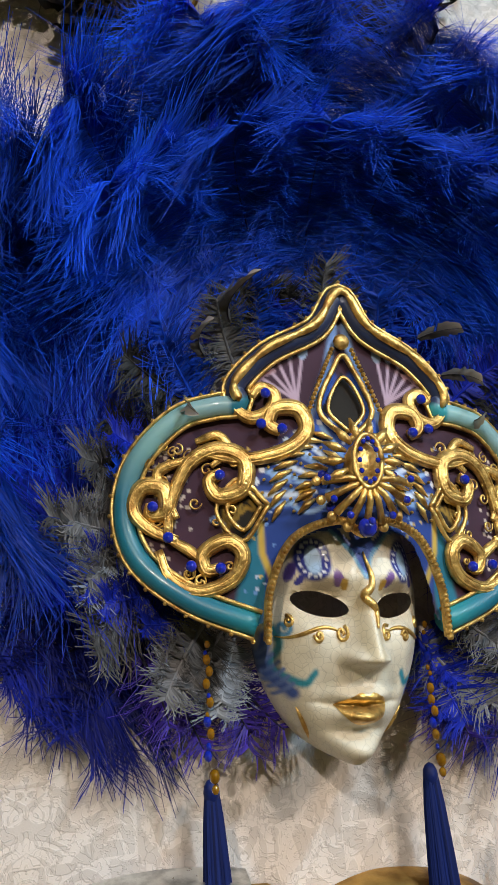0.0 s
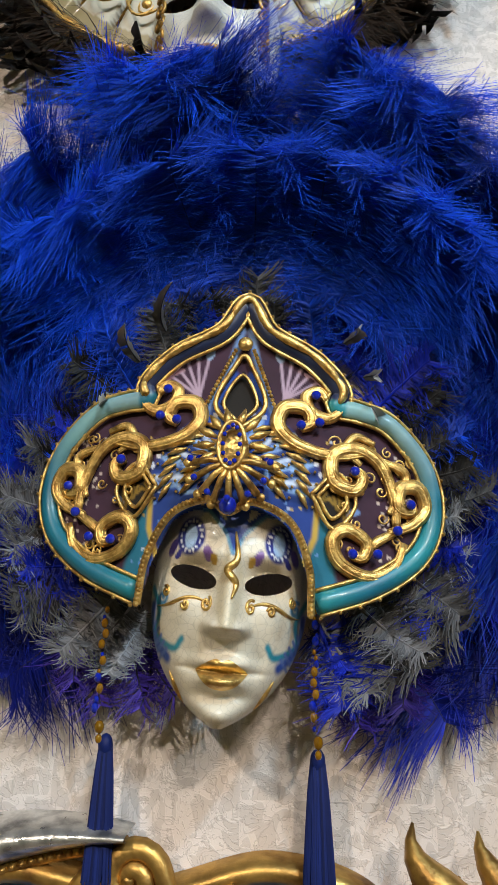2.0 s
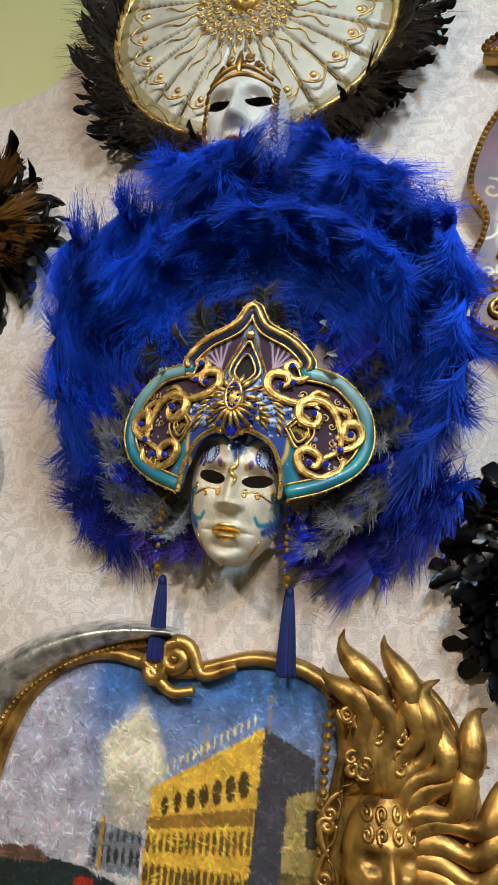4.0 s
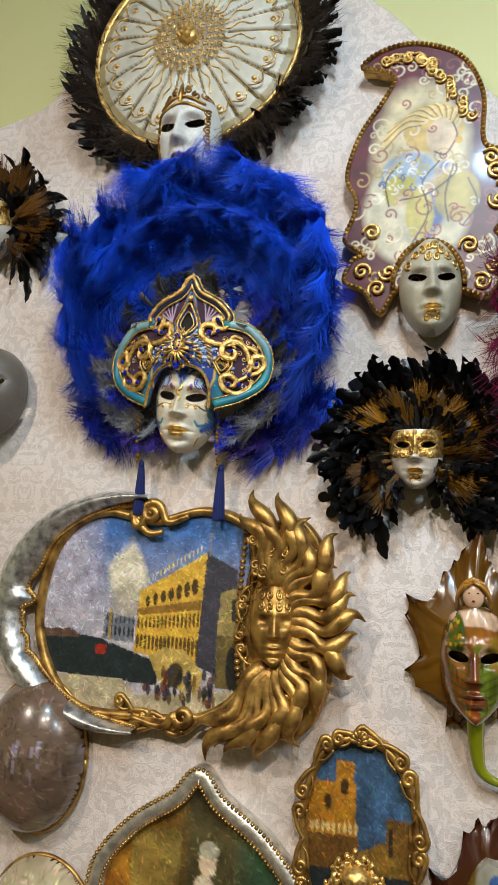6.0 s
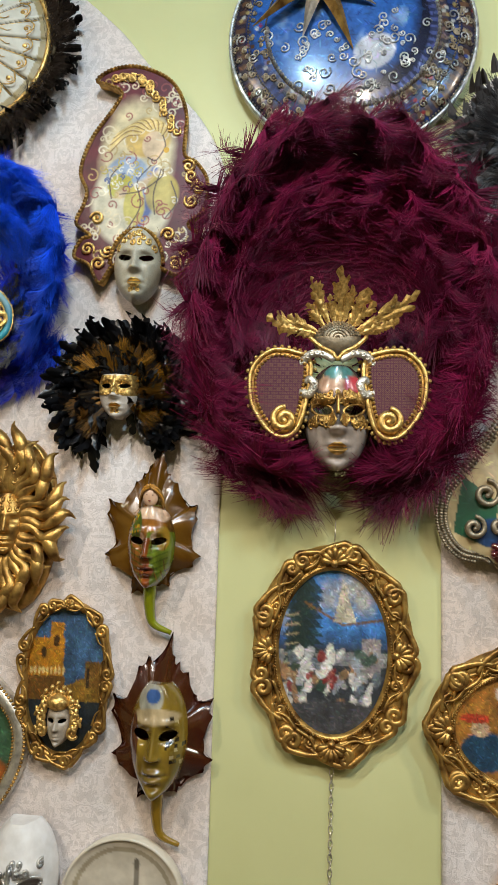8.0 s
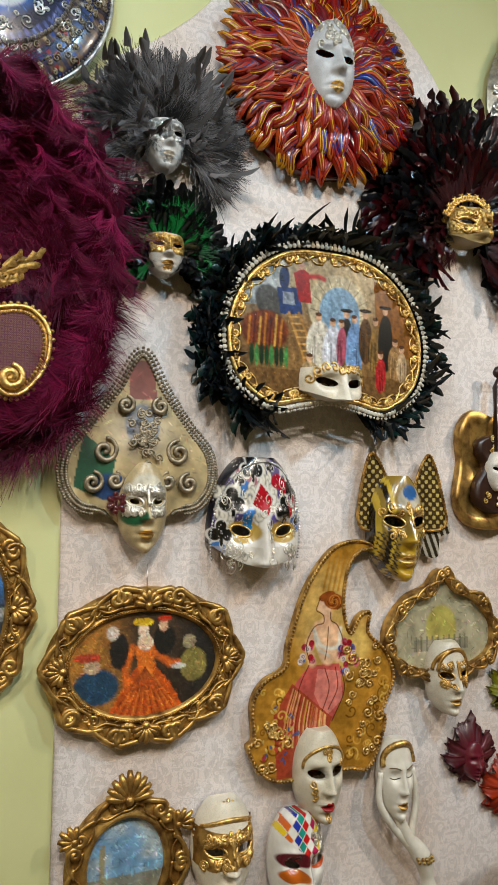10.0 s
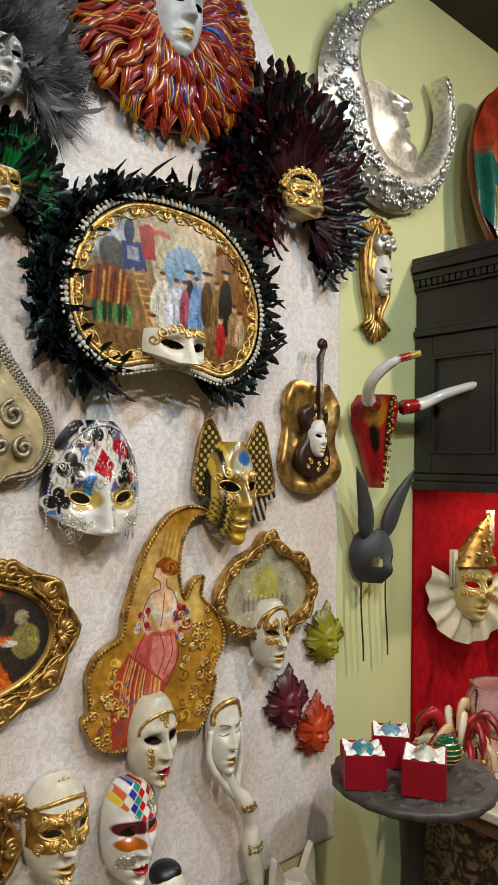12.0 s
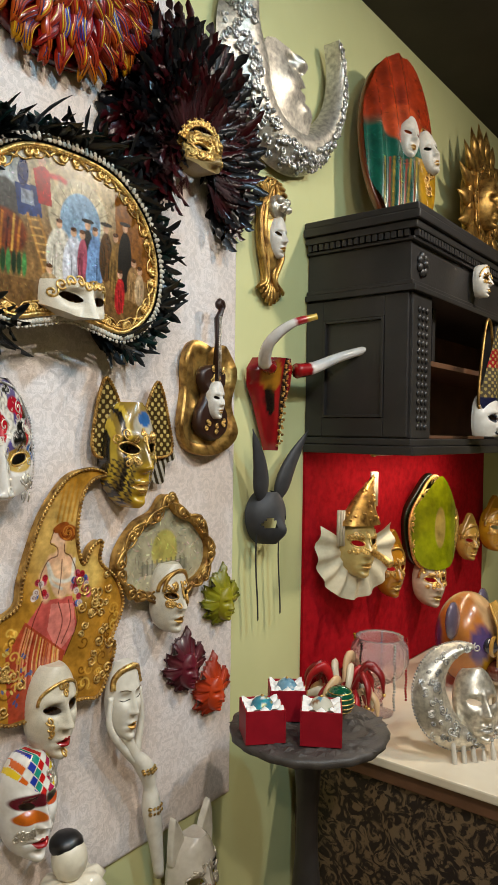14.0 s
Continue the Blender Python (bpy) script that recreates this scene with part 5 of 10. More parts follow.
        rows.append(np.c_[q[:, 0], np.full(len(q), 0.006 + 0.042 * math.sin(math.pi * min(max(t, 0.02), 0.98)) ** 0.6), q[:, 1]])
    moon = Shape()
    moon.grid(np.array(rows), (0.5, 0.5, 0.5))
    moon.ball((-0.268, 0.040, 0.045), 0.010, 5, 0.6, (0.5, 0.5, 0.5), 0.6)
    part("moon", moon, SILVER, th, "silver crescent moon with a face in profile")
    e = Shape()
    e.tube(lift(inner, 0.022), 0.005, 6)
    beads(e, inner, 0.026, 0.0034, shut=False)
    part("moon_edge", e, OLDGOLD, th)
    g = Shape()
    for cx, cz, r, st, way, tail in ((0.015, 0.185, 0.022, 0.5, 1, [(0.09, 0.18), (0.05, 0.168)]), (-0.012, 0.17, 0.016, 2.5, -1, [(0.04, 0.15), (0.01, 0.148)]), (0.10, -0.17, 0.016, 3, 1, [(0.0, -0.18), (0.06, -0.19)])):
        scroll(g, cx, cz, r, 0.024, 0.009, 1.4, st, way, tail=tail)
    acanthus(g, curve([(-0.03, -0.155), (0.02, -0.178), (0.08, -0.185), (0.12, -0.178), (0.08, -0.19), (0.0, -0.19)], 40), 8, 0.016, 0.018, 0.006, 4)
    part("top_carving", g, OLDGOLD, th)
    # sun
    sx, sz = 0.262, -0.005
    fo, fm = face_parts(th, 0.082, 0.132, 0.035, tone((0.5, 0.4, 0.1)), OLDGOLD, x=sx - 0.012, z=sz, tilt=(0, 0, 16), eyes=False)
    h = Shape()
    face_scrolls(h, 0.082, 0.132, 0.035, 0.0026, [(u, v, 0.13, u * 9, 1 if u > 0 else -1) for u in (-0.55, -0.2, 0.2, 0.55) for v in (0.5, 0.78)])
    part("brow_filigree", h, OLDGOLD, th, m=fm)
    rng = random.Random(3)
    for k in range(25):
        ang = radians(100 - 212 * k / 24)
        u, v = math.cos(ang), math.sin(ang)
        out = rng.uniform(0.92, 1.04) * (1.0 if k % 2 else 0.88)
        q = Shape()
        x0, z0, x1, z1 = sx + 0.030 * u, sz + 0.075 * v, sx + 0.160 * u * out - 0.075 * max(0.0, -v) ** 1.5 - 0.03 * max(0.0, v) ** 2, sz + 0.240 * v * out
        L = math.hypot(x1 - x0, z1 - z0)
        tx, tz = (x1 - x0) / L, (z1 - z0) / L
        pts, rad = [], []
        for t in np.linspace(0, 1, 18):
            wv = 0.017 * math.sin(t * 8.2 + 0.5 * (k % 3)) * (0.25 + 0.9 * t) * (1 if v > -0.2 else -1)
            pts.append((x0 + L * t * tx - wv * tz, 0.028 + 0.026 * math.sin(t * 2.7), z0 + L * t * tz + wv * tx))
            rad.append(0.0185 * (1 - t ** 4.5) * (0.72 + 0.28 * math.sin(t * 9 + 1)) + 0.001)
        q.tube(pts, rad, 8)
        if k % 2 == 0:
            c = pts[9]
            scroll(q, c[0], c[2], 0.014, 0.042, 0.0075, 1.3, ang + 1.5, 1 if k % 4 else -1)
        part("sun_ray", q, OLDGOLD, th)
    bk = Shape()
    bk.plate(ellipse(0.085, 0.19, 60, sx + 0.02, sz), 0.0, 0.024)
    part("sun_body", bk, OLDGOLD, th)
    c = Shape()
    acanthus(c, ellipse(0.052, 0.10, 60, sx - 0.008, sz), 18, 0.013, 0.036, 0.0042, 8)
    for k in range(26):
        scroll(c, sx - 0.012 + rng.uniform(-0.03, 0.03), sz + 0.095 + rng.uniform(-0.01, 0.06), 0.010, 0.052, 0.0036, 1.2, rng.uniform(0, 6), rng.choice([-1, 1]))
    beads(c, curve([(sx - 0.058, 0.17), (sx - 0.066, 0.05), (sx - 0.066, -0.06), (sx - 0.052, -0.16)], 30), 0.032, 0.006, 1.8, False)
    part("collar_carving", c, OLDGOLD, th)


def figure_panel(kind):
    """Painted woman as plain shapes, for the two tall paisley masks and the picture panels."""
    def pale(x, z):
        p = Picture(x, z, rgb("561420"))
        p.mottle(40, 0.25, 1)
        p.lay(np.clip((1 - np.hypot((x + 0.012) / 0.098, (z - 0.06) / 0.165)) * 4 + wob(x, z, 40, 2) * 0.3, 0, 1), rgb("cfc19a"))
        p.oval(-0.02, -0.05, 0.095, 0.11, rgb("c9c3aa"), 0.95)
        p.oval(0.01, 0.11, 0.055, 0.05, rgb("c8a85c"))
        p.oval(0.025, 0.09, 0.028, 0.036, rgb("d2b896"))
        p.oval(-0.035, 0.02, 0.05, 0.045, rgb("8fa0b8"))
        p.oval(-0.05, -0.01, 0.03, 0.03, rgb("b0ac48"))
        p.line([(0.03, 0.03), (0.01, -0.02), (0.02, -0.07), (-0.005, -0.11)], 0.009, rgb("5468a0"))
        p.line([(-0.05, -0.03), (0.0, -0.01), (0.045, 0.02)], 0.011, rgb("c8b090"))
        p.oval(0.05, -0.03, 0.04, 0.05, rgb("b4a03c"), 0.8)
        p.oval(-0.015, -0.06, 0.025, 0.05, rgb("bcae3a"), 0.8)
        r = random.Random(2)
        for k in range(130):
            a, b = r.uniform(-0.14, 0.14), r.uniform(-0.20, 0.26)
            p.line(spiral(a, b, r.uniform(0.008, 0.022), 1.1, r.uniform(0, 6), r.choice([-1, 1]), 14), 0.0017, rgb(r.choice(["d4c8a8", "b89c60", "e0d8c0", "8a3c3c"])), 0.85)
        ink = rgb("3c2c30")
        for k in range(26):
            a = 0.2 + 0.1 * k
            p.line(curve([(0.015 + 0.03 * math.cos(a), 0.105 + 0.028 * math.sin(a)), (0.01 + 0.055 * math.cos(a + 0.3), 0.105 + 0.05 * math.sin(a + 0.3)), (0.0 + 0.08 * math.cos(a + 0.6), 0.085 + 0.06 * math.sin(a + 0.6))], 10), 0.0016, rgb(("e0c88a", "8a6a34", "d8bc70")[k % 3]), 0.9)
        for pts in ([(0.045, 0.115), (0.052, 0.09), (0.044, 0.07), (0.03, 0.052), (0.012, 0.06)], [(-0.05, 0.045), (-0.075, 0.01), (-0.07, -0.04)], [(-0.05, -0.03), (0.0, -0.022), (0.045, 0.01), (0.05, 0.03)], [(0.02, 0.04), (-0.01, 0.0), (0.0, -0.06), (-0.03, -0.12)], [(0.045, 0.03), (0.03, -0.03), (0.035, -0.08)], [(0.07, -0.0), (0.085, -0.05), (0.06, -0.09)]):
            p.line(curve(pts, 18), 0.0016, ink, 0.9)
        p.oval(0.055, 0.078, 0.007, 0.007, rgb("c89a20"))
        for k in range(30):
            a, b = r.uniform(-0.09, 0.0), r.uniform(-0.02, 0.05)
            p.line(spiral(a, b, r.uniform(0.005, 0.010), 0.8, r.uniform(0, 6), 1, 8), 0.0015, rgb(r.choice(["4a5c90", "d8d8d0", "b8a830"])), 0.9)
        return p.mottle(90, 0.2, 3)

    def amber(x, z):
        p = Picture(x, z, rgb("a07024"))
        p.mottle(22, 0.22, 1)
        p.oval(0.02, 0.10, 0.10, 0.13, rgb("c8a45c"), 0.8, 0, 0.6)
        p.oval(0.075, 0.03, 0.06, 0.05, rgb("d0b060"), 0.7, 0, 0.5)
        for k in range(4):
            p.line([(0.02 + 0.014 * k, 0.27), (-0.005 + 0.014 * k, 0.17)], 0.003, rgb("a8701c"), 0.8)
        ink = rgb("4a1c10")
        # skirt and long strands of hair sweeping down
        p.poly([(-0.045, -0.01), (0.04, -0.01), (0.055, -0.08), (0.02, -0.15), (-0.10, -0.16), (-0.09, -0.06)], rgb("b85048"))
        p.poly([(-0.02, -0.02), (0.045, -0.03), (0.05, -0.10), (0.0, -0.14), (-0.03, -0.08)], rgb("d0786c"))
        p.poly([(-0.09, -0.05), (-0.14, -0.12), (-0.13, -0.27), (-0.02, -0.27), (0.02, -0.14)], rgb("a04028"))
        # back, arm, neck and head in profile
        p.oval(0.005, 0.045, 0.030, 0.058, rgb("ddb28c"), 1, 0.1)
        p.line(curve([(-0.02, 0.085), (-0.045, 0.04), (-0.035, -0.005)], 12), 0.010, rgb("d8a884"))
        p.line(curve([(0.03, 0.08), (0.045, 0.04), (0.035, 0.0)], 12), 0.009, rgb("d8a884"))
        p.line([(0.006, 0.085), (0.008, 0.115)], 0.011, rgb("d8a884"))
        p.oval(0.0, 0.132, 0.017, 0.022, rgb("deb492"), 1, 0.3)
        p.poly([(-0.016, 0.136), (-0.024, 0.124), (-0.014, 0.120)], rgb("deb492"))
        p.oval(0.026, 0.142, 0.030, 0.020, rgb("8a4418"), 1, -0.2)
        p.oval(0.006, 0.156, 0.024, 0.011, rgb("8a4418"), 1, 0.3)
        for k in range(7):
            p.line(spiral(0.022 + 0.004 * (k % 3), 0.142, 0.006 + 0.003 * k, 0.7, k, 1, 10), 0.0012, rgb(("b8742c", "5c2808")[k % 2]), 0.9)
        p.line(curve([(-0.03, 0.075), (-0.01, 0.035), (0.035, 0.03), (0.045, 0.075)], 16), 0.0045, rgb("d8d0c0"))
        p.line(curve([(-0.03, 0.07), (-0.02, 0.03), (0.01, 0.01)], 12), 0.0035, rgb("c8c0b0"))
        r = random.Random(4)
        for cx, cz, n in ((-0.052, 0.022, 9), (0.062, 0.02, 16), (0.07, -0.012, 8)):
            for k in range(n):
                a, b = cx + r.uniform(-0.02, 0.02), cz + r.uniform(-0.022, 0.022)
                c = r.choice(["b03444", "c8586c", "a81c2c", "3c5c94", "c8b8b0", "d07880"])
                p.oval(a, b, 0.008, 0.0085, rgb(c))
                p.line(spiral(a, b, 0.006, 1.1, r.uniform(0, 6), 1, 8), 0.0010, rgb("5c1420"), 0.8)
        for pts in ([(-0.014, 0.150), (-0.024, 0.124), (-0.014, 0.116), (-0.004, 0.108), (-0.004, 0.09), (-0.03, 0.082), (-0.052, 0.04), (-0.042, -0.004)], [(0.016, 0.115), (0.018, 0.095), (0.036, 0.082), (0.052, 0.04), (0.04, 0.0)], [(-0.045, -0.01), (-0.07, -0.06), (-0.10, -0.16)], [(0.045, -0.02), (0.055, -0.08), (0.02, -0.15)], [(0.0, -0.02), (0.012, -0.07), (-0.01, -0.13)], [(0.03, -0.02), (0.036, -0.07), (0.01, -0.12)], [(0.01, 0.08), (0.006, 0.03), (0.0, 0.0)]):
            p.line(curve(pts, 24), 0.0014, ink, 0.9)
        for k in range(60):
            f = r.random()
            x0, z0 = -0.09 + 0.10 * f, -0.06 - 0.08 * f
            p.line(curve([(x0, z0), (x0 - 0.02 + 0.02 * f, z0 - 0.06), (x0 - 0.03 + 0.05 * f, z0 - 0.13 + 0.03 * f)], 8), 0.0014, rgb(r.choice(["d0845c", "7c2014", "e0a878", "a84828", "c8a040"])), 0.85)
        for k in range(46):
            a, b = (r.uniform(0.05, 0.19), r.uniform(-0.25, -0.03)) if k % 3 else (r.uniform(-0.19, -0.10), r.uniform(-0.26, -0.06))
            p.line(spiral(a, b, r.uniform(0.008, 0.022), 1.0, r.uniform(0, 6), r.choice([-1, 1]), 14), 0.0020, rgb(r.choice(["d8b050", "6a4010", "c89438", "5c3408"])), 0.8)
        for k in range(40):
            p.oval(r.uniform(-0.17, -0.07), r.uniform(-0.24, -0.10), 0.003, 0.006, rgb(r.choice(["38507c", "a82c2c", "c8b060"])), 0.9, r.uniform(-1, 1))
        return p.mottle(200, 0.16, 5).mottle(60, 0.18, 2)
    return {"pale": pale, "amber": amber}[kind]


def paisley_mask():
    th = thing("paisley_mask", "tall burgundy and gold paisley mask with a silvery face", "carnival mask", 0.43, 2.36)
    out = closed([(-0.122, 0.258), (-0.085, 0.285), (-0.02, 0.29), (0.06, 0.25), (0.098, 0.17), (0.098, 0.07), (0.128, 0.045), (0.155, 0.0), (0.150, -0.07), (0.115, -0.105), (0.145, -0.135), (0.128, -0.175), (0.10, -0.225), (0.03, -0.20), (-0.05, -0.20), (-0.085, -0.245), (-0.115, -0.20), (-0.150, -0.18), (-0.135, -0.14), (-0.115, -0.13), (-0.150, -0.10), (-0.135, -0.055), (-0.130, -0.02), (-0.148, 0.03), (-0.125, 0.11), (-0.08, 0.18), (-0.06, 0.225), (-0.09, 0.245)], 200)
    b = Shape()
    b.plate(out, 0.008, 0.03, fill=False)
    part("backing", b, OLDGOLD, th)
    part("panel", canvas(out, 0.034, figure_panel("pale"), 0.0018, None, 0, 0.006), SATIN, th, "painted and gilded panel")
    g = Shape()
    g.tube(lift(out, 0.034, True), 0.0045, 6)
    beads(g, out, 0.038, 0.0042)
    part("beaded_rim", g, OLDGOLD, th)
    s = Shape()
    r = random.Random(1)
    for k in range(26):
        f = k / 25
        x, z = np.array([-0.07, 0.262]) * (1 - f) + np.array([0.075, 0.12]) * f
        z += 0.05 * math.sin(f * 3.1)
        scroll(s, x + r.uniform(-0.008, 0.008), z, 0.011, 0.036, 0.0032, 1.2, r.uniform(0, 6), r.choice([-1, 1]))
    for x, z in ((0.118, 0.01), (0.135, -0.02), (0.12, -0.05), (-0.118, -0.165), (0.115, -0.17), (-0.09, -0.20), (0.09, -0.20), (-0.1, -0.09), (0.11, 0.035), (-0.07, -0.17), (0.07, -0.13)):
        scroll(s, x, z, 0.017, 0.036, 0.0042, 1.4, r.uniform(0, 6), r.choice([-1, 1]))
    part("gold_filigree", s, GOLD, th)
    w, h, d0 = 0.108, 0.165, 0.034
    fo, fm = face_parts(th, w, h, d0, tone(rgb("b3ac98"), (0.4, 0.15, 0.3, 0.15, rgb("7c7260"), 0.5), (0, 0.75, 0.6, 0.3, rgb("c4bca8"), 0.6)), PAINT, GOLD, "gilded lips", 0, -0.212, (0, 0, 6))
    c = Shape()
    face_scrolls(c, w, h, d0, 0.0024, [(sg * u, v, 0.12, u * 7, sg) for sg in (-1, 1) for u, v in ((0.15, 0.55), (0.3, 0.72), (0.5, 0.62), (0.1, 0.82), (0.72, 0.45))] + [(sg * 0.16, -0.76, 0.09, 1, sg) for sg in (-1, 1)])
    a = np.linspace(0, math.pi, 40)
    part("brow_filigree", c, GOLD, th, m=fm)
    h2 = Shape()
    hal = np.c_[0.062 * np.cos(a), -0.212 + 0.01 + 0.085 * np.sin(a)]
    h2.tube(lift(hal, 0.04), 0.0045, 6)
    beads(h2, hal, 0.045, 0.004, shut=False)
    part("halo", h2, OLDGOLD, th)


def half_plate(w, h, d0):
    """A thin shell over brow and cheeks, open at the eyes."""
    pl = Shape()
    for sg in (-1, 1):
        us, vs = np.meshgrid(np.linspace(0.0, 0.97, 30), np.linspace(0, 1, 20))
        vs = (-0.12 - 0.10 * np.sin(us * 3.0)) * (1 - vs) + (0.46 + 0.10 * us) * vs
        uu = 0.25 * (us[1:, 1:] + us[:-1, :-1] + us[1:, :-1] + us[:-1, 1:])
        vv = 0.25 * (vs[1:, 1:] + vs[:-1, :-1] + vs[1:, :-1] + vs[:-1, 1:])
        keep = ((uu - EU) / (0.95 * EW)) ** 2 + ((vv - EV) / 0.095) ** 2 > 1
        pl.grid(on_face(sg * us, vs, w, h, d0, 0.0012), (0.5, 0.4, 0.2), False, keep)
    return pl


def feather_mask(x, z, label, w, h, R, cols, count, seed, face_paint, mat_domino, tip=None, inner=None, off=(0.0, 0.0), gap=140, L=0.10, W=0.012, ry=0.0, d0=0.04, lip=None, squash=1.0, soft=False, chin=-1.0):
    """A small face in a fan of stiff feathers, open at the chin."""
    th = thing("feathered_mask", label, "carnival mask", x, z, ry=ry)
    rng = np.random.RandomState(seed)
    meshes = []
    for k in range(6):
        c = cols[k % len(cols)]
        me = (fluff(rng, L, 0.4, 90, c, 0.0009) if soft and k % 2 else blade(rng, L, W, (rng.uniform(-0.5, 0.5), rng.uniform(-0.5, 0.9)), c, tip)).build("feather")
        me.materials.append(FEATHER if soft else GLOSSFEATHER)
        meshes.append(me)
    a = np.linspace(radians(-gap), radians(gap), 60)
    for rr, n, d, tilt, sc in ((R - L * 0.85, 0.42, 0.008, 4, (0.85, 1.15)), (R - L * 1.15, 0.34, 0.020, 16, (0.8, 1.05)), (R - L * 1.5, 0.24, 0.034, 26, (0.6, 0.85)), (0.0, 0.16, 0.030, 20, (0.7, 0.95))):
        rr = max(rr, w * 0.30)
        line = np.c_[off[0] + rr * np.sin(a), off[1] + squash * rr * np.cos(a)]
        ruff(th, meshes, line, rng, int(count * n), d, tilt, 9, lambda t, px, pz: math.degrees(math.atan2(px - off[0], (pz - off[1]) / squash)), sc)
    if inner is not None:
        im = []
        for k in range(4):
            me = fluff(rng, L * 0.95, 0.10, 60, inner * rng.uniform(0.2, 0.8), 0.0009, 0.010).build("feather")
            me.materials.append(FEATHER)
            im.append(me)
        line = np.c_[w * 0.45 * np.sin(a), h * 0.35 * np.cos(a)]
        ruff(th, im, line, rng, 34, 0.042, 10, 6, lambda t, px, pz: math.degrees(math.atan2(px, pz + 0.01)), (0.7, 1.1), "down_tuft")
    fo, fm = face_parts(th, w, h, d0, face_paint, PAINT, lip, "gilded lips", tilt=(3, 0, 0), cols=34, rows=46, bottom=chin, rise=0.3 if chin > -1 else 0.0, top=0.60)
    if mat_domino is not None:
        g = Shape()
        domino(g, w, h, d0, w * 0.022, 14, seed)
        if chin > -1:
            domino(g, w, h, d0, w * 0.03, 20, seed + 1)
            for k in range(22):
                a = math.pi * k / 21
                scroll(g, 0.52 * w * math.cos(a), 0.12 * h + 0.34 * h * math.sin(a), w * 0.075, d0 + 0.02 + 0.015 * math.sin(a), w * 0.024, 1.3, a, 1 if k % 2 else -1)
        else:
            face_scrolls(g, w, h, d0, w * 0.02, [(sg * 0.14, -0.76, 0.09, 1, sg) for sg in (-1, 1)])
        part("filigree_band", g, mat_domino, th, "filigree half-mask", m=fm)
        part("half_mask_plate", half_plate(w, h, d0), mat_domino, th, m=fm)
    return th


def leaf_outline(w, h, n, seed):
    """A lobed leaf with uneven, upswept points and a tall curled tip."""
    rng = random.Random(seed)
    m = n // 2
    sides = []
    for sg in (1, -1):
        side = []
        for k in range(m):
            step = 140 / (m - 1)
            a = radians(62 - step * k)
            r = rng.uniform(0.90, 1.12)
            side += [(sg * w * r * math.cos(a + 0.20), h * r * math.sin(a + 0.20)), (sg * w * r * 0.93 * math.cos(a - 0.02), h * r * 0.93 * math.sin(a - 0.02))]
            b, r = a - radians(step) * 0.62, rng.uniform(0.76, 0.86)
            side.append((sg * w * r * math.cos(b), h * r * math.sin(b)))
        sides.append(side)
    return np.array([(0.14 * w, 1.42 * h), (0.20 * w, 1.05 * h)] + sides[0] + [(0.0, -0.95 * h)] + sides[1][::-1] + [(-0.16 * w, 1.02 * h)])


def leaf_mask(x, z, label, w, h, cols, fw, fh, paint, face_mat, seed, tail_col, ry=0.0, n=9, tail=True, fz=-0.02, dome=0.03, small=False):
    th = thing("leaf_mask", label, "carnival mask", x, z, ry=ry)
    raw = leaf_outline(w, h, n, seed)
    out = []
    for i in range(len(raw)):
        a, b = raw[i], raw[(i + 1) % len(raw)]
        for t in (0, 0.33, 0.66):
            q = a * (1 - t) + b * t
            out.append(q * (1 - 0.06 * math.sin(t * math.pi)))
    out = np.array(out)
    c0, c1 = cols
    s = Shape()
    rows, cc = [], []
    for f in np.linspace(1, 0.05, 10):
        q = out * f
        vein = 0.005 * np.cos(np.arange(len(q)) * 2 * np.pi / 9) + 0.010 * f ** 4 * np.sin(np.arange(len(q)) * 0.37)
        rows.append(np.c_[q[:, 0], 0.012 + dome * (1 - f ** 2) + vein * f - 0.012 * (f > 0.9) * np.cos(np.arange(len(q)) * 2.1), q[:, 1]])
        cc.append(np.clip(c0 * f + c1 * (1 - f) + 0.15 * (c1 - c0) * np.sin(np.arange(len(q)) * 0.9)[:, None], 0, 1))
    s.grid(np.array(rows), np.array(cc), True)
    back = [np.c_[out[:, 0], np.full(len(out), 0.012), out[:, 1]], np.c_[out[:, 0] * 0.97, np.full(len(out), 0.004), out[:, 1] * 0.97]]
    s.grid(np.array(back[::-1]), c0, True)
    part("leaf", s, SATIN if small else LACQ, th)
    if tail:
        t = Shape()
        q = curve([(0.0, -h * 0.75), (0.002, -h * 1.15), (0.012, -h * 1.38), (0.05, -h * 1.5)], 18)
        t.tube(lift(q, 0.03 - 0.01 * np.linspace(0, 1, len(q))), np.linspace(0.015, 0.005, len(q)), 7, tail_col)
        part("stalk", t, LACQ, th)
    face_parts(th, fw, fh, 0.022 if small else 0.03, paint, face_mat, z=fz, cols=34 if small else 80, rows=46 if small else 100, eyes=not small)
    return th


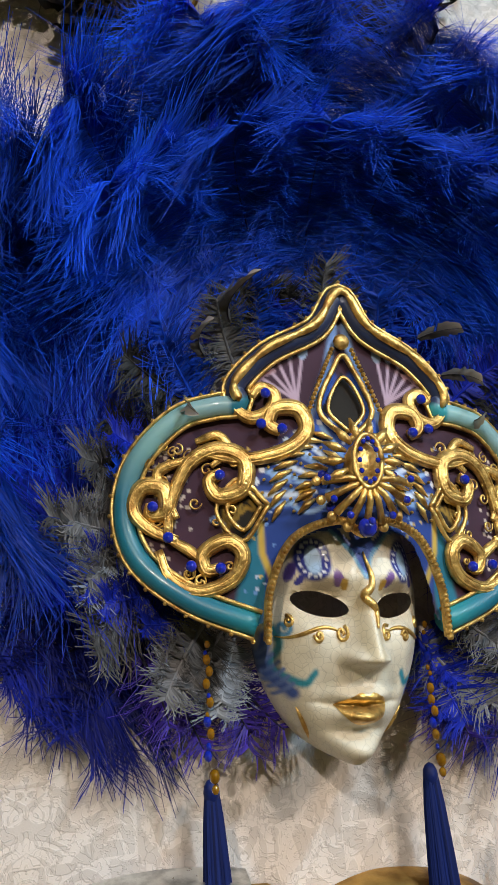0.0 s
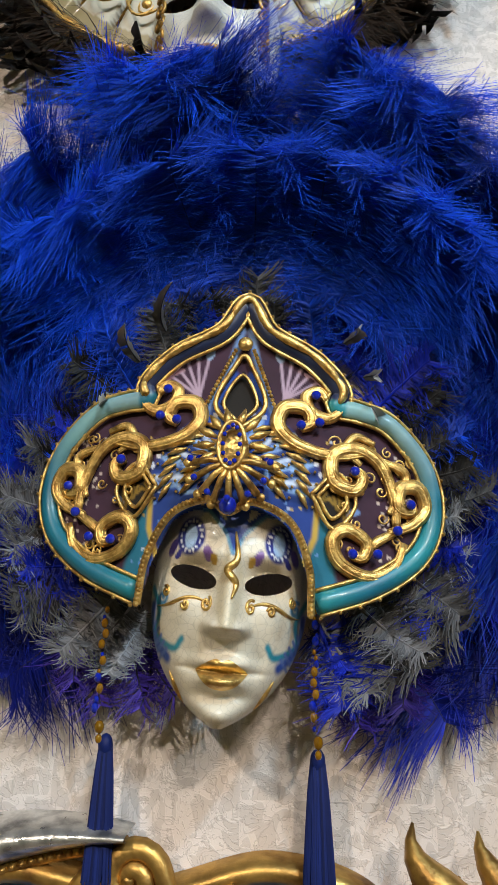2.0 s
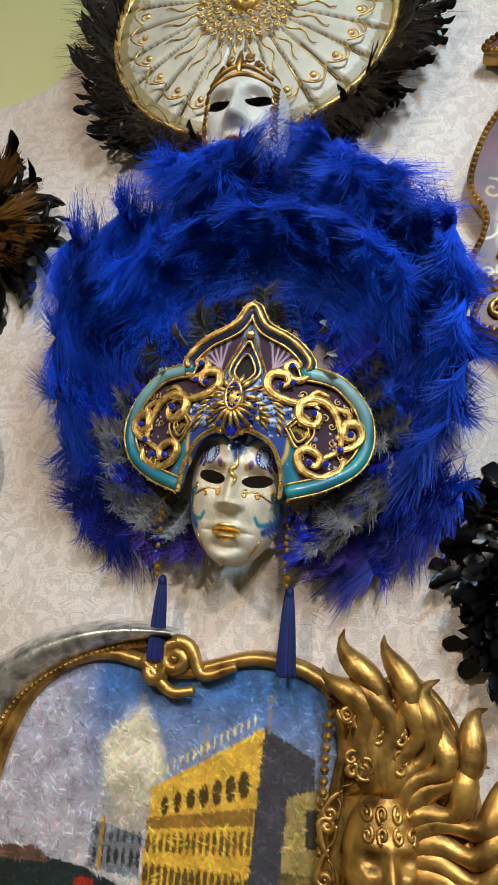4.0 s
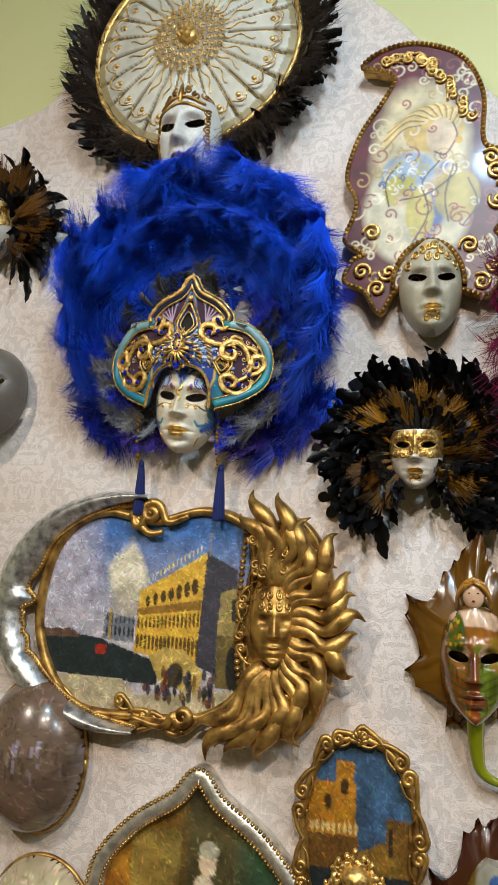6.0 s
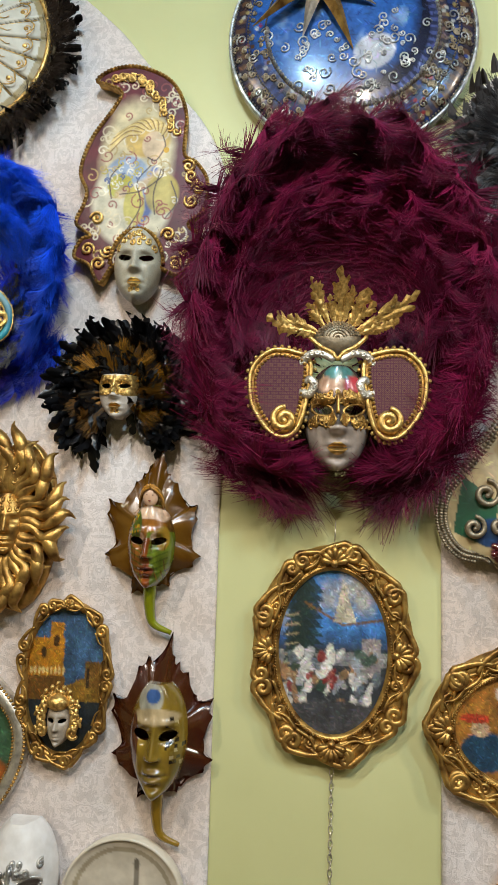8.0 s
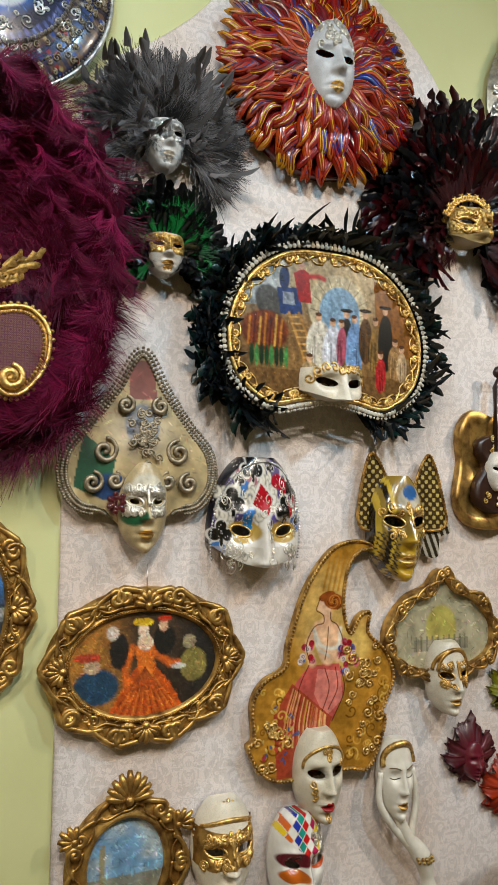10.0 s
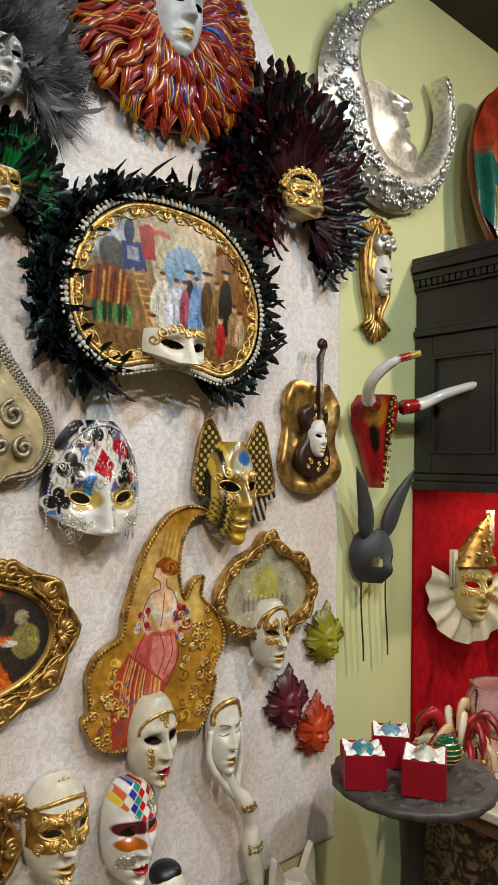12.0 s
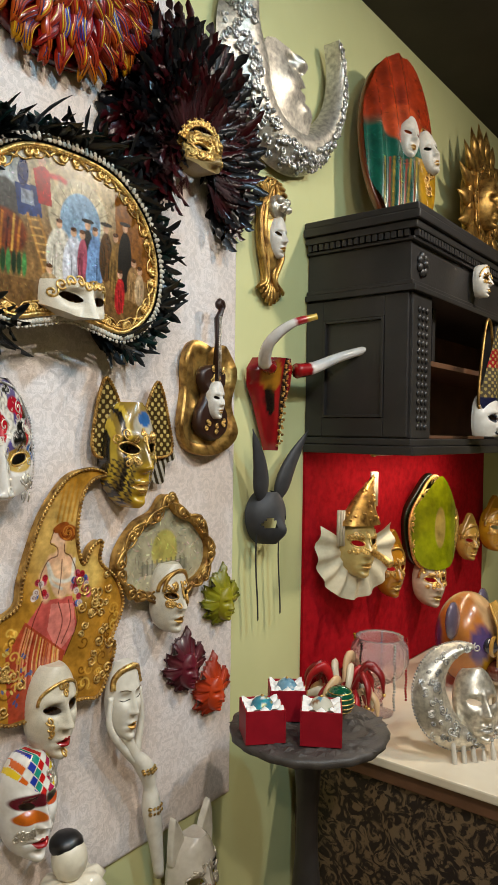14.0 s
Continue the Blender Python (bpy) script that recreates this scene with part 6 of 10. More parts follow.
def small_oval():
    th = thing("framed_relief", "small gilded frame with a palace view and a crowned face", "wall relief", 0.318, 1.235)
    line = closed([(0, 0.150), (0.06, 0.128), (0.098, 0.06), (0.10, -0.02), (0.088, -0.09), (0.045, -0.145), (0, -0.16), (-0.045, -0.145), (-0.088, -0.09), (-0.10, -0.02), (-0.098, 0.06), (-0.06, 0.128)], 120)

    def paint(x, z):
        p = Picture(x, z, rgb("33506e"))
        p.mottle(40, 0.3, 1)
        p.box(-0.10, 0.0, -0.005, 0.08, rgb("a06a14"))
        p.box(-0.045, 0.05, -0.01, 0.115, rgb("a8701a"))
        p.oval(-0.028, 0.075, 0.008, 0.014, rgb("3a2408"))
        p.oval(-0.06, 0.05, 0.007, 0.012, rgb("3a2408"))
        for k in range(9):
            p.oval(-0.09 + 0.0105 * k, 0.012, 0.0035, 0.008, rgb("d0b070"))
        p.box(-0.10, -0.05, 0.0, 0.0, rgb("5c3c10"))
        p.poly([(0.0, -0.02), (0.05, 0.0), (0.1, -0.02), (0.1, -0.06), (0.0, -0.06)], rgb("7a5a1c"))
        p.box(0.05, -0.02, 0.10, 0.035, rgb("6a4a18"))
        p.box(0.055, -0.02, 0.063, 0.02, rgb("2a1c0c"))
        p.box(-0.1, -0.17, 0.1, -0.05, rgb("1c2428"))
        return p.mottle(110, 0.25, 3)
    part("painting", canvas(line, 0.012, paint, 0.0024, None, 4500, 0.006), CANVAS, th, "oil painting of a palace by the lagoon")
    m = Shape()
    ring(m, line, ((-0.006, 0.010), (-0.002, 0.022), (0.006, 0.026), (0.012, 0.016), (0.012, 0.0)))
    part("moulding", m, OLDGOLD, th)
    g = Shape()
    acanthus(g, offset(line, 0.006), 17, 0.020, 0.022, 0.0055, 5)
    shell(g, 0, 0.148, 0.022, math.pi / 2, 0.02, 0.005)
    part("leaf_carving", g, OLDGOLD, th)
    fo, fm = face_parts(th, 0.064, 0.095, 0.025, tone(rgb("a89c8c")), PAINT, z=-0.088, cols=30, rows=40)
    c = Shape()
    for k in range(15):
        a = radians(-30 + 240 * k / 14)
        scroll(c, 0.045 * math.cos(a), -0.080 + 0.052 * math.sin(a), 0.014, 0.040, 0.006, 1.2, a, 1 if k % 2 else -1)
    c.ball((0, 0.045, -0.045), 0.030, 7, 0.7, (0.5, 0.5, 0.5), 0.6)
    for k in range(5):
        c.ball((-0.03 + 0.015 * k, 0.05, -0.022 + 0.008 * (2 - abs(k - 2))), 0.006, 4)
    part("crown_carving", c, GOLD, th, "gilded curls and crown")
    for o in th.children:
        o.matrix_basis = Matrix.Diagonal((0.86, 1.0, 1.0, 1.0)) @ o.matrix_basis


def onion_picture():
    th = thing("picture_mask", "onion-shaped picture of a seated lady in green above a mask", "carnival mask", 0.045, 1.095)
    half = [(0, 0.205), (0.04, 0.165), (0.115, 0.115), (0.175, 0.045), (0.182, -0.03), (0.15, -0.105), (0.095, -0.165), (0.05, -0.215)]
    line = closed(half + [(-a, b) for a, b in reversed(half[1:])], 140)

    def paint(x, z):
        p = Picture(x, z, rgb("4a4226"))
        p.lay(np.clip((-0.01 - x) / 0.06, 0, 1), rgb("9a6a20"))
        p.box(-0.12, -0.05, -0.03, 0.11, rgb("8c7a3c"), 0.7)
        p.lay(np.clip((x - 0.06) / 0.05, 0, 1), rgb("3c5c40"))
        p.mottle(35, 0.3, 2)
        p.poly([(-0.16, -0.14), (-0.07, -0.05), (0.0, 0.02), (0.05, -0.03), (0.10, -0.16), (0.06, -0.24), (-0.1, -0.24)], rgb("1c6a50"))
        p.oval(0.02, -0.01, 0.035, 0.045, rgb("2a7c60"))
        p.oval(0.015, 0.03, 0.018, 0.018, rgb("dcc8ac"))
        p.oval(0.02, 0.068, 0.016, 0.022, rgb("d8bc9c"))
        p.oval(0.022, 0.088, 0.018, 0.014, rgb("b0a890"))
        p.oval(-0.045, -0.05, 0.025, 0.012, rgb("c8c0b0"), 1, 0.3)
        p.poly([(-0.02, -0.08), (0.03, -0.065), (0.04, -0.10), (-0.01, -0.115)], rgb("d4ccbc"))
        p.line([(0.04, 0.0), (0.02, -0.05), (0.0, -0.075)], 0.009, rgb("d0b898"))
        p.oval(0.085, -0.02, 0.022, 0.03, rgb("9c4020"), 0.8)
        p.oval(0.12, -0.085, 0.05, 0.05, rgb("a85a24"), 0.9)
        p.oval(-0.15, -0.06, 0.05, 0.09, rgb("9c5a18"), 0.7)
        r = random.Random(8)
        for k in range(40):
            a, b = r.uniform(-0.13, 0.09), r.uniform(-0.2, -0.04)
            p.line([(a, b), (a + r.uniform(-0.02, 0.02), b - 0.03)], 0.0025, rgb(r.choice(["2f8a6c", "124a38", "3fa080"])), 0.6)
        return p.mottle(90, 0.22, 5)
    part("painting", canvas(line, 0.014, paint, 0.0028, None, 4500, 0.006), CANVAS, th, "portrait of a lady in a green gown")
    m = Shape()
    ring(m, line, ((-0.016, 0.012), (-0.014, 0.024), (0.0, 0.030), (0.012, 0.026), (0.016, 0.014), (0.016, 0.0)))
    part("frame", m, DULLSILVER, th, "worn silver-gilt frame")
    b = Shape()
    beads(b, offset(line, 0.013), 0.026, 0.004)
    beads(b, offset(line, -0.013), 0.026, 0.0032)
    part("beading", b, OLDGOLD, th)
    fo, fm = face_parts(th, 0.11, 0.17, 0.02, tone(rgb("b09c84")), PAINT, OLDGOLD, "gilded lips", 0.0, -0.235, cols=34, rows=46)
    g = Shape()
    domino(g, 0.11, 0.17, 0.02, 0.0026, 10, 3)
    part("filigree_band", g, OLDGOLD, th, m=fm)


moon_sun_picture()
paisley_mask()
feather_mask(0.41, 1.862, "small ivory and gold mask in black and ochre feathers", 0.092, 0.125, 0.168, [BLACK], 480, 11, tone(rgb("c9c0b4")), GOLD, inner=rgb("b07812") * 1.3, L=0.085, W=0.0115, gap=150, lip=OLDGOLD, squash=0.95)
feather_mask(-0.485, 2.37, "mask edged with glossy black feathers and ochre down", 0.10, 0.15, 0.16, [BLACK], 120, 12, tone(rgb("c9c0b4")), GOLD, inner=rgb("8a5810"), L=0.10, W=0.012, gap=150)


def autumn(u, v):
    p = Picture(u, v, rgb("7a4a1c"))
    p.lay(np.clip((u + 0.05) / 0.1, 0, 1), rgb("5c6a1c"))
    p.poly([(-1, 1), (1, 1), (1, 0.35), (-1, 0.35)], rgb("5a3a10"))
    p.oval(0.0, 0.72, 0.75, 0.22, rgb("cfae92"))
    p.oval(0.0, 0.50, 0.7, 0.16, rgb("8a5410"))
    p.poly([(-0.1, 0.2), (0.1, 0.2), (0.16, -1), (-0.16, -1)], rgb("7a3c0c"))
    for sg in (-1, 1):
        p.oval(sg * 0.45, 0.2, 0.32, 0.16, rgb("c4a084"), 0.8)
        for k in range(7):
            p.line([(sg * 0.12, 0.1 - 0.14 * k), (sg * 0.8, 0.3 - 0.14 * k)], 0.018, rgb("3c4a12"), 0.7)
    p.oval(-0.5, 0.5, 0.25, 0.4, rgb("4a5a18"))
    p.oval(0, -0.6, 0.3, 0.14, rgb("6a3010"))
    p.oval(0.6, 0.2, 0.25, 0.3, rgb("8a6a20"))
    r = random.Random(3)
    for k in range(22):
        p.oval(r.uniform(-0.8, -0.35), r.uniform(0.3, 0.8), 0.05, 0.04, rgb(r.choice(["b8901c", "3a4a14", "8a5a14", "c8a428"])))
        a, b = r.uniform(-0.8, 0.8), r.uniform(-0.9, 0.3)
        p.line([(a, b), (a + r.uniform(-0.15, 0.15), b - 0.25)], 0.02, rgb(r.choice(["4a2408", "6a7a20", "9a6a1c", "3a1c08"])), 0.7)
    return p.mottle(9, 0.3, 2).c


def klimt(u, v):
    p = Picture(u, v, rgb("7c6420"))
    p.oval(-0.2, 0.75, 0.45, 0.28, rgb("9c9a8c"))
    p.oval(-0.1, 0.8, 0.25, 0.13, rgb("3a5a90"))
    p.oval(0, 0.45, 0.8, 0.14, rgb("a89470"))
    r = random.Random(7)
    for k in range(26):
        a, b = r.uniform(0.35, 0.9), r.uniform(-0.5, 0.4)
        p.box(a, b, a + 0.10, b + 0.07, rgb(r.choice(["1c1608", "b8a878", "4a3810", "8a7430"])))
    p.oval(-0.75, 0.0, 0.2, 0.5, rgb("4a2410"))
    return p.mottle(7, 0.25, 2).c


autumn_leaf = leaf_mask(0.498, 1.553, "lacquered autumn leaf mask in brown and green with a painted lady", 0.108, 0.142, (rgb("5a3808"), rgb("7a5414")), 0.105, 0.175, autumn, LACQ, 3, rgb("7c8410"), fz=-0.030)
lady = Shape()
skin, hair = rgb("cfa98c"), rgb("a8742a")
lady.ball((0, 0.062, 0.075), 0.017, 8, 0.6, skin, 1.35)
lady.tube([(0, 0.052, 0.062), (0, 0.052, 0.045)], [0.008, 0.010], 8, skin)
lady.ball((0, 0.045, 0.036), 0.038, 8, 0.5, skin, 0.5)
for k in range(22):
    a = -1.7 + 3.4 * k / 21
    q = curve([(0, 0.070, 0.094), (0.013 * math.sin(a), 0.072, 0.088 + 0.012 * math.cos(a)), (0.024 * math.sin(a), 0.058, 0.072 + 0.022 * math.cos(a)), (0.026 * math.sin(a), 0.05, 0.055 + 0.03 * math.cos(a))], 10)
    lady.tube(q, [0.0028] * len(q), 5, hair * (0.6 + 0.5 * (k % 3)))
for sg in (-1, 1):
    lady.ball((sg * 0.0065, 0.0715, 0.078), 0.0018, 4, 0.5, rgb("20242c"), 0.6)
lady.ball((0, 0.0725, 0.066), 0.0028, 4, 0.5, rgb("902820"), 0.5)
part("lady_relief", lady, LACQ, autumn_leaf, "modelled lady's bust in glazed paint")
leaf_mask(0.535, 1.135, "dark lacquered leaf mask with a gilded patchwork face", 0.112, 0.146, (rgb("3c1608"), rgb("54300f")), 0.122, 0.225, klimt, LACQ, 5, rgb("8a6c1c"), fz=-0.005)
small_oval()
onion_picture()


def plain_mask(x, z, label, w, h, col, mat, ry=0.0, eyes=True, relief=None):
    th = thing("mask", label, "carnival mask", x, z, ry=ry)
    fo, fm = face_parts(th, w, h, 0.03, tone(col), mat, eyes=eyes, cols=40, rows=50)
    if relief is not None:
        g = Shape()
        domino(g, w, h, 0.03, 0.0035, 10, 4)
        part("relief_filigree", g, relief, th, m=fm)
    return th


plain_mask(0.262, 0.83, "smooth white mask with a silver filigree band", 0.15, 0.25, rgb("e4e2e0"), SATIN, relief=SILVER)
def dome_mask(x, z, label, rx, rz, base, specks, seed):
    """A smooth rounded shell, its paint worn and printed."""
    th = thing("dome_mask", label, "carnival mask", x, z)
    line = ellipse(rx, rz, 80)

    def paint(px, pz):
        p = Picture(px, pz, rgb(base))
        r = random.Random(seed)
        for k in range(90):
            p.box(*(lambda a, c: (a, c, a + r.uniform(0.002, 0.008), c + r.uniform(0.004, 0.03)))(r.uniform(-rx, rx), r.uniform(-0.3 * rz, 0.15 * rz)), rgb(r.choice(specks)), 0.6)
        return p.mottle(30, 0.25, seed)
    part("shell", canvas(line, 0.012, paint, 0.003, lambda px, pz: 0.085 * np.sqrt(np.clip(1 - (px / rx) ** 2 - (pz / rz) ** 2, 0, 1)), 900), LACQ, th)
    e = Shape()
    e.tube(lift(line, 0.012, True), 0.005, 6)
    part("rim", e, OLDGOLD, th)


dome_mask(-0.285, 1.30, "round bronze-brown shell mask with a worn shimmer", 0.105, 0.135, "6a5648", ["8a7a70", "9a8ca0", "4a3c30"], 3)
dome_mask(-0.245, 1.005, "cream shell mask printed with a faded city view", 0.108, 0.125, "b8a888", ["7a7264", "a09880", "5c5648"], 5)
plain_mask(-0.45, 1.99, "dull silver round mask with a beaded rim", 0.15, 0.18, rgb("6a645c"), SATIN)


def print_dish():
    th = thing("wall_plate", "round cream wall plate printed with a city view", "plate", 0.475, 0.80)

    def paint(x, z):
        p = Picture(x, z, rgb("cfc6b4"))
        r = np.hypot(x, z)
        p.lay((np.abs(r - 0.105) < 0.005) * 1.0, rgb("a89c84"))
        p.box(-0.06, -0.02, 0.06, 0.005, rgb("8c8474"), 0.7)
        p.box(0.02, 0.0, 0.03, 0.07, rgb("6a6458"), 0.8)
        p.oval(0.025, 0.075, 0.007, 0.012, rgb("6a6458"))
        return p.mottle(60, 0.1, 1)
    part("plate", canvas(ellipse(0.125, 0.125, 80), 0.02, paint, 0.0035, lambda x, z: 0.02 * np.clip(np.hypot(x, z) / 0.125, 0, 1) ** 3), SATIN, th)
    r = Shape()
    ring(r, ellipse(0.125, 0.125, 80), ((-0.004, 0.034), (0, 0.043), (0.005, 0.04), (0.0, 0.004)), rgb("cfc6b4"))
    part("rim", r, SATIN, th)


print_dish()


# ---------------------------------------------------------------- between the panels
def moon_star_disc():
    th = thing("relief_mask", "round blue and silver relief of moon and golden star", "wall relief", 0.91, 2.72)
    R = 0.285

    def paint(x, z):
        p = Picture(x, z, rgb("1c2138"))
        r, a = np.hypot(x, z), np.arctan2(z, x)
        p.mottle(40, 0.4, 1)
        for q, c in ((0.262, "5c4434"), (0.235, "2c3c6c"), (0.205, "6c5a50"), (0.188, "4a5488")):
            p.lay(np.clip((0.014 - np.abs(r - q)) / 0.004, 0, 1) * (0.6 + 0.4 * np.sign(np.sin(a * 70 + q * 90))), rgb(c))
        p.oval(-0.045, 0.03, 0.19, 0.185, rgb("2c5aa0"))
        p.lay(np.clip(wob(x, z, 30, 4) * 2 - 0.3, 0, 1) * (np.hypot(x + 0.045, z - 0.03) < 0.17), rgb("7c9cc8"))
        p.oval(0.05, -0.07, 0.05, 0.04, rgb("b8bcc8"), 1, 0.6)
        rr = random.Random(3)
        for k in range(160):
            a2, q = rr.uniform(0, 6.28), rr.uniform(0.20, 0.28)
            p.oval(q * math.cos(a2), q * math.sin(a2), 0.005, 0.005, rgb(rr.choice(["8c2020", "20408c", "9c8c5c", "a8a8a4", "4c3420"])))
        return p.mottle(110, 0.25, 6)
    dome = lambda x, z: 0.05 * np.sqrt(np.clip(1 - (np.hypot(x, z) / R) ** 2, 0, 1))
    part("disc", canvas(ellipse(R, R, 100), 0.03, paint, 0.003, dome, 2600, 0.010), LACQ, th)
    s = Shape()
    ring(s, ellipse(R, R, 100), ((-0.004, 0.036), (0.002, 0.042), (0.006, 0.034), (0.0, 0.0)))
    rng = random.Random(2)
    for k in range(95):
        a, q = rng.uniform(math.pi, 2.1 * math.pi), rng.uniform(0.05, 0.27)
        x, z = q * math.cos(a), q * math.sin(a)
        sp = spiral(x, z, rng.uniform(0.006, 0.016), 1.3, rng.uniform(0, 6), rng.choice([-1, 1]), 14)
        s.tube(np.c_[sp[:, 0], 0.032 + dome(sp[:, 0], sp[:, 1]), sp[:, 1]], 0.0020, 4)
    for k in range(70):
        a = math.pi + math.pi * k / 70 * 1.1
        s.ball((0.196 * math.cos(a), 0.07, 0.196 * math.sin(a)), 0.0045, 3)
    part("silver_filigree", s, SILVER, th, "raised silver curls")
    t = Shape()
    for k in range(230):
        a, q = rng.uniform(0, 2 * math.pi), rng.choice([0.212, 0.232, 0.252, 0.270]) + rng.uniform(-0.005, 0.005)
        x, z = q * math.cos(a), q * math.sin(a)
        sp = spiral(x, z, rng.uniform(0.005, 0.010), 1.3, rng.uniform(0, 6), rng.choice([-1, 1]), 10)
        t.tube(np.c_[sp[:, 0], 0.032 + dome(sp[:, 0], sp[:, 1]), sp[:, 1]], 0.0021, 4)
    for q in (0.200, 0.242, 0.280):
        o = ellipse(q, q, 200)
        for x, z in o:
            t.ball((x, 0.032 + float(dome(x, z)), z), 0.0026, 3)
    part("ring_filigree", t, TARNISH, th, "dark encrusted outer ring")
    for k in range(9):
        a = 2 * math.pi * k / 9 + 0.25
        q = Shape()
        cx, cz = -0.075, 0.10
        L = 0.185 if k % 2 else 0.14
        q.tube([(cx, 0.10, cz), (cx + 0.5 * L * math.cos(a), 0.104, cz + 0.5 * L * math.sin(a)), (cx + L * math.cos(a), 0.085, cz + L * math.sin(a))], [0.024, 0.014, 0.001], 4)
        part("star_ray", q, OLDGOLD if k % 2 else DULLSILVER, th, flat=True)


moon_star_disc()


def burgundy_mask():
    th = thing("feathered_mask", "gilded mask in a huge halo of burgundy ostrich plumes", "carnival mask", 0.888, 1.86)
    rng = np.random.RandomState(21)
    red = rgb("6e0a36")

    def lay(x, z, d, ang, length, width, bend, barbs, tilt, f=1.0, **kw):
        part("plume", plume(rng, length, width, bend, barbs, red * f, shaft=(0.05, 0.0, 0.02), thick=0.0010, **kw), FEATHER, th, m=feather_at(x, z, d, ang, tilt))
    up = lambda a: max(0.0, math.cos(radians(a))) ** 1.4
    for k in range(15):
        a = -112 + 224 * k / 14
        lay(0.03 * math.sin(radians(a)), 0.05 + 0.05 * math.cos(radians(a)), 0.004, a, 0.20 + 0.14 * up(a), 0.10, rng.uniform(-0.3, 0.3), 360, 2, rng.uniform(0.7, 1.1), droop=0.1, over=0.15, curl=0.05)
    for k in range(22):
        a = -152 + 304 * k / 21
        lay(0.14 * math.sin(radians(a)), 0.05 + 0.16 * math.cos(radians(a)), 0.008, a, 0.17 + 0.25 * up(a), 0.095, rng.uniform(-0.3, 0.3), 400, 2, rng.uniform(0.45, 0.9), droop=0.2, over=0.8)
    for k in range(22):
        a = -148 + 296 * k / 21
        lay(0.20 * math.sin(radians(a)), 0.06 + (0.17 + 0.08 * up(a)) * math.cos(radians(a)), 0.02, a + rng.uniform(-9, 9), 0.16 + 0.22 * up(a), 0.085, (1 if a > 0 else -1) * rng.uniform(0.0, 0.8), 560, 3, rng.uniform(0.6, 1.2), droop=0.6, over=1.9)
    for k in range(15):
        a = -120 + 240 * k / 14
        lay(0.22 * math.sin(radians(a)), 0.09 + (0.18 + 0.14 * up(a)) * math.cos(radians(a)), 0.03, a + rng.uniform(-12, 12), 0.14 + 0.17 * up(a), 0.08, (1 if a > 0 else -1) * rng.uniform(0.2, 1.0), 560, 5, rng.uniform(0.6, 1.25), droop=0.7, over=1.9, ease=1.4)
    for a in (-74, -56, -40, -26, -12, 2, 16, 30, 44, 60, 78):
        lay(0.09 * math.sin(radians(a)), 0.12 + 0.07 * math.cos(radians(a)), 0.040, a, 0.17 + 0.08 * up(a), 0.075, (1 if a > 0 else -1) * rng.uniform(-0.2, 0.5), 560, 4, rng.uniform(0.6, 1.15), droop=0.5, over=1.3, ease=1.8)
    # top-centre heads, light on them put in as a brighter red
    for a in (-34, -14, 6, 26):
        lay(0.16 * math.sin(radians(a)), 0.20 + 0.12 * math.cos(radians(a)), 0.050, a, 0.19, 0.085, rng.uniform(-0.4, 0.4), 640, 3, rng.uniform(1.0, 1.4), droop=0.6, over=1.7, ease=1.5)
    w, h, d0 = 0.140, 0.215, 0.050

    def paint(u, v):
        p = Picture(u, v, rgb("a89a90"))
        p.lay((v > -0.18) * 1.0, rgb("4a4038"))
        p.oval(-0.1, 0.62, 0.5, 0.2, rgb("b08a70"))
        p.oval(0.4, 0.6, 0.25, 0.2, rgb("9c3038"))
        p.oval(0.0, 0.85, 0.4, 0.14, rgb("4a7a74"))
        return p.mottle(9, 0.3, 3).c
    fo, fm = face_parts(th, w, h, d0, paint, LACQ, OLDGOLD, "gilded lips", 0.003, -0.060, (3, 0, 0))
    g = Shape()
    domino(g, w, h, d0, 0.0030, 22, 4)
    domino(g, w, h, d0, 0.0022, 18, 9)
    part("filigree_band", g, OLDGOLD, th, "dark filigree half-mask", m=fm)
    cap = Shape()
    cap.ball((0, 0.070, 0.100), 0.049, 14, 0.7, (0.5, 0.5, 0.5), 0.85)
    for k in range(9):
        for a in np.linspace(0.25, math.pi - 0.25, 15):
            b = radians(14 + 9 * k)
            cap.ball((0.049 * math.cos(a) * math.cos(b) + 0.0015 * (k % 2), 0.070 + 0.7 * 0.049 * math.sin(b), 0.100 + 0.85 * 0.049 * math.sin(a) * math.cos(b)), 0.0024, 3)
    part("dome_cap", cap, TARNISH, th, "brass mesh dome")
    e = Shape()
    e.tube(lift(curve([(-0.058, 0.098), (-0.036, 0.078), (-0.012, 0.066), (0, 0.052), (0.012, 0.066), (0.036, 0.078), (0.058, 0.098)], 30), 0.112), 0.0045, 6)
    part("brow_chevron", e, GOLD, th, "gilded chevron under the dome")
    e = Shape()
    for sg in (-1, 1):
        # thick silver scrolls framing the forehead
        q = curve([(sg * 0.006, 0.050), (sg * 0.036, 0.066), (sg * 0.062, 0.060), (sg * 0.080, 0.030), (sg * 0.076, -0.006), (sg * 0.056, -0.018), (sg * 0.046, 0.002), (sg * 0.056, 0.014), (sg * 0.064, 0.006)], 40)
        d = 0.110 - 4.2 * q[:, 0] ** 2
        e.tube(np.c_[q[:, 0], d, q[:, 1]], 0.0095 * (0.45 + 0.6 * np.sin(np.linspace(0.5, 2.9, len(q)))), 8, (0.5, 0.5, 0.5), 0.7)
        for k in range(14):
            i = 4 + 2 * k
            if i < len(q):
                scroll(e, q[i, 0], q[i, 1], 0.006, d[i] + 0.004, 0.0024, 1.2, k, sg)
        for x, z, r in ((0.084, 0.062, 0.013), (0.078, -0.036, 0.012), (0.066, -0.060, 0.011)):
            scroll(e, sg * x, z, r, 0.076, 0.0045, 1.4, 1.5, -sg)
    part("brow_band", e, DULLSILVER, th, "silver scrolls framing the forehead")
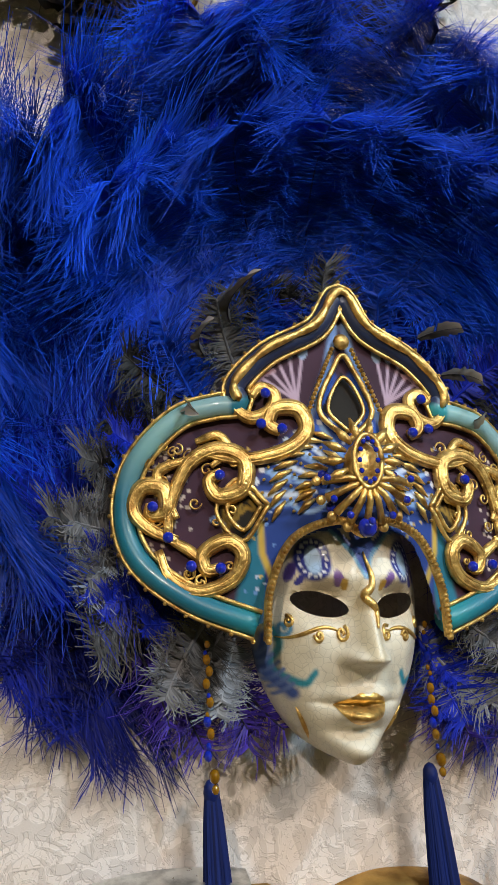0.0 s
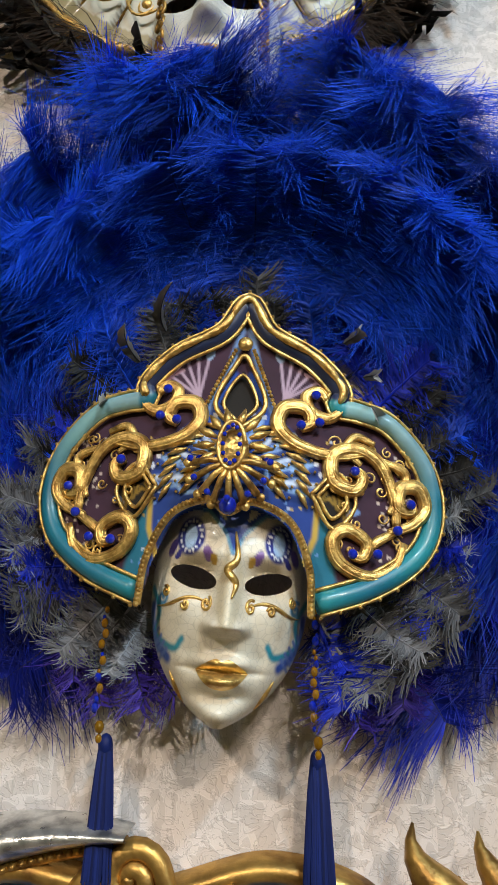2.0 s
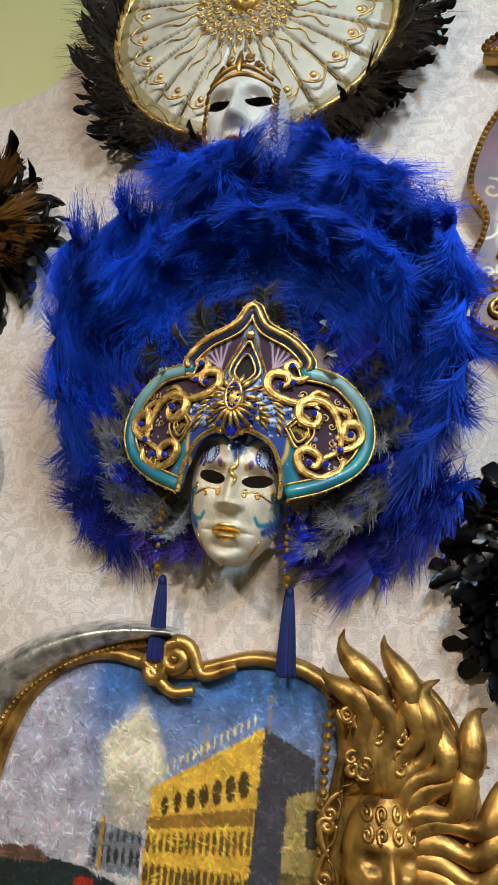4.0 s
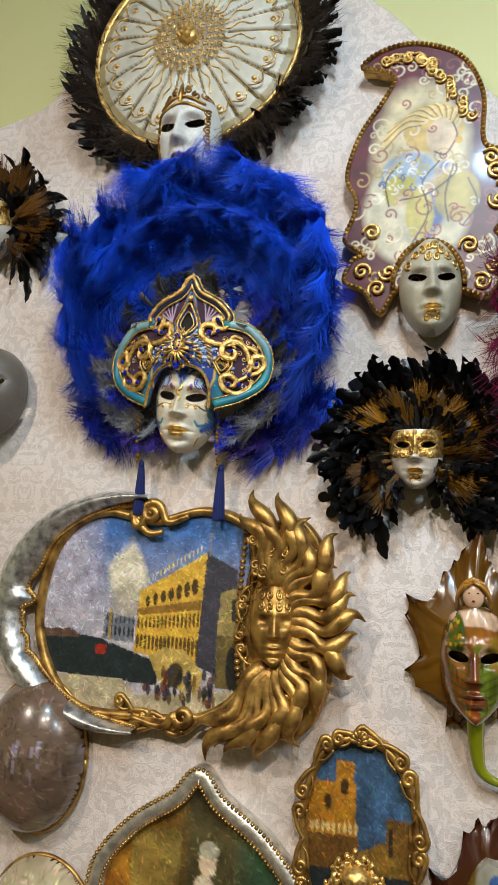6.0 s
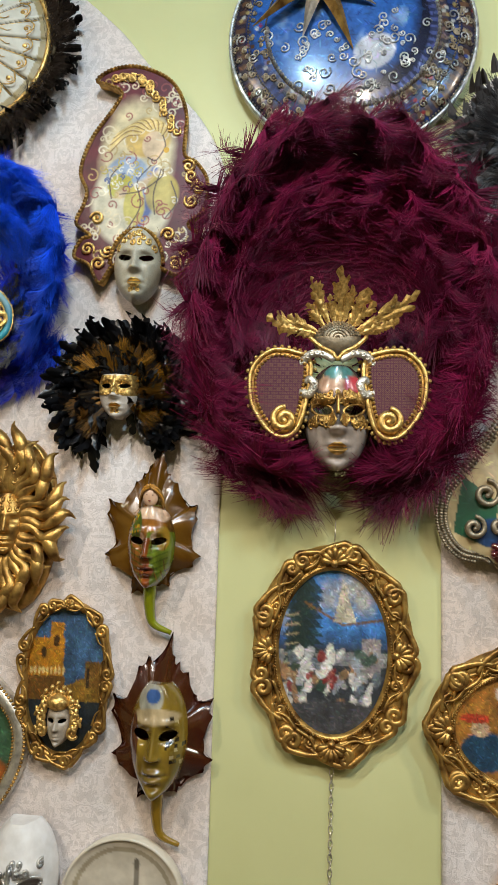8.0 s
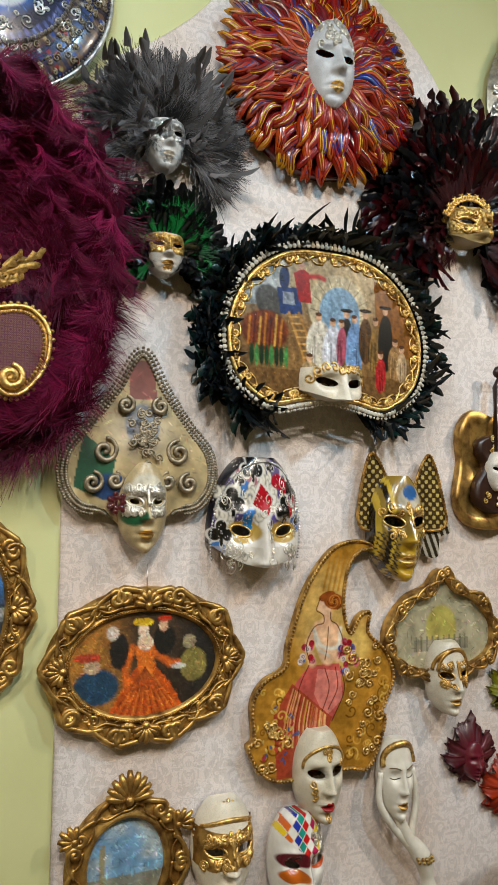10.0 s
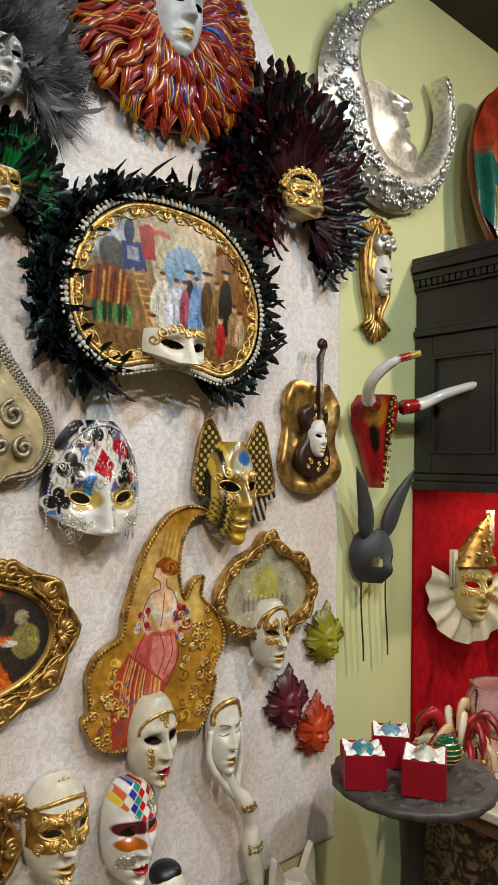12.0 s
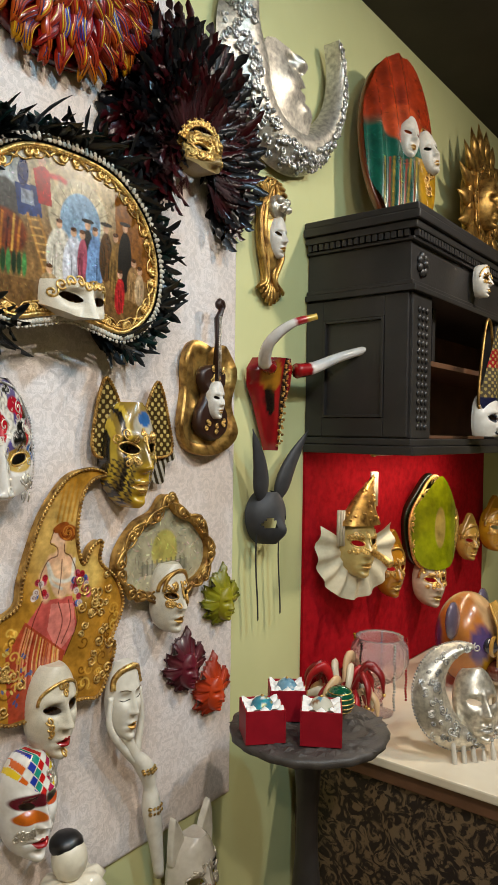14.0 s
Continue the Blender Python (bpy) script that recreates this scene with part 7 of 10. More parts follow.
    for sg in (-1, 1):
        wing = closed([(sg * a, b) for a, b in ((0.055, 0.05), (0.09, 0.072), (0.14, 0.072), (0.176, 0.03), (0.172, -0.04), (0.135, -0.095), (0.10, -0.105), (0.075, -0.08), (0.06, -0.02))], 80)
        b = Shape()
        b.plate(wing, 0.05, 0.062)
        part("wing", b, OLDGOLD, th)
        f = canvas(offset(wing, -0.011), 0.0655, lambda x, z: Picture(x, z, rgb("4a1430")).lay((np.sin(x * 1500) * np.sin(z * 1500) > 0.3) * 0.5, rgb("9a7c50")), 0.0015)
        part("wing_mesh", f, CLOTH, th, "plum mesh inlay")
        q = Shape()
        q.tube(lift(wing, 0.064, True), 0.005, 6)
        beads(q, offset(wing, -0.012), 0.066, 0.0042)
        scroll(q, sg * 0.105, -0.07, 0.026, 0.066, 0.009, 1.5, 1.5, -sg)
        for i in range(0, len(wing), 2):
            o = offset(wing, 0.008)[i]
            q.ball((o[0], 0.056, o[1]), 0.0055, 3, 0.5)
        part("wing_trim", q, GOLD, th)
    for a, L, wd in ((-76, 0.115, 0.017), (-66, 0.075, 0.010), (-40, 0.06, 0.013), (-24, 0.105, 0.011), (-10, 0.06, 0.009), (2, 0.115, 0.014), (14, 0.08, 0.010), (30, 0.085, 0.015), (44, 0.07, 0.010), (62, 0.15, 0.016), (74, 0.09, 0.010)):
        q = Shape()
        for k in range(3):
            b = blade(rng, L * (1, 0.86, 0.72)[k], wd * (1, 0.8, 0.8)[k], ((0, 0.16, -0.16)[k], 0.25), (0.5, 0.4, 0.1), None, 0.7)
            off = q.n
            q.v += [v + np.array([0, 0.003 * k, 0]) for v in b.v]
            q.q += [f + off for f in b.q]
            q.t += [f + off for f in b.t]
            q.c += b.c
            q.n += b.n
        part("gold_leaf", q, GOLD, th, m=feather_at(0.045 * math.sin(radians(a)), 0.105 + 0.036 * math.cos(radians(a)), 0.07, a, 10))
    bring_forward(th, ("plume",), 0.05)
    for o in th.children:
        if o.name.split(".")[0] in ("wing", "wing_mesh", "wing_trim"):
            o.matrix_basis = Matrix.Translation((0, -0.028, 0)) @ o.matrix_basis
    return th


burgundy_mask()


def oval_picture(name, label, x, z, rx, rz, band, n, paint, plabel, seed):
    th = thing(name, label, "framed picture", x, z)
    part("painting", canvas(ellipse(rx, rz, 100), 0.008, paint, 0.0026, None, 4500, 0.006), CANVAS, th, plabel)
    oval_frame(th, rx, rz, band, n, OLDGOLD, seed)
    h = Shape()
    top = rz + band
    h.tube([(0, 0.012, top), (0.001, 0.006, top + 0.05)], 0.0012, 5)
    part("hanging_wire", h, DULLSILVER, th)
    return th


def troupe(x, z):
    p = Picture(x, z, rgb("2c3036"))
    p.lay(np.clip(z / 0.05, 0, 1), rgb("3c74b4"))
    p.lay(np.clip(wob(x, z, 30, 2) * 1.5, 0, 1) * (z > 0.03), rgb("a8a49c"))
    p.box(-0.13, -0.03, 0.13, 0.0, rgb("8c8c8c"), 0.8)
    for k in range(9):
        p.poly([(-0.06 - 0.02 * (k / 9), 0.17 - 0.018 * k), (-0.105, 0.12 - 0.018 * k), (-0.02, 0.12 - 0.018 * k)], rgb("182c28"), 0.9)
    p.line([(-0.06, 0.10), (0.02, 0.055), (0.11, 0.07)], 0.0025, rgb("6a4c28"))
    for k in range(8):
        p.line([(-0.10, 0.07 - 0.02 * k), (-0.075, 0.075 - 0.02 * k)], 0.002, rgb("9c8c6c"))
    p.poly([(0.02, 0.15), (0.0, 0.06), (0.05, 0.06)], rgb("b8ac98"))
    p.box(0.06, -0.05, 0.10, 0.03, rgb("8c8484"))
    r = random.Random(9)
    for k in range(60):
        a, b = r.uniform(-0.11, 0.11), r.uniform(-0.11, 0.0)
        p.oval(a, b, r.uniform(0.006, 0.012), r.uniform(0.010, 0.024), rgb(r.choice(["c4c0b8", "a8a8a8", "d4d0c8", "5c646c", "2c4438", "7c2020", "8c6c4c", "8c949c"])), 0.9, r.uniform(-0.8, 0.8))
    p.oval(0, -0.14, 0.12, 0.04, rgb("3c3c40"))
    return p.mottle(110, 0.25, 3)


oval_picture("oval_picture", "upright oval carnival scene in a carved gilt frame", 0.893, 1.315, 0.118, 0.172, 0.052, 18, troupe, "painted crowd of white-clad revellers", 3)


def party(x, z):
    p = Picture(x, z, rgb("3a2a1c"))
    p.lay(np.clip((-x - 0.02) / 0.1, 0, 1), rgb("a8702c"))
    p.lay(np.clip((x - 0.06) / 0.06, 0, 1), rgb("1c1816"))
    p.mottle(30, 0.3, 3)
    p.poly([(-0.09, -0.12), (-0.05, -0.05), (-0.015, 0.0), (0.02, 0.0), (0.06, -0.05), (0.10, -0.12)], rgb("b84c10"))
    p.poly([(-0.025, 0.04), (0.025, 0.04), (0.018, -0.03), (-0.012, -0.03)], rgb("d0681c"))
    p.line([(-0.03, 0.035), (-0.045, -0.01), (-0.04, -0.045)], 0.008, rgb("c85c18"))
    p.line([(0.025, 0.02), (0.06, -0.005), (0.08, -0.005)], 0.008, rgb("c85c18"))
    p.oval(0.0, 0.045, 0.018, 0.018, rgb("d8b494"))
    p.oval(-0.005, 0.072, 0.013, 0.017, rgb("dcc0a4"))
    p.oval(-0.005, 0.092, 0.024, 0.009, rgb("c8a018"))
    p.oval(0.045, 0.05, 0.026, 0.035, rgb("14120f"))
    p.oval(0.042, 0.082, 0.011, 0.014, rgb("c89c7c"))
    p.oval(0.045, 0.098, 0.018, 0.007, rgb("b83418"))
    p.oval(-0.06, 0.03, 0.022, 0.04, rgb("1a1614"))
    p.oval(-0.075, 0.07, 0.014, 0.016, rgb("c0b0a0"))
    p.oval(-0.11, -0.045, 0.05, 0.04, rgb("1c3c54"))
    p.oval(-0.12, 0.0, 0.018, 0.016, rgb("b89878"))
    p.oval(-0.13, 0.02, 0.03, 0.010, rgb("a83820"))
    p.oval(0.115, -0.01, 0.032, 0.038, rgb("7c7038"))
    p.oval(0.105, 0.042, 0.016, 0.016, rgb("8c7c60"))
    p.oval(0.08, -0.012, 0.018, 0.006, rgb("c8c4b8"))
    for k in range(9):
        p.line([(0.0, -0.01), (-0.08 + 0.02 * k, -0.12)], 0.0016, rgb("7c2c08"), 0.7)
        p.line([(0.005, -0.01), (-0.07 + 0.02 * k, -0.12)], 0.0016, rgb("d88030"), 0.5)
    return p.mottle(120, 0.2, 5)


oval_picture("oval_picture", "wide oval picture of a lady in orange in a gilt frame", 1.314, 1.178, 0.172, 0.118, 0.054, 20, party, "painted party around a lady in an orange gown", 6)


def chain():
    th = thing("chain", "thin steel chain hanging down the bare wall", "chain", 0.895, 1.07)
    for k in range(56):
        s = Shape()
        z = -0.014 * k
        o = ellipse(0.0042, 0.009, 12, 0, z)
        q = lift(o, 0.006, True)
        if k % 2:
            q[:, 1] = 0.006 + (q[:, 0] - 0) * 0.9
            q[:, 0] *= 0.3
        s.tube(q, 0.0011, 4)
        part("link", s, DULLSILVER, th)


chain()


# ---------------------------------------------------------------- second panel
GREYF, SMOKE = rgb("8a8688"), rgb("2c292a")
feather_mask(1.325, 2.392, "silver-faced mask in a fan of smoky grey feathers", 0.098, 0.15, 0.205, [GREYF * 0.25, GREYF * 0.6, SMOKE * 0.7], 240, 31, tone(rgb("c4c4c2")), SILVER, tip=GREYF * 0.6, L=0.105, W=0.012, gap=132, soft=True, lip=DULLSILVER, off=(0, 0.02))
feather_mask(1.328, 2.127, "small ivory and gold mask in black and emerald feathers", 0.098, 0.125, 0.145, [BLACK, BLACK, rgb("101a14")], 340, 32, tone(rgb("c9c0b4")), GOLD, inner=rgb("0c7a34")*1.3, L=0.085, W=0.0125, gap=140, lip=OLDGOLD, off=(0.0, 0.02))


def flame_mask():
    th = thing("sun_mask", "large sun mask with red, yellow and blue flame hair", "carnival mask", 1.745, 2.655)
    rng = random.Random(12)
    b = Shape()
    b.plate(ellipse(0.262, 0.262, 60), 0.004, 0.03, rgb("6c100c"))
    part("backing", b, LACQ, th)
    cols = ["7c0a0a", "98100e", "6c0c0c", "a02c0c", "7c1018", "8c1410", "b04010", "881010"]
    for k in range(250):
        a = 2 * math.pi * k * 0.381966 + rng.uniform(-0.03, 0.03)
        lay = k % 4
        r0, r1 = ((0.17, 0.295), (0.13, 0.275), (0.09, 0.235), (0.05, 0.18))[lay]
        s = Shape()
        pts, rad = [], []
        ph, swing = rng.uniform(0, 6), rng.choice([-1, 1]) * rng.uniform(0.0, 0.022)
        for t in np.linspace(0, 1, 13):
            r = r0 + (r1 - r0) * t
            wv = 0.011 * math.sin(t * 6.5 + ph) + swing * t * t
            pts.append((r * math.cos(a) - wv * math.sin(a), 0.030 + 0.013 * lay + 0.022 * math.sin(t * 2.7), r * math.sin(a) + wv * math.cos(a)))
            rad.append(0.0120 * (1 - t ** 6) ** 0.7 + 0.002)
        c = rgb("1c2c7c") if rng.random() < 0.05 else rgb(cols[rng.randrange(8)])
        s.tube(pts, rad, 6, c)
        t = np.linspace(0, 1, 13)[:, None]
        gold = rgb(rng.choice(["c89410", "b8780c", "a83a10"]))
        f = np.clip((t - 0.55) / 0.4, 0, 1) * (0.75 if lay == 0 else 0.12)
        s.c[-1] = np.repeat(c * (1 - f) + gold * f, 6, 0)
        for side in (-0.55, 0.0, 0.55):
            c2 = np.array(pts)
            d = along(c2[:, [0, 2]], 1.0) - c2[:, [0, 2]]
            c2[:, [0, 2]] += d * (side * np.array(rad))[:, None]
            c2[:, 1] += np.array(rad) * (0.95 - 0.4 * abs(side))
            s.tube(c2[1:-1], 0.0016, 4, rgb(rng.choice(["c89a40", "d8b420", "4c0808", "a82c10", "5c0c0c", "7c1010", "2c2c64"])))
        part("flame_lock", s, LACQ, th)
    w, h, d0 = 0.15, 0.225, 0.065
    fo, fm = face_parts(th, w, h, d0, tone(rgb("c4c4c6")), PAINT, GOLD, "gilded lips", -0.0, 0.005, (4, 0, 0))
    g = Shape()
    rr = random.Random(5)
    face_scrolls(g, w, h, d0, 0.0028, [(rr.uniform(-0.8, 0.8), rr.uniform(0.34, 0.9), 0.11, rr.uniform(0, 6), rr.choice([-1, 1])) for _ in range(34)])
    a = np.linspace(-1, 0.3, 40)
    for sg in (-1, 1):
        face_line(g, sg * face_width(a) * 0.95, a, w, h, d0, 0.005)
    part("brow_lace", g, DULLSILVER, th, "silver-gilt lace across brow and cheeks", m=fm)


flame_mask()


def stage_mask():
    th = thing("feathered_mask", "large painted half-mask with gilt border and black feathers", "carnival mask", 1.745, 1.955)
    rng = np.random.RandomState(41)
    line = closed([(0.0, 0.205), (0.12, 0.19), (0.215, 0.12), (0.262, 0.01), (0.245, -0.10), (0.165, -0.165), (0.08, -0.155), (0, -0.14), (-0.08, -0.155), (-0.165, -0.165), (-0.245, -0.10), (-0.262, 0.01), (-0.215, 0.12), (-0.12, 0.19)], 140)
    dark = [BLACK, BLACK, rgb("0c1a24"), rgb("2a221c")]
    meshes = []
    for k in range(8):
        me = blade(rng, 0.135, 0.0160, (rng.uniform(-0.7, 0.7), rng.uniform(-0.3, 1.2)), dark[k % 4], rgb("141c20") if k % 3 else rgb("0c2c28")).build("feather")
        me.materials.append(GLOSSFEATHER)
        meshes.append(me)
    o = np.vstack([line[85:], line[:57]])
    c = lambda t, x, z: math.degrees(math.atan2(x, z + 0.03))
    ruff(th, meshes, o * 0.98, rng, 210, 0.012, 5, 9, c, (0.55, 0.82))
    ruff(th, meshes, o * 0.99, rng, 220, 0.030, 12, 9, c, (0.6, 0.82))
    ruff(th, meshes, o * 1.03, rng, 190, 0.045, 24, 10, c, (0.5, 0.7))
    for k in range(6):
        part("quill", blade(rng, 0.20, 0.007, (rng.uniform(-0.4, 0.8), 0.2), BLACK), GLOSSFEATHER, th, m=feather_at(rng.uniform(-0.15, 0.25), 0.16, 0.03, rng.uniform(-30, 40), 6))

    def paint(x, z):
        p = Picture(x, z, rgb("8a6a40"))
        p.lay(np.clip((z - 0.02) / 0.1, 0, 1), rgb("b09c78"))
        p.lay(np.clip((-0.10 - x) / 0.05, 0, 1) * (z > 0.06), rgb("a8acac"))
        p.mottle(25, 0.2, 1)
        p.poly([(0.13, 0.16), (0.26, 0.10), (0.26, -0.04), (0.14, -0.02)], rgb("8c5a20"))
        p.poly([(-0.26, -0.09), (0.26, -0.09), (0.26, -0.2), (-0.26, -0.2)], rgb("7c5c34"))
        # pale arch with sky behind it
        p.oval(0.025, 0.075, 0.085, 0.085, rgb("c4b698"), 1, 0, 0.05)
        p.oval(0.03, 0.062, 0.058, 0.068, rgb("86a4bc"), 1, 0, 0.05)
        for k in range(9):
            a = math.pi * k / 8
            p.line([(0.03 + 0.060 * math.cos(a), 0.062 + 0.070 * math.sin(a)), (0.03 + 0.084 * math.cos(a), 0.068 + 0.088 * math.sin(a))], 0.0010, rgb("8c7c60"))
        # striped cloth over a brown shape, a green fringe
        p.oval(-0.165, 0.07, 0.035, 0.045, rgb("58544e"), 1, 0.4)
        p.oval(-0.175, 0.0, 0.062, 0.05, rgb("7c3c14"))
        for k in range(7):
            p.line([(-0.215 + 0.014 * k, 0.03 + 0.01 * (k % 2)), (-0.22 + 0.014 * k, -0.035)], 0.0028, rgb(("b87828", "5c2410", "c89c48")[k % 3]))
        for k in range(8):
            p.oval(-0.21 + 0.013 * k, -0.06, 0.006, 0.026, rgb(("1c4c24", "4c8c4c", "123818")[k % 3]), 1, 0, 0.4)
        # platform, red actor, ladder
        p.poly([(-0.145, 0.11), (-0.085, 0.115), (-0.075, 0.05), (-0.135, 0.045)], rgb("2c4478"))
        p.poly([(-0.13, 0.10), (-0.10, 0.102), (-0.095, 0.07), (-0.128, 0.07)], rgb("8c94a0"))
        p.oval(-0.125, 0.135, 0.014, 0.030, rgb("24305c"))
        p.poly([(-0.10, 0.15), (-0.075, 0.165), (-0.058, 0.155), (-0.05, 0.08), (-0.085, 0.08)], rgb("a01c18"))
        p.line([(-0.07, 0.145), (-0.03, 0.15), (-0.015, 0.145)], 0.006, rgb("a8201c"))
        p.oval(-0.078, 0.172, 0.009, 0.011, rgb("c89c80"))
        p.line([(-0.112, 0.05), (-0.058, -0.095)], 0.0030, rgb("b88848"))
        p.line([(-0.085, 0.052), (-0.028, -0.09)], 0.0030, rgb("b88848"))
        for k in range(9):
            f = k / 8
            p.line([(-0.112 + 0.054 * f, 0.04 - 0.13 * f), (-0.085 + 0.056 * f, 0.042 - 0.13 * f)], 0.0020, rgb("d0a460"))
        # company of strollers
        r = random.Random(4)
        for cx, cz, rx, rz, c in ((-0.03, -0.02, 0.034, 0.06, "d4ccbc"), (0.01, -0.035, 0.030, 0.065, "c8c8d0"), (0.05, 0.0, 0.016, 0.055, "1c1c20"), (0.072, -0.03, 0.026, 0.075, "7c9cc4"), (0.035, -0.02, 0.014, 0.05, "b0586c"), (0.105, 0.0, 0.020, 0.06, "5c4020"), (0.135, -0.02, 0.018, 0.065, "8c6c38"), (0.165, 0.0, 0.022, 0.075, "17140f"), (0.195, -0.05, 0.022, 0.045, "a88458"), (0.15, -0.085, 0.016, 0.045, "b4282c"), (0.215, -0.06, 0.016, 0.04, "c4a884"), (-0.055, -0.085, 0.022, 0.02, "a8906c")):
            p.oval(cx, cz, rx, rz, rgb(c), 1, r.uniform(-0.1, 0.1), 0.12)
            for k in range(5):
                q = cx + rx * r.uniform(-0.6, 0.6)
                p.line([(q, cz + rz * 0.3), (q + r.uniform(-0.006, 0.006), cz - rz * 0.85)], 0.0013, rgb(c) * r.choice([0.45, 0.6, 1.35]))
            p.oval(cx, cz + rz + 0.008, 0.0085, 0.0105, rgb("c8a080"))
            if c in ("1c1c20", "17140f", "5c4020"):
                p.oval(cx, cz + rz + 0.018, 0.018, 0.005, rgb("100e0c"))
            else:
                p.oval(cx, cz + rz + 0.015, 0.0085, 0.005, rgb("5c3818"))
        p.mottle(260, 0.30, 6).mottle(100, 0.20, 3)
        p.c = p.c ** 1.15 * 0.85
        return p
    part("painting", canvas(line, 0.062, paint, 0.0019, None, 2500, 0.004), LACQ, th, "glossy painted street comedy scene")
    b = Shape()
    b.plate(offset(line, 0.004), 0.03, 0.060, rgb("6a4c20"), fill=False)
    part("backing", b, OLDGOLD, th)
    lace = Shape()
    q = offset(line, 0.020)
    for i in range(0, len(q)):
        lace.ball((q[i, 0], 0.070, q[i, 1]), 0.0075, 3, 0.25, rgb("c8c0b0"))
        e = offset(line, 0.029)[i]
        lace.ball((e[0], 0.068, e[1]), 0.0055 if i % 2 else 0.003, 3, 0.3, rgb("d4ccbe"))
    part("lace_edge", lace, CLOTH, th, "silver-white lace edging")
    g = Shape()
    g.tube(lift(offset(line, 0.005), 0.064, True), 0.006, 6)
    acanthus(g, offset(line, -0.012), 34, 0.017, 0.063, 0.0042, 3)
    beads(g, offset(line, -0.002), 0.069, 0.0035)
    part("gilt_border", g, GOLD, th, "raised gilt border")
    w, h, d0 = 0.170, 0.235, 0.055
    fo, fm = face_parts(th, w, h, d0, tone(IVORY, (0.4, 0.12, 0.3, 0.14, rgb("8a7c60"), 0.4)), PAINT, x=0.0, z=-0.13, tilt=(4, 0, 0), top=0.46, bottom=-0.26, rise=0.22)
    c2 = Shape()
    face_scrolls(c2, w, h, d0, 0.003, [(sg * u, v, 0.11, u * 8, sg) for sg in (-1, 1) for u, v in ((0.1, 0.38), (0.3, 0.42), (0.5, 0.42), (0.7, 0.35), (0.85, 0.2))])
    part("brow_filigree", c2, GOLD, th, m=fm)
    bring_forward(th, ("feather", "quill"), 0.024)


stage_mask()


def spade_mask():
    th = thing("spade_mask", "spade-shaped beige mask edged with metallic lace", "carnival mask", 1.287, 1.645)
    half = [(0, 0.235), (0.05, 0.155), (0.105, 0.075), (0.158, 0.01), (0.166, -0.055), (0.135, -0.105), (0.08, -0.12), (0.05, -0.15), (0, -0.17)]
    line = closed(half + [(-a, b) for a, b in reversed(half[1:-1])], 190)

    def paint(x, z):
        p = Picture(x, z, rgb("a8946c"))
        p.poly([(-0.13, 0.05), (-0.06, -0.01), (-0.08, -0.10), (-0.15, -0.07)], rgb("1c4c34"))
        p.oval(-0.07, -0.07, 0.04, 0.03, rgb("203c64"))
        p.poly([(-0.03, 0.22), (0.03, 0.22), (0.035, 0.13), (-0.03, 0.13)], rgb("7c4438"))
        p.oval(0, 0.07, 0.04, 0.05, rgb("5c6474"), 0.8)
        p.oval(-0.045, -0.11, 0.03, 0.025, rgb("5c1418"))
        return p.mottle(50, 0.3, 2)
    b = Shape()
    b.plate(line, 0.008, 0.026, rgb("8c7a58"))
    part("backing", b, SATIN, th)
    part("panel", canvas(line, 0.030, paint, 0.003, strokes=600, dome=lambda x, z: 0.03 * np.exp(-(x / 0.09) ** 2 - ((z + 0.02) / 0.1) ** 2)), SATIN, th)
    l = Shape()
    for out, r in ((0.0, 0.0055), (0.009, 0.0055), (0.018, 0.0045)):
        q = offset(line, out - 0.002)
        step = 1
        for i in range(0, len(q), step):
            if q[i, 1] > -0.13:
                l.ball((q[i, 0], 0.032, q[i, 1]), r, 3, 0.45, rgb("8a7a5c"))
    part("lace_edge", l, TARNISH, th, "tarnished metallic lace edging")
    g = Shape()
    for sg in (-1, 1):
        for x, z, r in ((0.085, 0.01, 0.03), (0.06, -0.055, 0.02), (0.11, -0.06, 0.024), (0.04, 0.115, 0.02)):
            scroll(g, sg * x, z, r, 0.045, 0.007, 1.4, 1.5, sg)
    rng = random.Random(4)
    for k in range(34):
        a, q = rng.uniform(0, 6.28), rng.uniform(0, 0.042)
        scroll(g, q * math.cos(a), 0.035 + 1.6 * q * math.sin(a), 0.010, 0.066, 0.0032, 1.2, a, rng.choice([-1, 1]))
    part("relief_filigree", g, TARNISH, th, "champagne relief curls")
    fo, fm = face_parts(th, 0.118, 0.20, 0.03, lambda u, v: Picture(u, v, rgb("b4a078")).oval(-0.45, -0.2, 0.45, 0.2, rgb("1c5434")).oval(0, 0.45, 0.6, 0.3, rgb("c4bca8")).mottle(8, 0.2, 2).c, PAINT, OLDGOLD, "gilded lips", 0.005, -0.115, eye=0.62)
    d = Shape()
    domino(d, 0.118, 0.20, 0.03, 0.0034, 22, 6)
    domino(d, 0.118, 0.20, 0.03, 0.0026, 22, 7)
    part("filigree_band", d, DULLSILVER, th, m=fm)
    r = Shape()
    for k in range(14):
        a = 2 * math.pi * k / 7
        r.ball((-0.058 + 0.012 * math.cos(a) * (1 + k // 7 * 0.6), 0.066, -0.105 + 0.012 * math.sin(a) * (1 + k // 7 * 0.6)), 0.007, 4, 0.5, rgb("4c1014"))
    part("rosette", r, STONE, th, "dark red beaded rosette")


spade_mask()


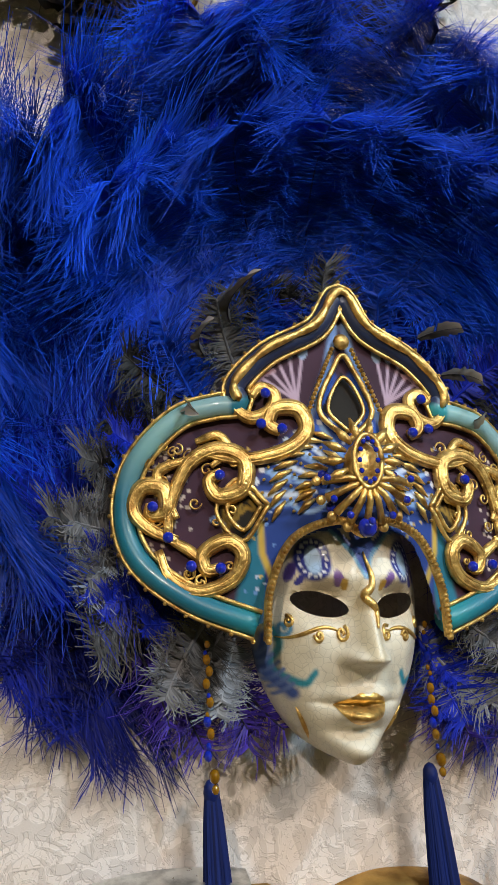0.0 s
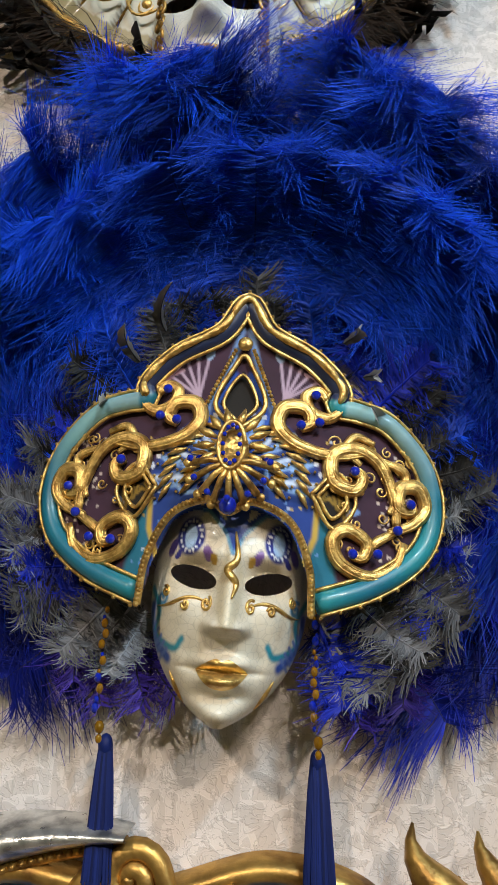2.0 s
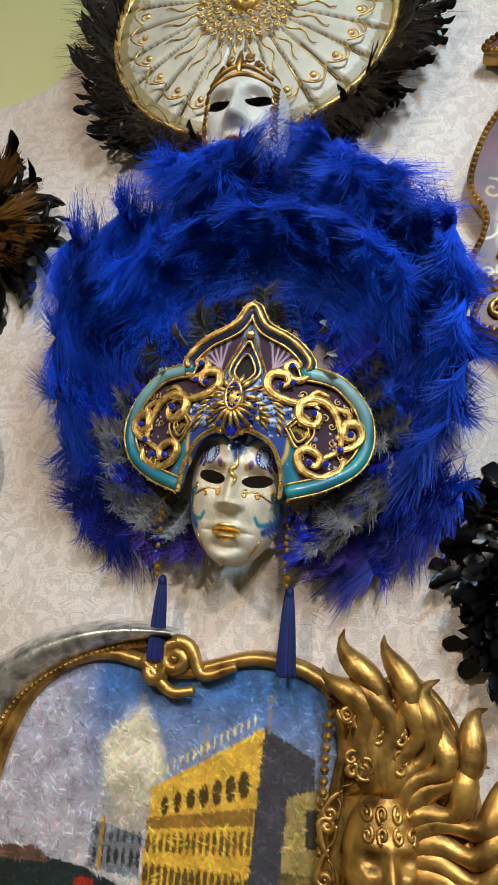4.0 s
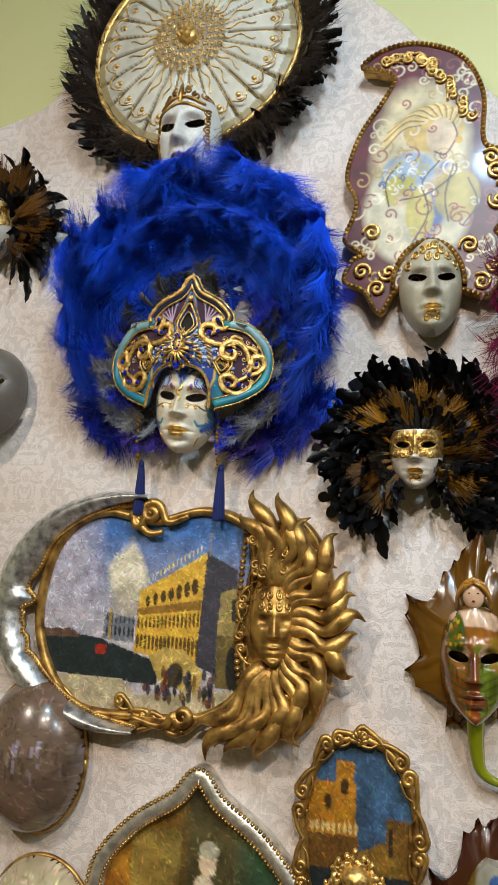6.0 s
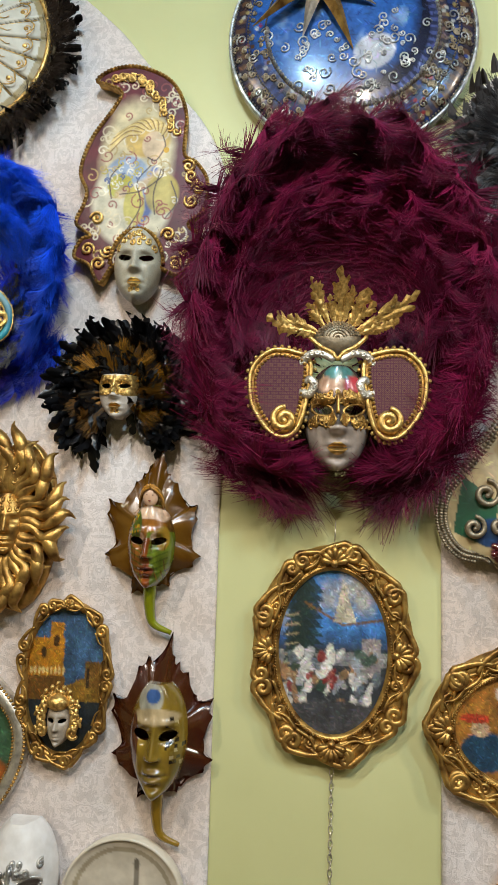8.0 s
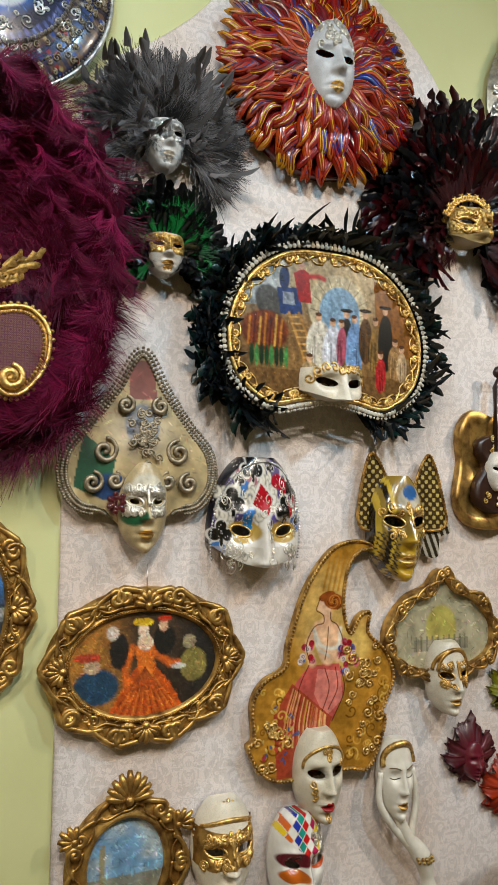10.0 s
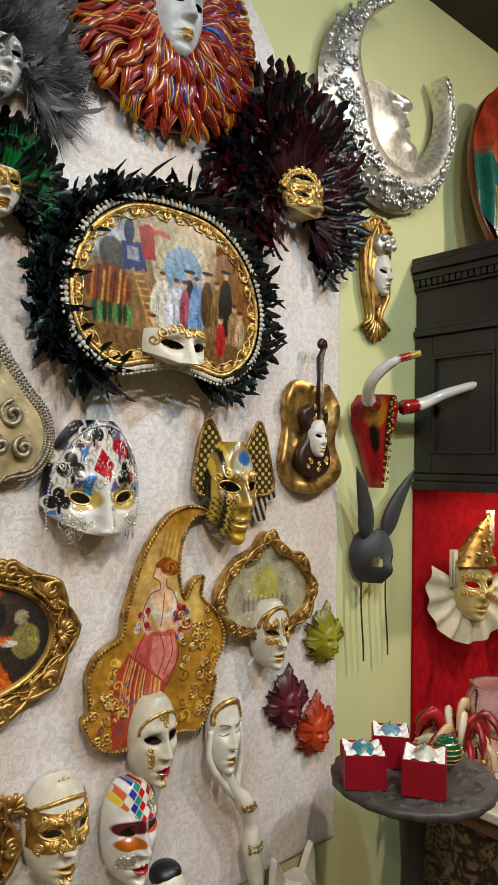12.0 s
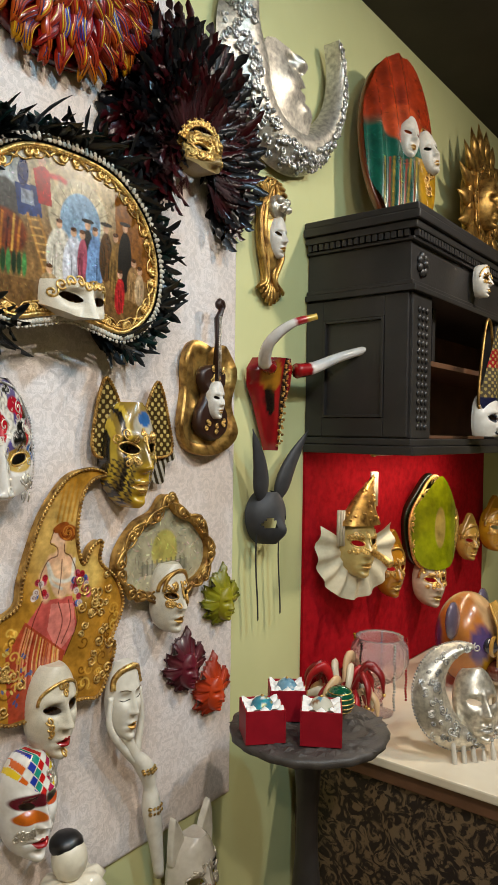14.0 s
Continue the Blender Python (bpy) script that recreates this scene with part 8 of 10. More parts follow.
def suit_mask():
    th = thing("half_mask", "white half-mask with card suits, glitter and silver scrolls", "carnival mask", 1.575, 1.495)
    w, h, d0 = 0.245, 0.400, 0.012
    rng = random.Random(7)

    def club(p, u, v, s, col):
        for dx, dz in ((0, 0.5), (-0.5, -0.1), (0.5, -0.1)):
            p.oval(u + s * dx, v + s * dz * 0.85, s * 0.45, s * 0.38, col)
        p.oval(u, v - 0.4 * s, s * 0.15, s * 0.4, col)

    def paint(u, v):
        p = Picture(u, v, rgb("d6d0c8"))
        for a, b, r, c in ((-0.62, 0.30, 0.26, "3a2868"), (-0.30, 0.80, 0.22, "a86070"), (0.5, 0.62, 0.26, "3a2868"), (-0.86, 0.22, 0.2, "3a2868"), (0.80, 0.25, 0.2, "1c5a9c"), (-0.42, 0.60, 0.18, "1c6cb8"), (0.15, 0.85, 0.2, "55487a"), (0.05, 0.62, 0.2, "4c3c90"), (0.30, 0.24, 0.2, "4c3c90"), (-0.70, 0.62, 0.2, "4a3a70"), (0.75, 0.50, 0.2, "8a2030"), (-0.30, 0.28, 0.16, "1c6cb8"), (-0.85, -0.08, 0.12, "1c6cb8")):
            p.oval(a, b, r, r * 0.7, rgb(c), 0.95)
        p.lay(np.clip((np.hypot(u, (v - 0.02) * 1.0) - 0.955) / 0.02, 0, 1) * (v > -0.1), rgb("1c1a20"))
        for k in range(46):
            q = spiral(rng.uniform(-0.9, 0.9), rng.uniform(0.15, 0.92), rng.uniform(0.05, 0.11), 1.1, rng.uniform(0, 6), rng.choice([-1, 1]), 12)
            p.line(q, 0.034, rgb("2a2428"), 0.8)
            p.line(q, 0.024, rgb("dcd6c6"), 1)
        for sg in (-1, 1):
            p.oval(sg * 0.42, 0.12, 0.34, 0.13, rgb("b08c24"), 0.9)
        for a, b, s in ((-0.62, 0.46, 0.26), (-0.24, 0.86, 0.24), (0.42, 0.38, 0.25), (-0.80, 0.10, 0.22), (0.62, 0.66, 0.24), (0.78, 0.25, 0.11), (0.12, 0.88, 0.10), (-0.48, 0.72, 0.10)):
            club(p, a, b, s, rgb("d8d4cc"))
            club(p, a, b, s * 0.86, rgb("0c0c0c"))
        p.poly([(-0.10, 0.74), (0.22, 0.52), (0.06, 0.26), (-0.32, 0.44)], rgb("d8d4cc"))
        p.poly([(-0.09, 0.69), (0.17, 0.51), (0.04, 0.31), (-0.26, 0.45)], rgb("a80c1c"))
        p.oval(0.26, 0.72, 0.13, 0.09, rgb("a80c24"))
        p.oval(0.40, 0.66, 0.10, 0.10, rgb("a80c24"))
        p.poly([(0.52, 0.48), (0.68, 0.46), (0.56, 0.26)], rgb("b0182c"))
        p.poly([(-0.42, 0.24), (-0.28, 0.36), (-0.24, 0.16), (-0.38, 0.10)], rgb("1c74b4"))
        for k in range(420):
            a, b = rng.uniform(-0.9, 0.9), rng.uniform(0.0, 0.98)
            p.oval(a, b, 0.009, 0.007, rgb("cfc8bc"), 0.8)
        p.lay((v < -0.05) * (np.abs(u) > 0.1) * 0.55, rgb("b8b0a4"))
        return p.mottle(10, 0.12, 2).c
    fo, fm = face_parts(th, w, h, d0, paint, LACQ, z=-0.042, tilt=(2, 0, 0), bottom=-0.29, cols=170, rows=200, eye=0.60, rise=0.27)
    g = Shape()
    for k in range(40):
        u, v = rng.uniform(-0.9, 0.9), rng.uniform(-0.3, 0.9)
        if u * u + (v - 0.1) ** 2 > 0.75 or (abs(abs(u) - 0.4) < 0.25 and abs(v - 0.1) < 0.12):
            continue
        face_scrolls(g, w, h, d0, 0.0014, [(u, v, rng.uniform(0.05, 0.10), rng.uniform(0, 6), rng.choice([-1, 1]))])
    for sg in (-1, 1):
        for k in range(8):
            face_scrolls(g, w, h, d0, 0.0015, [(sg * rng.uniform(0.35, 0.85), rng.uniform(-0.32, -0.05), 0.07, rng.uniform(0, 6), sg)])
    part("silver_filigree", g, DULLSILVER, th, "raised silver scrolls", m=fm)
    rim = Shape()
    a = np.linspace(-0.25, math.pi + 0.25, 90)
    for p in on_face(0.95 * np.cos(a), 0.02 + 0.93 * np.sin(a), w, h, d0, 0.003):
        rim.ball((p[0], -p[1] if p[1] < 0 else p[1], p[2]), 0.0032, 4)
    part("beading", rim, SILVER, th, "row of silver beads", m=fm)
    e = Shape()
    for sg in (-1, 1):
        a = np.linspace(0, 2 * np.pi, 26)
        face_line(e, sg * (EU + 0.68 * EW * np.cos(a)), EV + 0.068 * np.sin(a) + 0.025 * np.cos(a), w, h, d0, 0.0022)
    part("eye_trim", e, GOLD, th, "gilded eye rims", m=fm)
    for o in th.children:
        o.matrix_basis = Matrix.Diagonal((1.0, 0.68, 1.0, 1.0)) @ o.matrix_basis


suit_mask()


def shell_frame():
    th = thing("shell_frame_picture", "small gilt frame with a shell crest and a pale sky view", "framed picture", 1.28, 0.745)

    def paint(x, z):
        p = Picture(x, z, rgb("6c94b4"))
        p.lay(np.clip(wob(x, z, 40, 1) + 0.2, 0, 1), rgb("b8c0bc"))
        p.box(-0.06, -0.1, -0.045, 0.05, rgb("8c8468"))
        p.box(-0.1, -0.16, 0.1, -0.02, rgb("7c7454"), 0.8)
        return p.mottle(90, 0.2, 2)
    part("painting", canvas(ellipse(0.088, 0.105, 70), 0.010, paint, 0.003, None, 800), CANVAS, th, "painting of a pale sky over a town")
    m = Shape()
    ring(m, ellipse(0.088, 0.105, 80), ((-0.004, 0.006), (0, 0.022), (0.008, 0.026), (0.014, 0.014), (0.035, 0.02), (0.046, 0.010), (0.045, 0.0)))
    part("moulding", m, OLDGOLD, th)
    g = Shape()
    acanthus(g, ellipse(0.118, 0.135, 80), 14, 0.026, 0.02, 0.007, 7)
    part("leaf_carving", g, OLDGOLD, th)
    q = Shape()
    shell(q, 0, 0.145, 0.065, math.pi / 2, 0.022, 0.009, 9, 1.35)
    part("shell", q, OLDGOLD, th)
    for sg in (-1, 1):
        q = Shape()
        shell(q, sg * 0.115, 0.075, 0.04, math.pi / 2 - sg * 0.9, 0.02, 0.007, 5, 1.0)
        part("shell", q, OLDGOLD, th)


shell_frame()


def gold_eye_mask():
    th = thing("mask", "ivory mask with a gilded eye band and small crest", "carnival mask", 1.50, 0.755)
    w, h, d0 = 0.150, 0.225, 0.02
    fo, fm = face_parts(th, w, h, d0, tone(IVORY), PAINT, OLDGOLD, "gilded lips")
    g = Shape()
    domino(g, w, h, d0, 0.0036, 18, 9)
    part("filigree_band", g, GOLD, th, "gilded filigree eye band", m=fm)
    part("half_mask_plate", half_plate(w, h, d0), OLDGOLD, th, m=fm)
    b = Shape()
    us = np.linspace(-0.8, 0.8, 30)
    face_line(b, us, 0.72 - 0.25 * us * us, w, h, d0, 0.005)
    shell(b, 0.0, 0.088, 0.03, math.pi / 2, 0.055, 0.005)
    face_scrolls(b, w, h, d0, 0.003, [(sg * 0.12, -0.78, 0.09, 1, sg) for sg in (-1, 1)])
    part("crest", b, GOLD, th, m=fm)


gold_eye_mask()


def harlequin_mask():
    th = thing("mask", "harlequin mask with coloured lozenges, orange eye and red lips", "carnival mask", 1.69, 0.69)
    cols = ["c01c1c", "e0c020", "1c34a0", "e4e0d8", "d06018", "1c8c7c", "b02050", "e4e0d8"]

    def paint(u, v):
        p = Picture(u, v, rgb("dad6ce"))
        a, b = np.floor((u + v * 1.2) * 3.6), np.floor((v * 1.2 - u) * 3.6)
        idx = (np.abs(a * 3 + b * 5)).astype(int) % 8
        table = np.array([rgb(c) for c in cols])
        m = ((v > 0.28 - 0.5 * u) & (u < 0.35 + 0.3 * v)) * 1.0
        p.c = p.c * (1 - m[..., None]) + table[idx] * m[..., None]
        fa, fb = np.abs(((u + v * 1.2) * 3.6) % 1 - 0.5), np.abs(((v * 1.2 - u) * 3.6) % 1 - 0.5)
        p.lay(m * ((fa > 0.45) | (fb > 0.45)), rgb("d8cfc0"))
        p.oval(-0.4, 0.22, 0.5, 0.15, rgb("5c1020"))
        p.oval(-0.42, -0.06, 0.42, 0.12, rgb("b85c14"))
        p.oval(0.45, 0.1, 0.3, 0.10, rgb("b84c20"))
        return p.mottle(8, 0.08, 2).c
    w, h, d0 = 0.145, 0.245, 0.02
    fo, fm = face_parts(th, w, h, d0, paint, LACQ, cols=170, rows=210, eye=0.8)
    l = lips(w, h, d0)
    l.c = [np.broadcast_to(rgb("a01018"), c.shape) for c in l.c]
    part("mouth", l, LACQ, th, "glossy red lips", m=fm)
    g = Shape()
    rng = random.Random(3)
    for k in range(18):
        face_scrolls(g, w, h, d0, 0.002, [(rng.uniform(0.25, 0.75), rng.uniform(0.25, 0.7), 0.08, rng.uniform(0, 6), 1)])
        face_scrolls(g, w, h, d0, 0.002, [(rng.uniform(-0.7, -0.3), rng.uniform(-0.5, -0.3), 0.07, rng.uniform(0, 6), 1)])
    part("pearl_filigree", g, DULLSILVER, th, "raised pearl scrolls", m=fm)


harlequin_mask()


def muse_mask():
    th = thing("paisley_mask", "tall amber paisley mask with a painted lady", "carnival mask", 1.765, 1.155)
    out = closed([(0.145, 0.275), (0.09, 0.292), (0.02, 0.270), (-0.05, 0.18), (-0.098, 0.05), (-0.11, -0.01), (-0.165, -0.04), (-0.195, -0.09), (-0.19, -0.17), (-0.205, -0.19), (-0.175, -0.245), (-0.12, -0.275), (-0.02, -0.27), (0.07, -0.27), (0.125, -0.275), (0.165, -0.20), (0.175, -0.155), (0.165, -0.14), (0.20, -0.06), (0.175, 0.01), (0.125, 0.06), (0.13, 0.11), (0.10, 0.10), (0.072, 0.06), (0.052, 0.13), (0.065, 0.22), (0.10, 0.265)], 200)
    b = Shape()
    b.plate(out, 0.008, 0.028, fill=False)
    part("backing", b, OLDGOLD, th)
    part("panel", canvas(out, 0.032, figure_panel("amber"), 0.0017, None, 0), LACQ, th, "amber painted panel")
    g = Shape()
    g.tube(lift(out, 0.032, True), 0.0045, 6)
    beads(g, out, 0.036, 0.0046)
    part("beaded_rim", g, OLDGOLD, th)
    s = Shape()
    rng = random.Random(6)
    for k in range(40):
        f = rng.random()
        x, z = (0.06 + 0.10 * rng.random(), -0.24 + 0.28 * f) if rng.random() < 0.6 else (-0.19 + 0.10 * rng.random(), -0.26 + 0.12 * f)
        if inside(out, np.array([x]), np.array([z]))[0]:
            scroll(s, x, z, rng.uniform(0.008, 0.017), 0.033, 0.0030, 1.3, rng.uniform(0, 6), rng.choice([-1, 1]))
    part("gold_filigree", s, GOLD, th)
    w, h, d0 = 0.132, 0.215, 0.03
    fo, fm = face_parts(th, w, h, d0, tone(rgb("cfc6b2"), (0.4, 0.14, 0.3, 0.12, rgb("241c1c"), 0.8)), PAINT, x=-0.025, z=-0.265, tilt=(0, 0, 4))
    l = lips(w, h, d0)
    l.c = [np.broadcast_to(rgb("8c1014"), c.shape) for c in l.c]
    part("mouth", l, LACQ, th, "dark red lips", m=fm)
    c = Shape()
    face_scrolls(c, w, h, d0, 0.0026, [(u, v, 0.10, u * 5, 1) for u, v in ((-0.6, -0.05), (-0.55, -0.2), (-0.5, -0.35), (0, 0.45), (0.1, 0.6), (-0.15, 0.6), (0, -0.85), (0.6, 0.3))])
    a = np.linspace(0, math.pi, 30)
    face_line(c, 0.85 * np.cos(a), 0.25 + 0.45 * np.sin(a), w, h, d0, 0.004)
    part("gold_filigree", c, GOLD, th, m=fm)


muse_mask()


def cat_mask():
    th = thing("cat_mask", "gold and black cat mask with patterned ears", "carnival mask", 1.975, 1.50)
    w, h, d0 = 0.165, 0.27, 0.02

    def paint(u, v):
        p = Picture(u, v, rgb("8a7030"))
        p.oval(0, -0.6, 0.35, 0.5, rgb("b08c20"))
        p.oval(0.1, 0.55, 0.45, 0.25, rgb("b4ac98"))
        p.oval(0.1, 0.68, 0.28, 0.14, rgb("2c5c94"))
        a, b = np.floor(u * 9).astype(int), np.floor(v * 9).astype(int)
        m = (u < -0.35) * 1.0
        p.lay(m * ((a * 7 + b * 3) % 3 == 0), rgb("1c160c"))
        p.lay(m * ((a * 7 + b * 3) % 3 == 1), rgb("c8a838"))
        p.lay((v < -0.05) * (np.abs(u) > 0.28) * ((np.sin(u * 50) * np.sin(v * 60)) > 0.1), rgb("3c3428"))
        return p.mottle(8, 0.2, 2).c
    fo, fm = face_parts(th, w, h, d0, paint, LACQ, GOLD, "gilded lips", z=-0.02, cols=60, rows=70)
    for sg, dx in ((-1, -0.06), (1, 0.10)):
        line = closed([(dx - 0.05, 0.05), (dx + sg * 0.01, 0.175), (dx + 0.055, 0.06), (dx + 0.06, -0.02), (dx - 0.04, -0.02)], 60)
        part("ear", canvas(line, 0.03, lambda x, z: Picture(x, z, rgb("3c2c14")).lay((np.sin(x * 260) * np.sin(z * 260) > 0.25), rgb("b09a5c")).mottle(60, 0.2, 1), 0.002), LACQ, th)
        e = Shape()
        e.tube(lift(line, 0.03, True), 0.0045, 5)
        beads(e, line, 0.033, 0.004)
        part("ear_rim", e, OLDGOLD, th)
    wing = closed([(0.06, 0.04), (0.15, 0.03), (0.185, -0.03), (0.15, -0.05), (0.14, -0.10), (0.09, -0.09), (0.06, -0.03)], 50)
    part("ruff", canvas(wing, 0.025, lambda x, z: Picture(x, z, rgb("2c2418")).lay((np.sin(x * 300 + z * 120) > 0.1), rgb("a8a090")), 0.0022), LACQ, th)
    g = Shape()
    domino(g, w, h, d0, 0.0026, 8, 5)
    part("gold_filigree", g, GOLD, th, m=fm)


cat_mask()


def mirror_top_mask():
    th = thing("crest_mask", "ivory mask under a gilded heart-shaped crest with city print", "carnival mask", 2.13, 1.19)
    half = [(0, 0.16), (0.04, 0.12), (0.11, 0.09), (0.165, 0.02), (0.15, -0.05), (0.08, -0.085), (0.0, -0.09)]
    line = closed(half + [(-a, b) for a, b in reversed(half[1:-1])], 100)

    def paint(x, z):
        p = Picture(x, z, rgb("a49c80"))
        p.oval(0, 0.02, 0.05, 0.06, rgb("a89c30"), 0.7)
        p.box(-0.09, -0.04, 0.09, -0.01, rgb("7c7664"), 0.8)
        for k in range(10):
            p.box(-0.085 + 0.018 * k, -0.04, -0.08 + 0.018 * k, 0.0, rgb("55503f"), 0.7)
        return p.mottle(70, 0.2, 2)
    part("print", canvas(line, 0.02, paint, 0.003, None, 700), LACQ, th, "faded city print")
    m = Shape()
    ring(m, line, ((-0.006, 0.018), (-0.004, 0.034), (0.006, 0.042), (0.016, 0.034), (0.018, 0.004)))
    acanthus(m, offset(line, 0.006), 22, 0.020, 0.038, 0.006, 3)
    part("crest_frame", m, OLDGOLD, th)
    w, h, d0 = 0.118, 0.19, 0.03
    fo, fm = face_parts(th, w, h, d0, tone(rgb("cfc7b6")), PAINT, OLDGOLD, "gilded lips", -0.0, -0.105)
    g = Shape()
    domino(g, w, h, d0, 0.0028, 14, 8)
    a = np.linspace(0.1, math.pi - 0.1, 30)
    for q in (0.78, 0.92):
        face_line(g, q * np.cos(a), 0.2 + 0.62 * np.sin(a), w, h, d0, 0.0055)
    part("gold_filigree", g, OLDGOLD, th, m=fm)


mirror_top_mask()


def violin_mask():
    th = thing("violin_mask", "brown violin with a small white face on gilded ground", "carnival mask", 2.30, 1.64)
    out = closed([(0.0, 0.15), (0.07, 0.16), (0.115, 0.10), (0.10, 0.0), (0.125, -0.09), (0.08, -0.15), (0.0, -0.165), (-0.08, -0.15), (-0.125, -0.08), (-0.10, 0.02), (-0.11, 0.11), (-0.06, 0.165)], 80)
    b = Shape()
    rows = []
    for f, d in ((1.0, 0.004), (1.02, 0.02), (1.0, 0.034), (0.85, 0.022), (0.5, 0.016), (0.05, 0.016)):
        q = out * f
        rows.append(np.c_[q[:, 0], d + 0.006 * np.sin(np.arange(len(q)) * 0.55), q[:, 1]])
    b.grid(np.array(rows), (0.5, 0.4, 0.2), True)
    part("gilded_ground", b, OLDGOLD, th)
    body = closed([(0, 0.10), (0.05, 0.085), (0.055, 0.045), (0.035, 0.01), (0.065, -0.04), (0.062, -0.095), (0.0, -0.125), (-0.062, -0.095), (-0.065, -0.04), (-0.035, 0.01), (-0.055, 0.045), (-0.05, 0.085)], 80)
    v = Shape()
    v.plate(body, 0.024, 0.05, rgb("2c140a"), 0.4)
    part("violin_body", v, SATIN, th, "dark brown violin body")
    n = Shape()
    n.tube([(0, 0.05, 0.05), (0.004, 0.055, 0.17), (0.008, 0.05, 0.235), (0.012, 0.062, 0.265)], [0.011, 0.010, 0.012, 0.008], 7, rgb("2a130a"))
    scroll(n, 0.012, 0.275, 0.016, 0.05, 0.010, 1.3, -1.5, 1, rgb("2a130a"))
    part("violin_neck", n, SATIN, th)
    st = Shape()
    for k in range(4):
        st.tube([(-0.006 + 0.004 * k, 0.066, 0.02), (-0.004 + 0.004 * k, 0.066, 0.24)], 0.0007, 4)
    part("string", st, DULLSILVER, th)
    fo, fm = face_parts(th, 0.066, 0.11, 0.045, tone(rgb("d4cec4")), PAINT, OLDGOLD, "gilded lips", 0.0, -0.005, cols=30, rows=40)
    g = Shape()
    rng = random.Random(2)
    for k in range(16):
        scroll(g, rng.uniform(-0.04, 0.04), rng.uniform(-0.11, -0.06) if k % 2 else rng.uniform(0.05, 0.09), 0.008, 0.052, 0.0024, 1.2, rng.uniform(0, 6), 1)
    part("gold_filigree", g, GOLD, th)


violin_mask()
feather_mask(2.205, 2.31, "gilded filigree mask in glossy black and wine-red feathers", 0.155, 0.20, 0.30, [BLACK, rgb("300408"), BLACK, rgb("1c0406")], 520, 52, tone(rgb("a89060")), GOLD, inner=rgb("4c0a10"), L=0.13, W=0.0165, gap=150, off=(0.0, 0.07), squash=1.1, chin=-0.45)


def dancer_mask():
    th = thing("figure_mask", "slender white face with raised arms and gilded costume", "wall ornament", 1.965, 0.85)
    s = Shape()
    w, h, d0 = 0.098, 0.20, 0.035
    iv = rgb("d8d2c4")
    f = face(w, h, d0, tone(iv), 40, 52, eyes=False)
    s.v, s.q, s.t, s.c, s.n = f.v, f.q, f.t, f.c, f.n
    col = curve([(0.0, -0.09), (0.03, -0.15), (0.07, -0.20), (0.09, -0.26), (0.10, -0.34), (0.115, -0.42), (0.13, -0.52)], 40)
    rad = np.interp(np.linspace(0, 1, len(col)), [0, 0.2, 0.32, 0.5, 0.62, 1], [0.014, 0.018, 0.026, 0.017, 0.028, 0.014])
    s.tube(lift(col, 0.05), rad, 9, iv)
    for x0 in (-0.05, 0.046):
        arm = curve([(x0, 0.02), (x0 * 1.1 + 0.005, -0.06), (x0 * 0.3 + 0.03, -0.15), (0.075, -0.205)], 26)
        s.tube(lift(arm, 0.05), np.linspace(0.007, 0.013, len(arm)), 7, iv)
    part("figure", s, SATIN, th)
    g = Shape()
    for t0, k in ((0.34, 7), (0.60, 8)):
        for i in range(k * 5):
            j = int((t0 + 0.004 * (i // 5)) * len(col))
            x, z = col[min(j, len(col) - 1)]
            g.ball((x + (i % 5 - 2) * 0.010, 0.075 - 0.004 * abs(i % 5 - 2), z), 0.006, 3)
    lid = Shape()
    for sg in (-1, 1):
        us = np.linspace(0.18, 0.70, 14)
        face_line(lid, sg * us, 0.11 - 0.05 * np.sin((us - 0.18) * 6), w, h, d0, 0.0011, col=rgb("2c2018"))
        face_line(lid, sg * us, 0.30 + 0.06 * np.sin((us - 0.18) * 5), w, h, d0, 0.0012, col=rgb("6a5434"))
    part("eyelid", lid, SATIN, th, "thin painted lids and brows")
    hair = np.linspace(0, math.pi, 24)
    face_line(g, 0.9 * np.cos(hair), 0.35 + 0.58 * np.sin(hair), w, h, d0, 0.008)
    part("gilding", g, GOLD, th, "gilded costume and hair band")
    part("mouth", lips(w, h, d0), OLDGOLD, th, "gilded lips")


dancer_mask()
for _x, _z, _c0, _c1, _l, _s in ((2.385, 1.03, "6c6c08", "8c8410", "small olive-yellow leather leaf face", 3), (2.225, 0.865, "3c0814", "5c0c20", "small wine-red leather leaf face", 5), (2.345, 0.765, "8c2406", "b83a0c", "small orange leather leaf face", 7)):
    tagged(leaf_mask(_x, _z, _l, 0.088, 0.080, (rgb(_c0), rgb(_c1)), 0.066, 0.10, tone(rgb(_c1)), SATIN, _s, rgb(_c0), n=11, tail=False, fz=-0.012, dome=0.024, small=True), group="leather leaf faces")


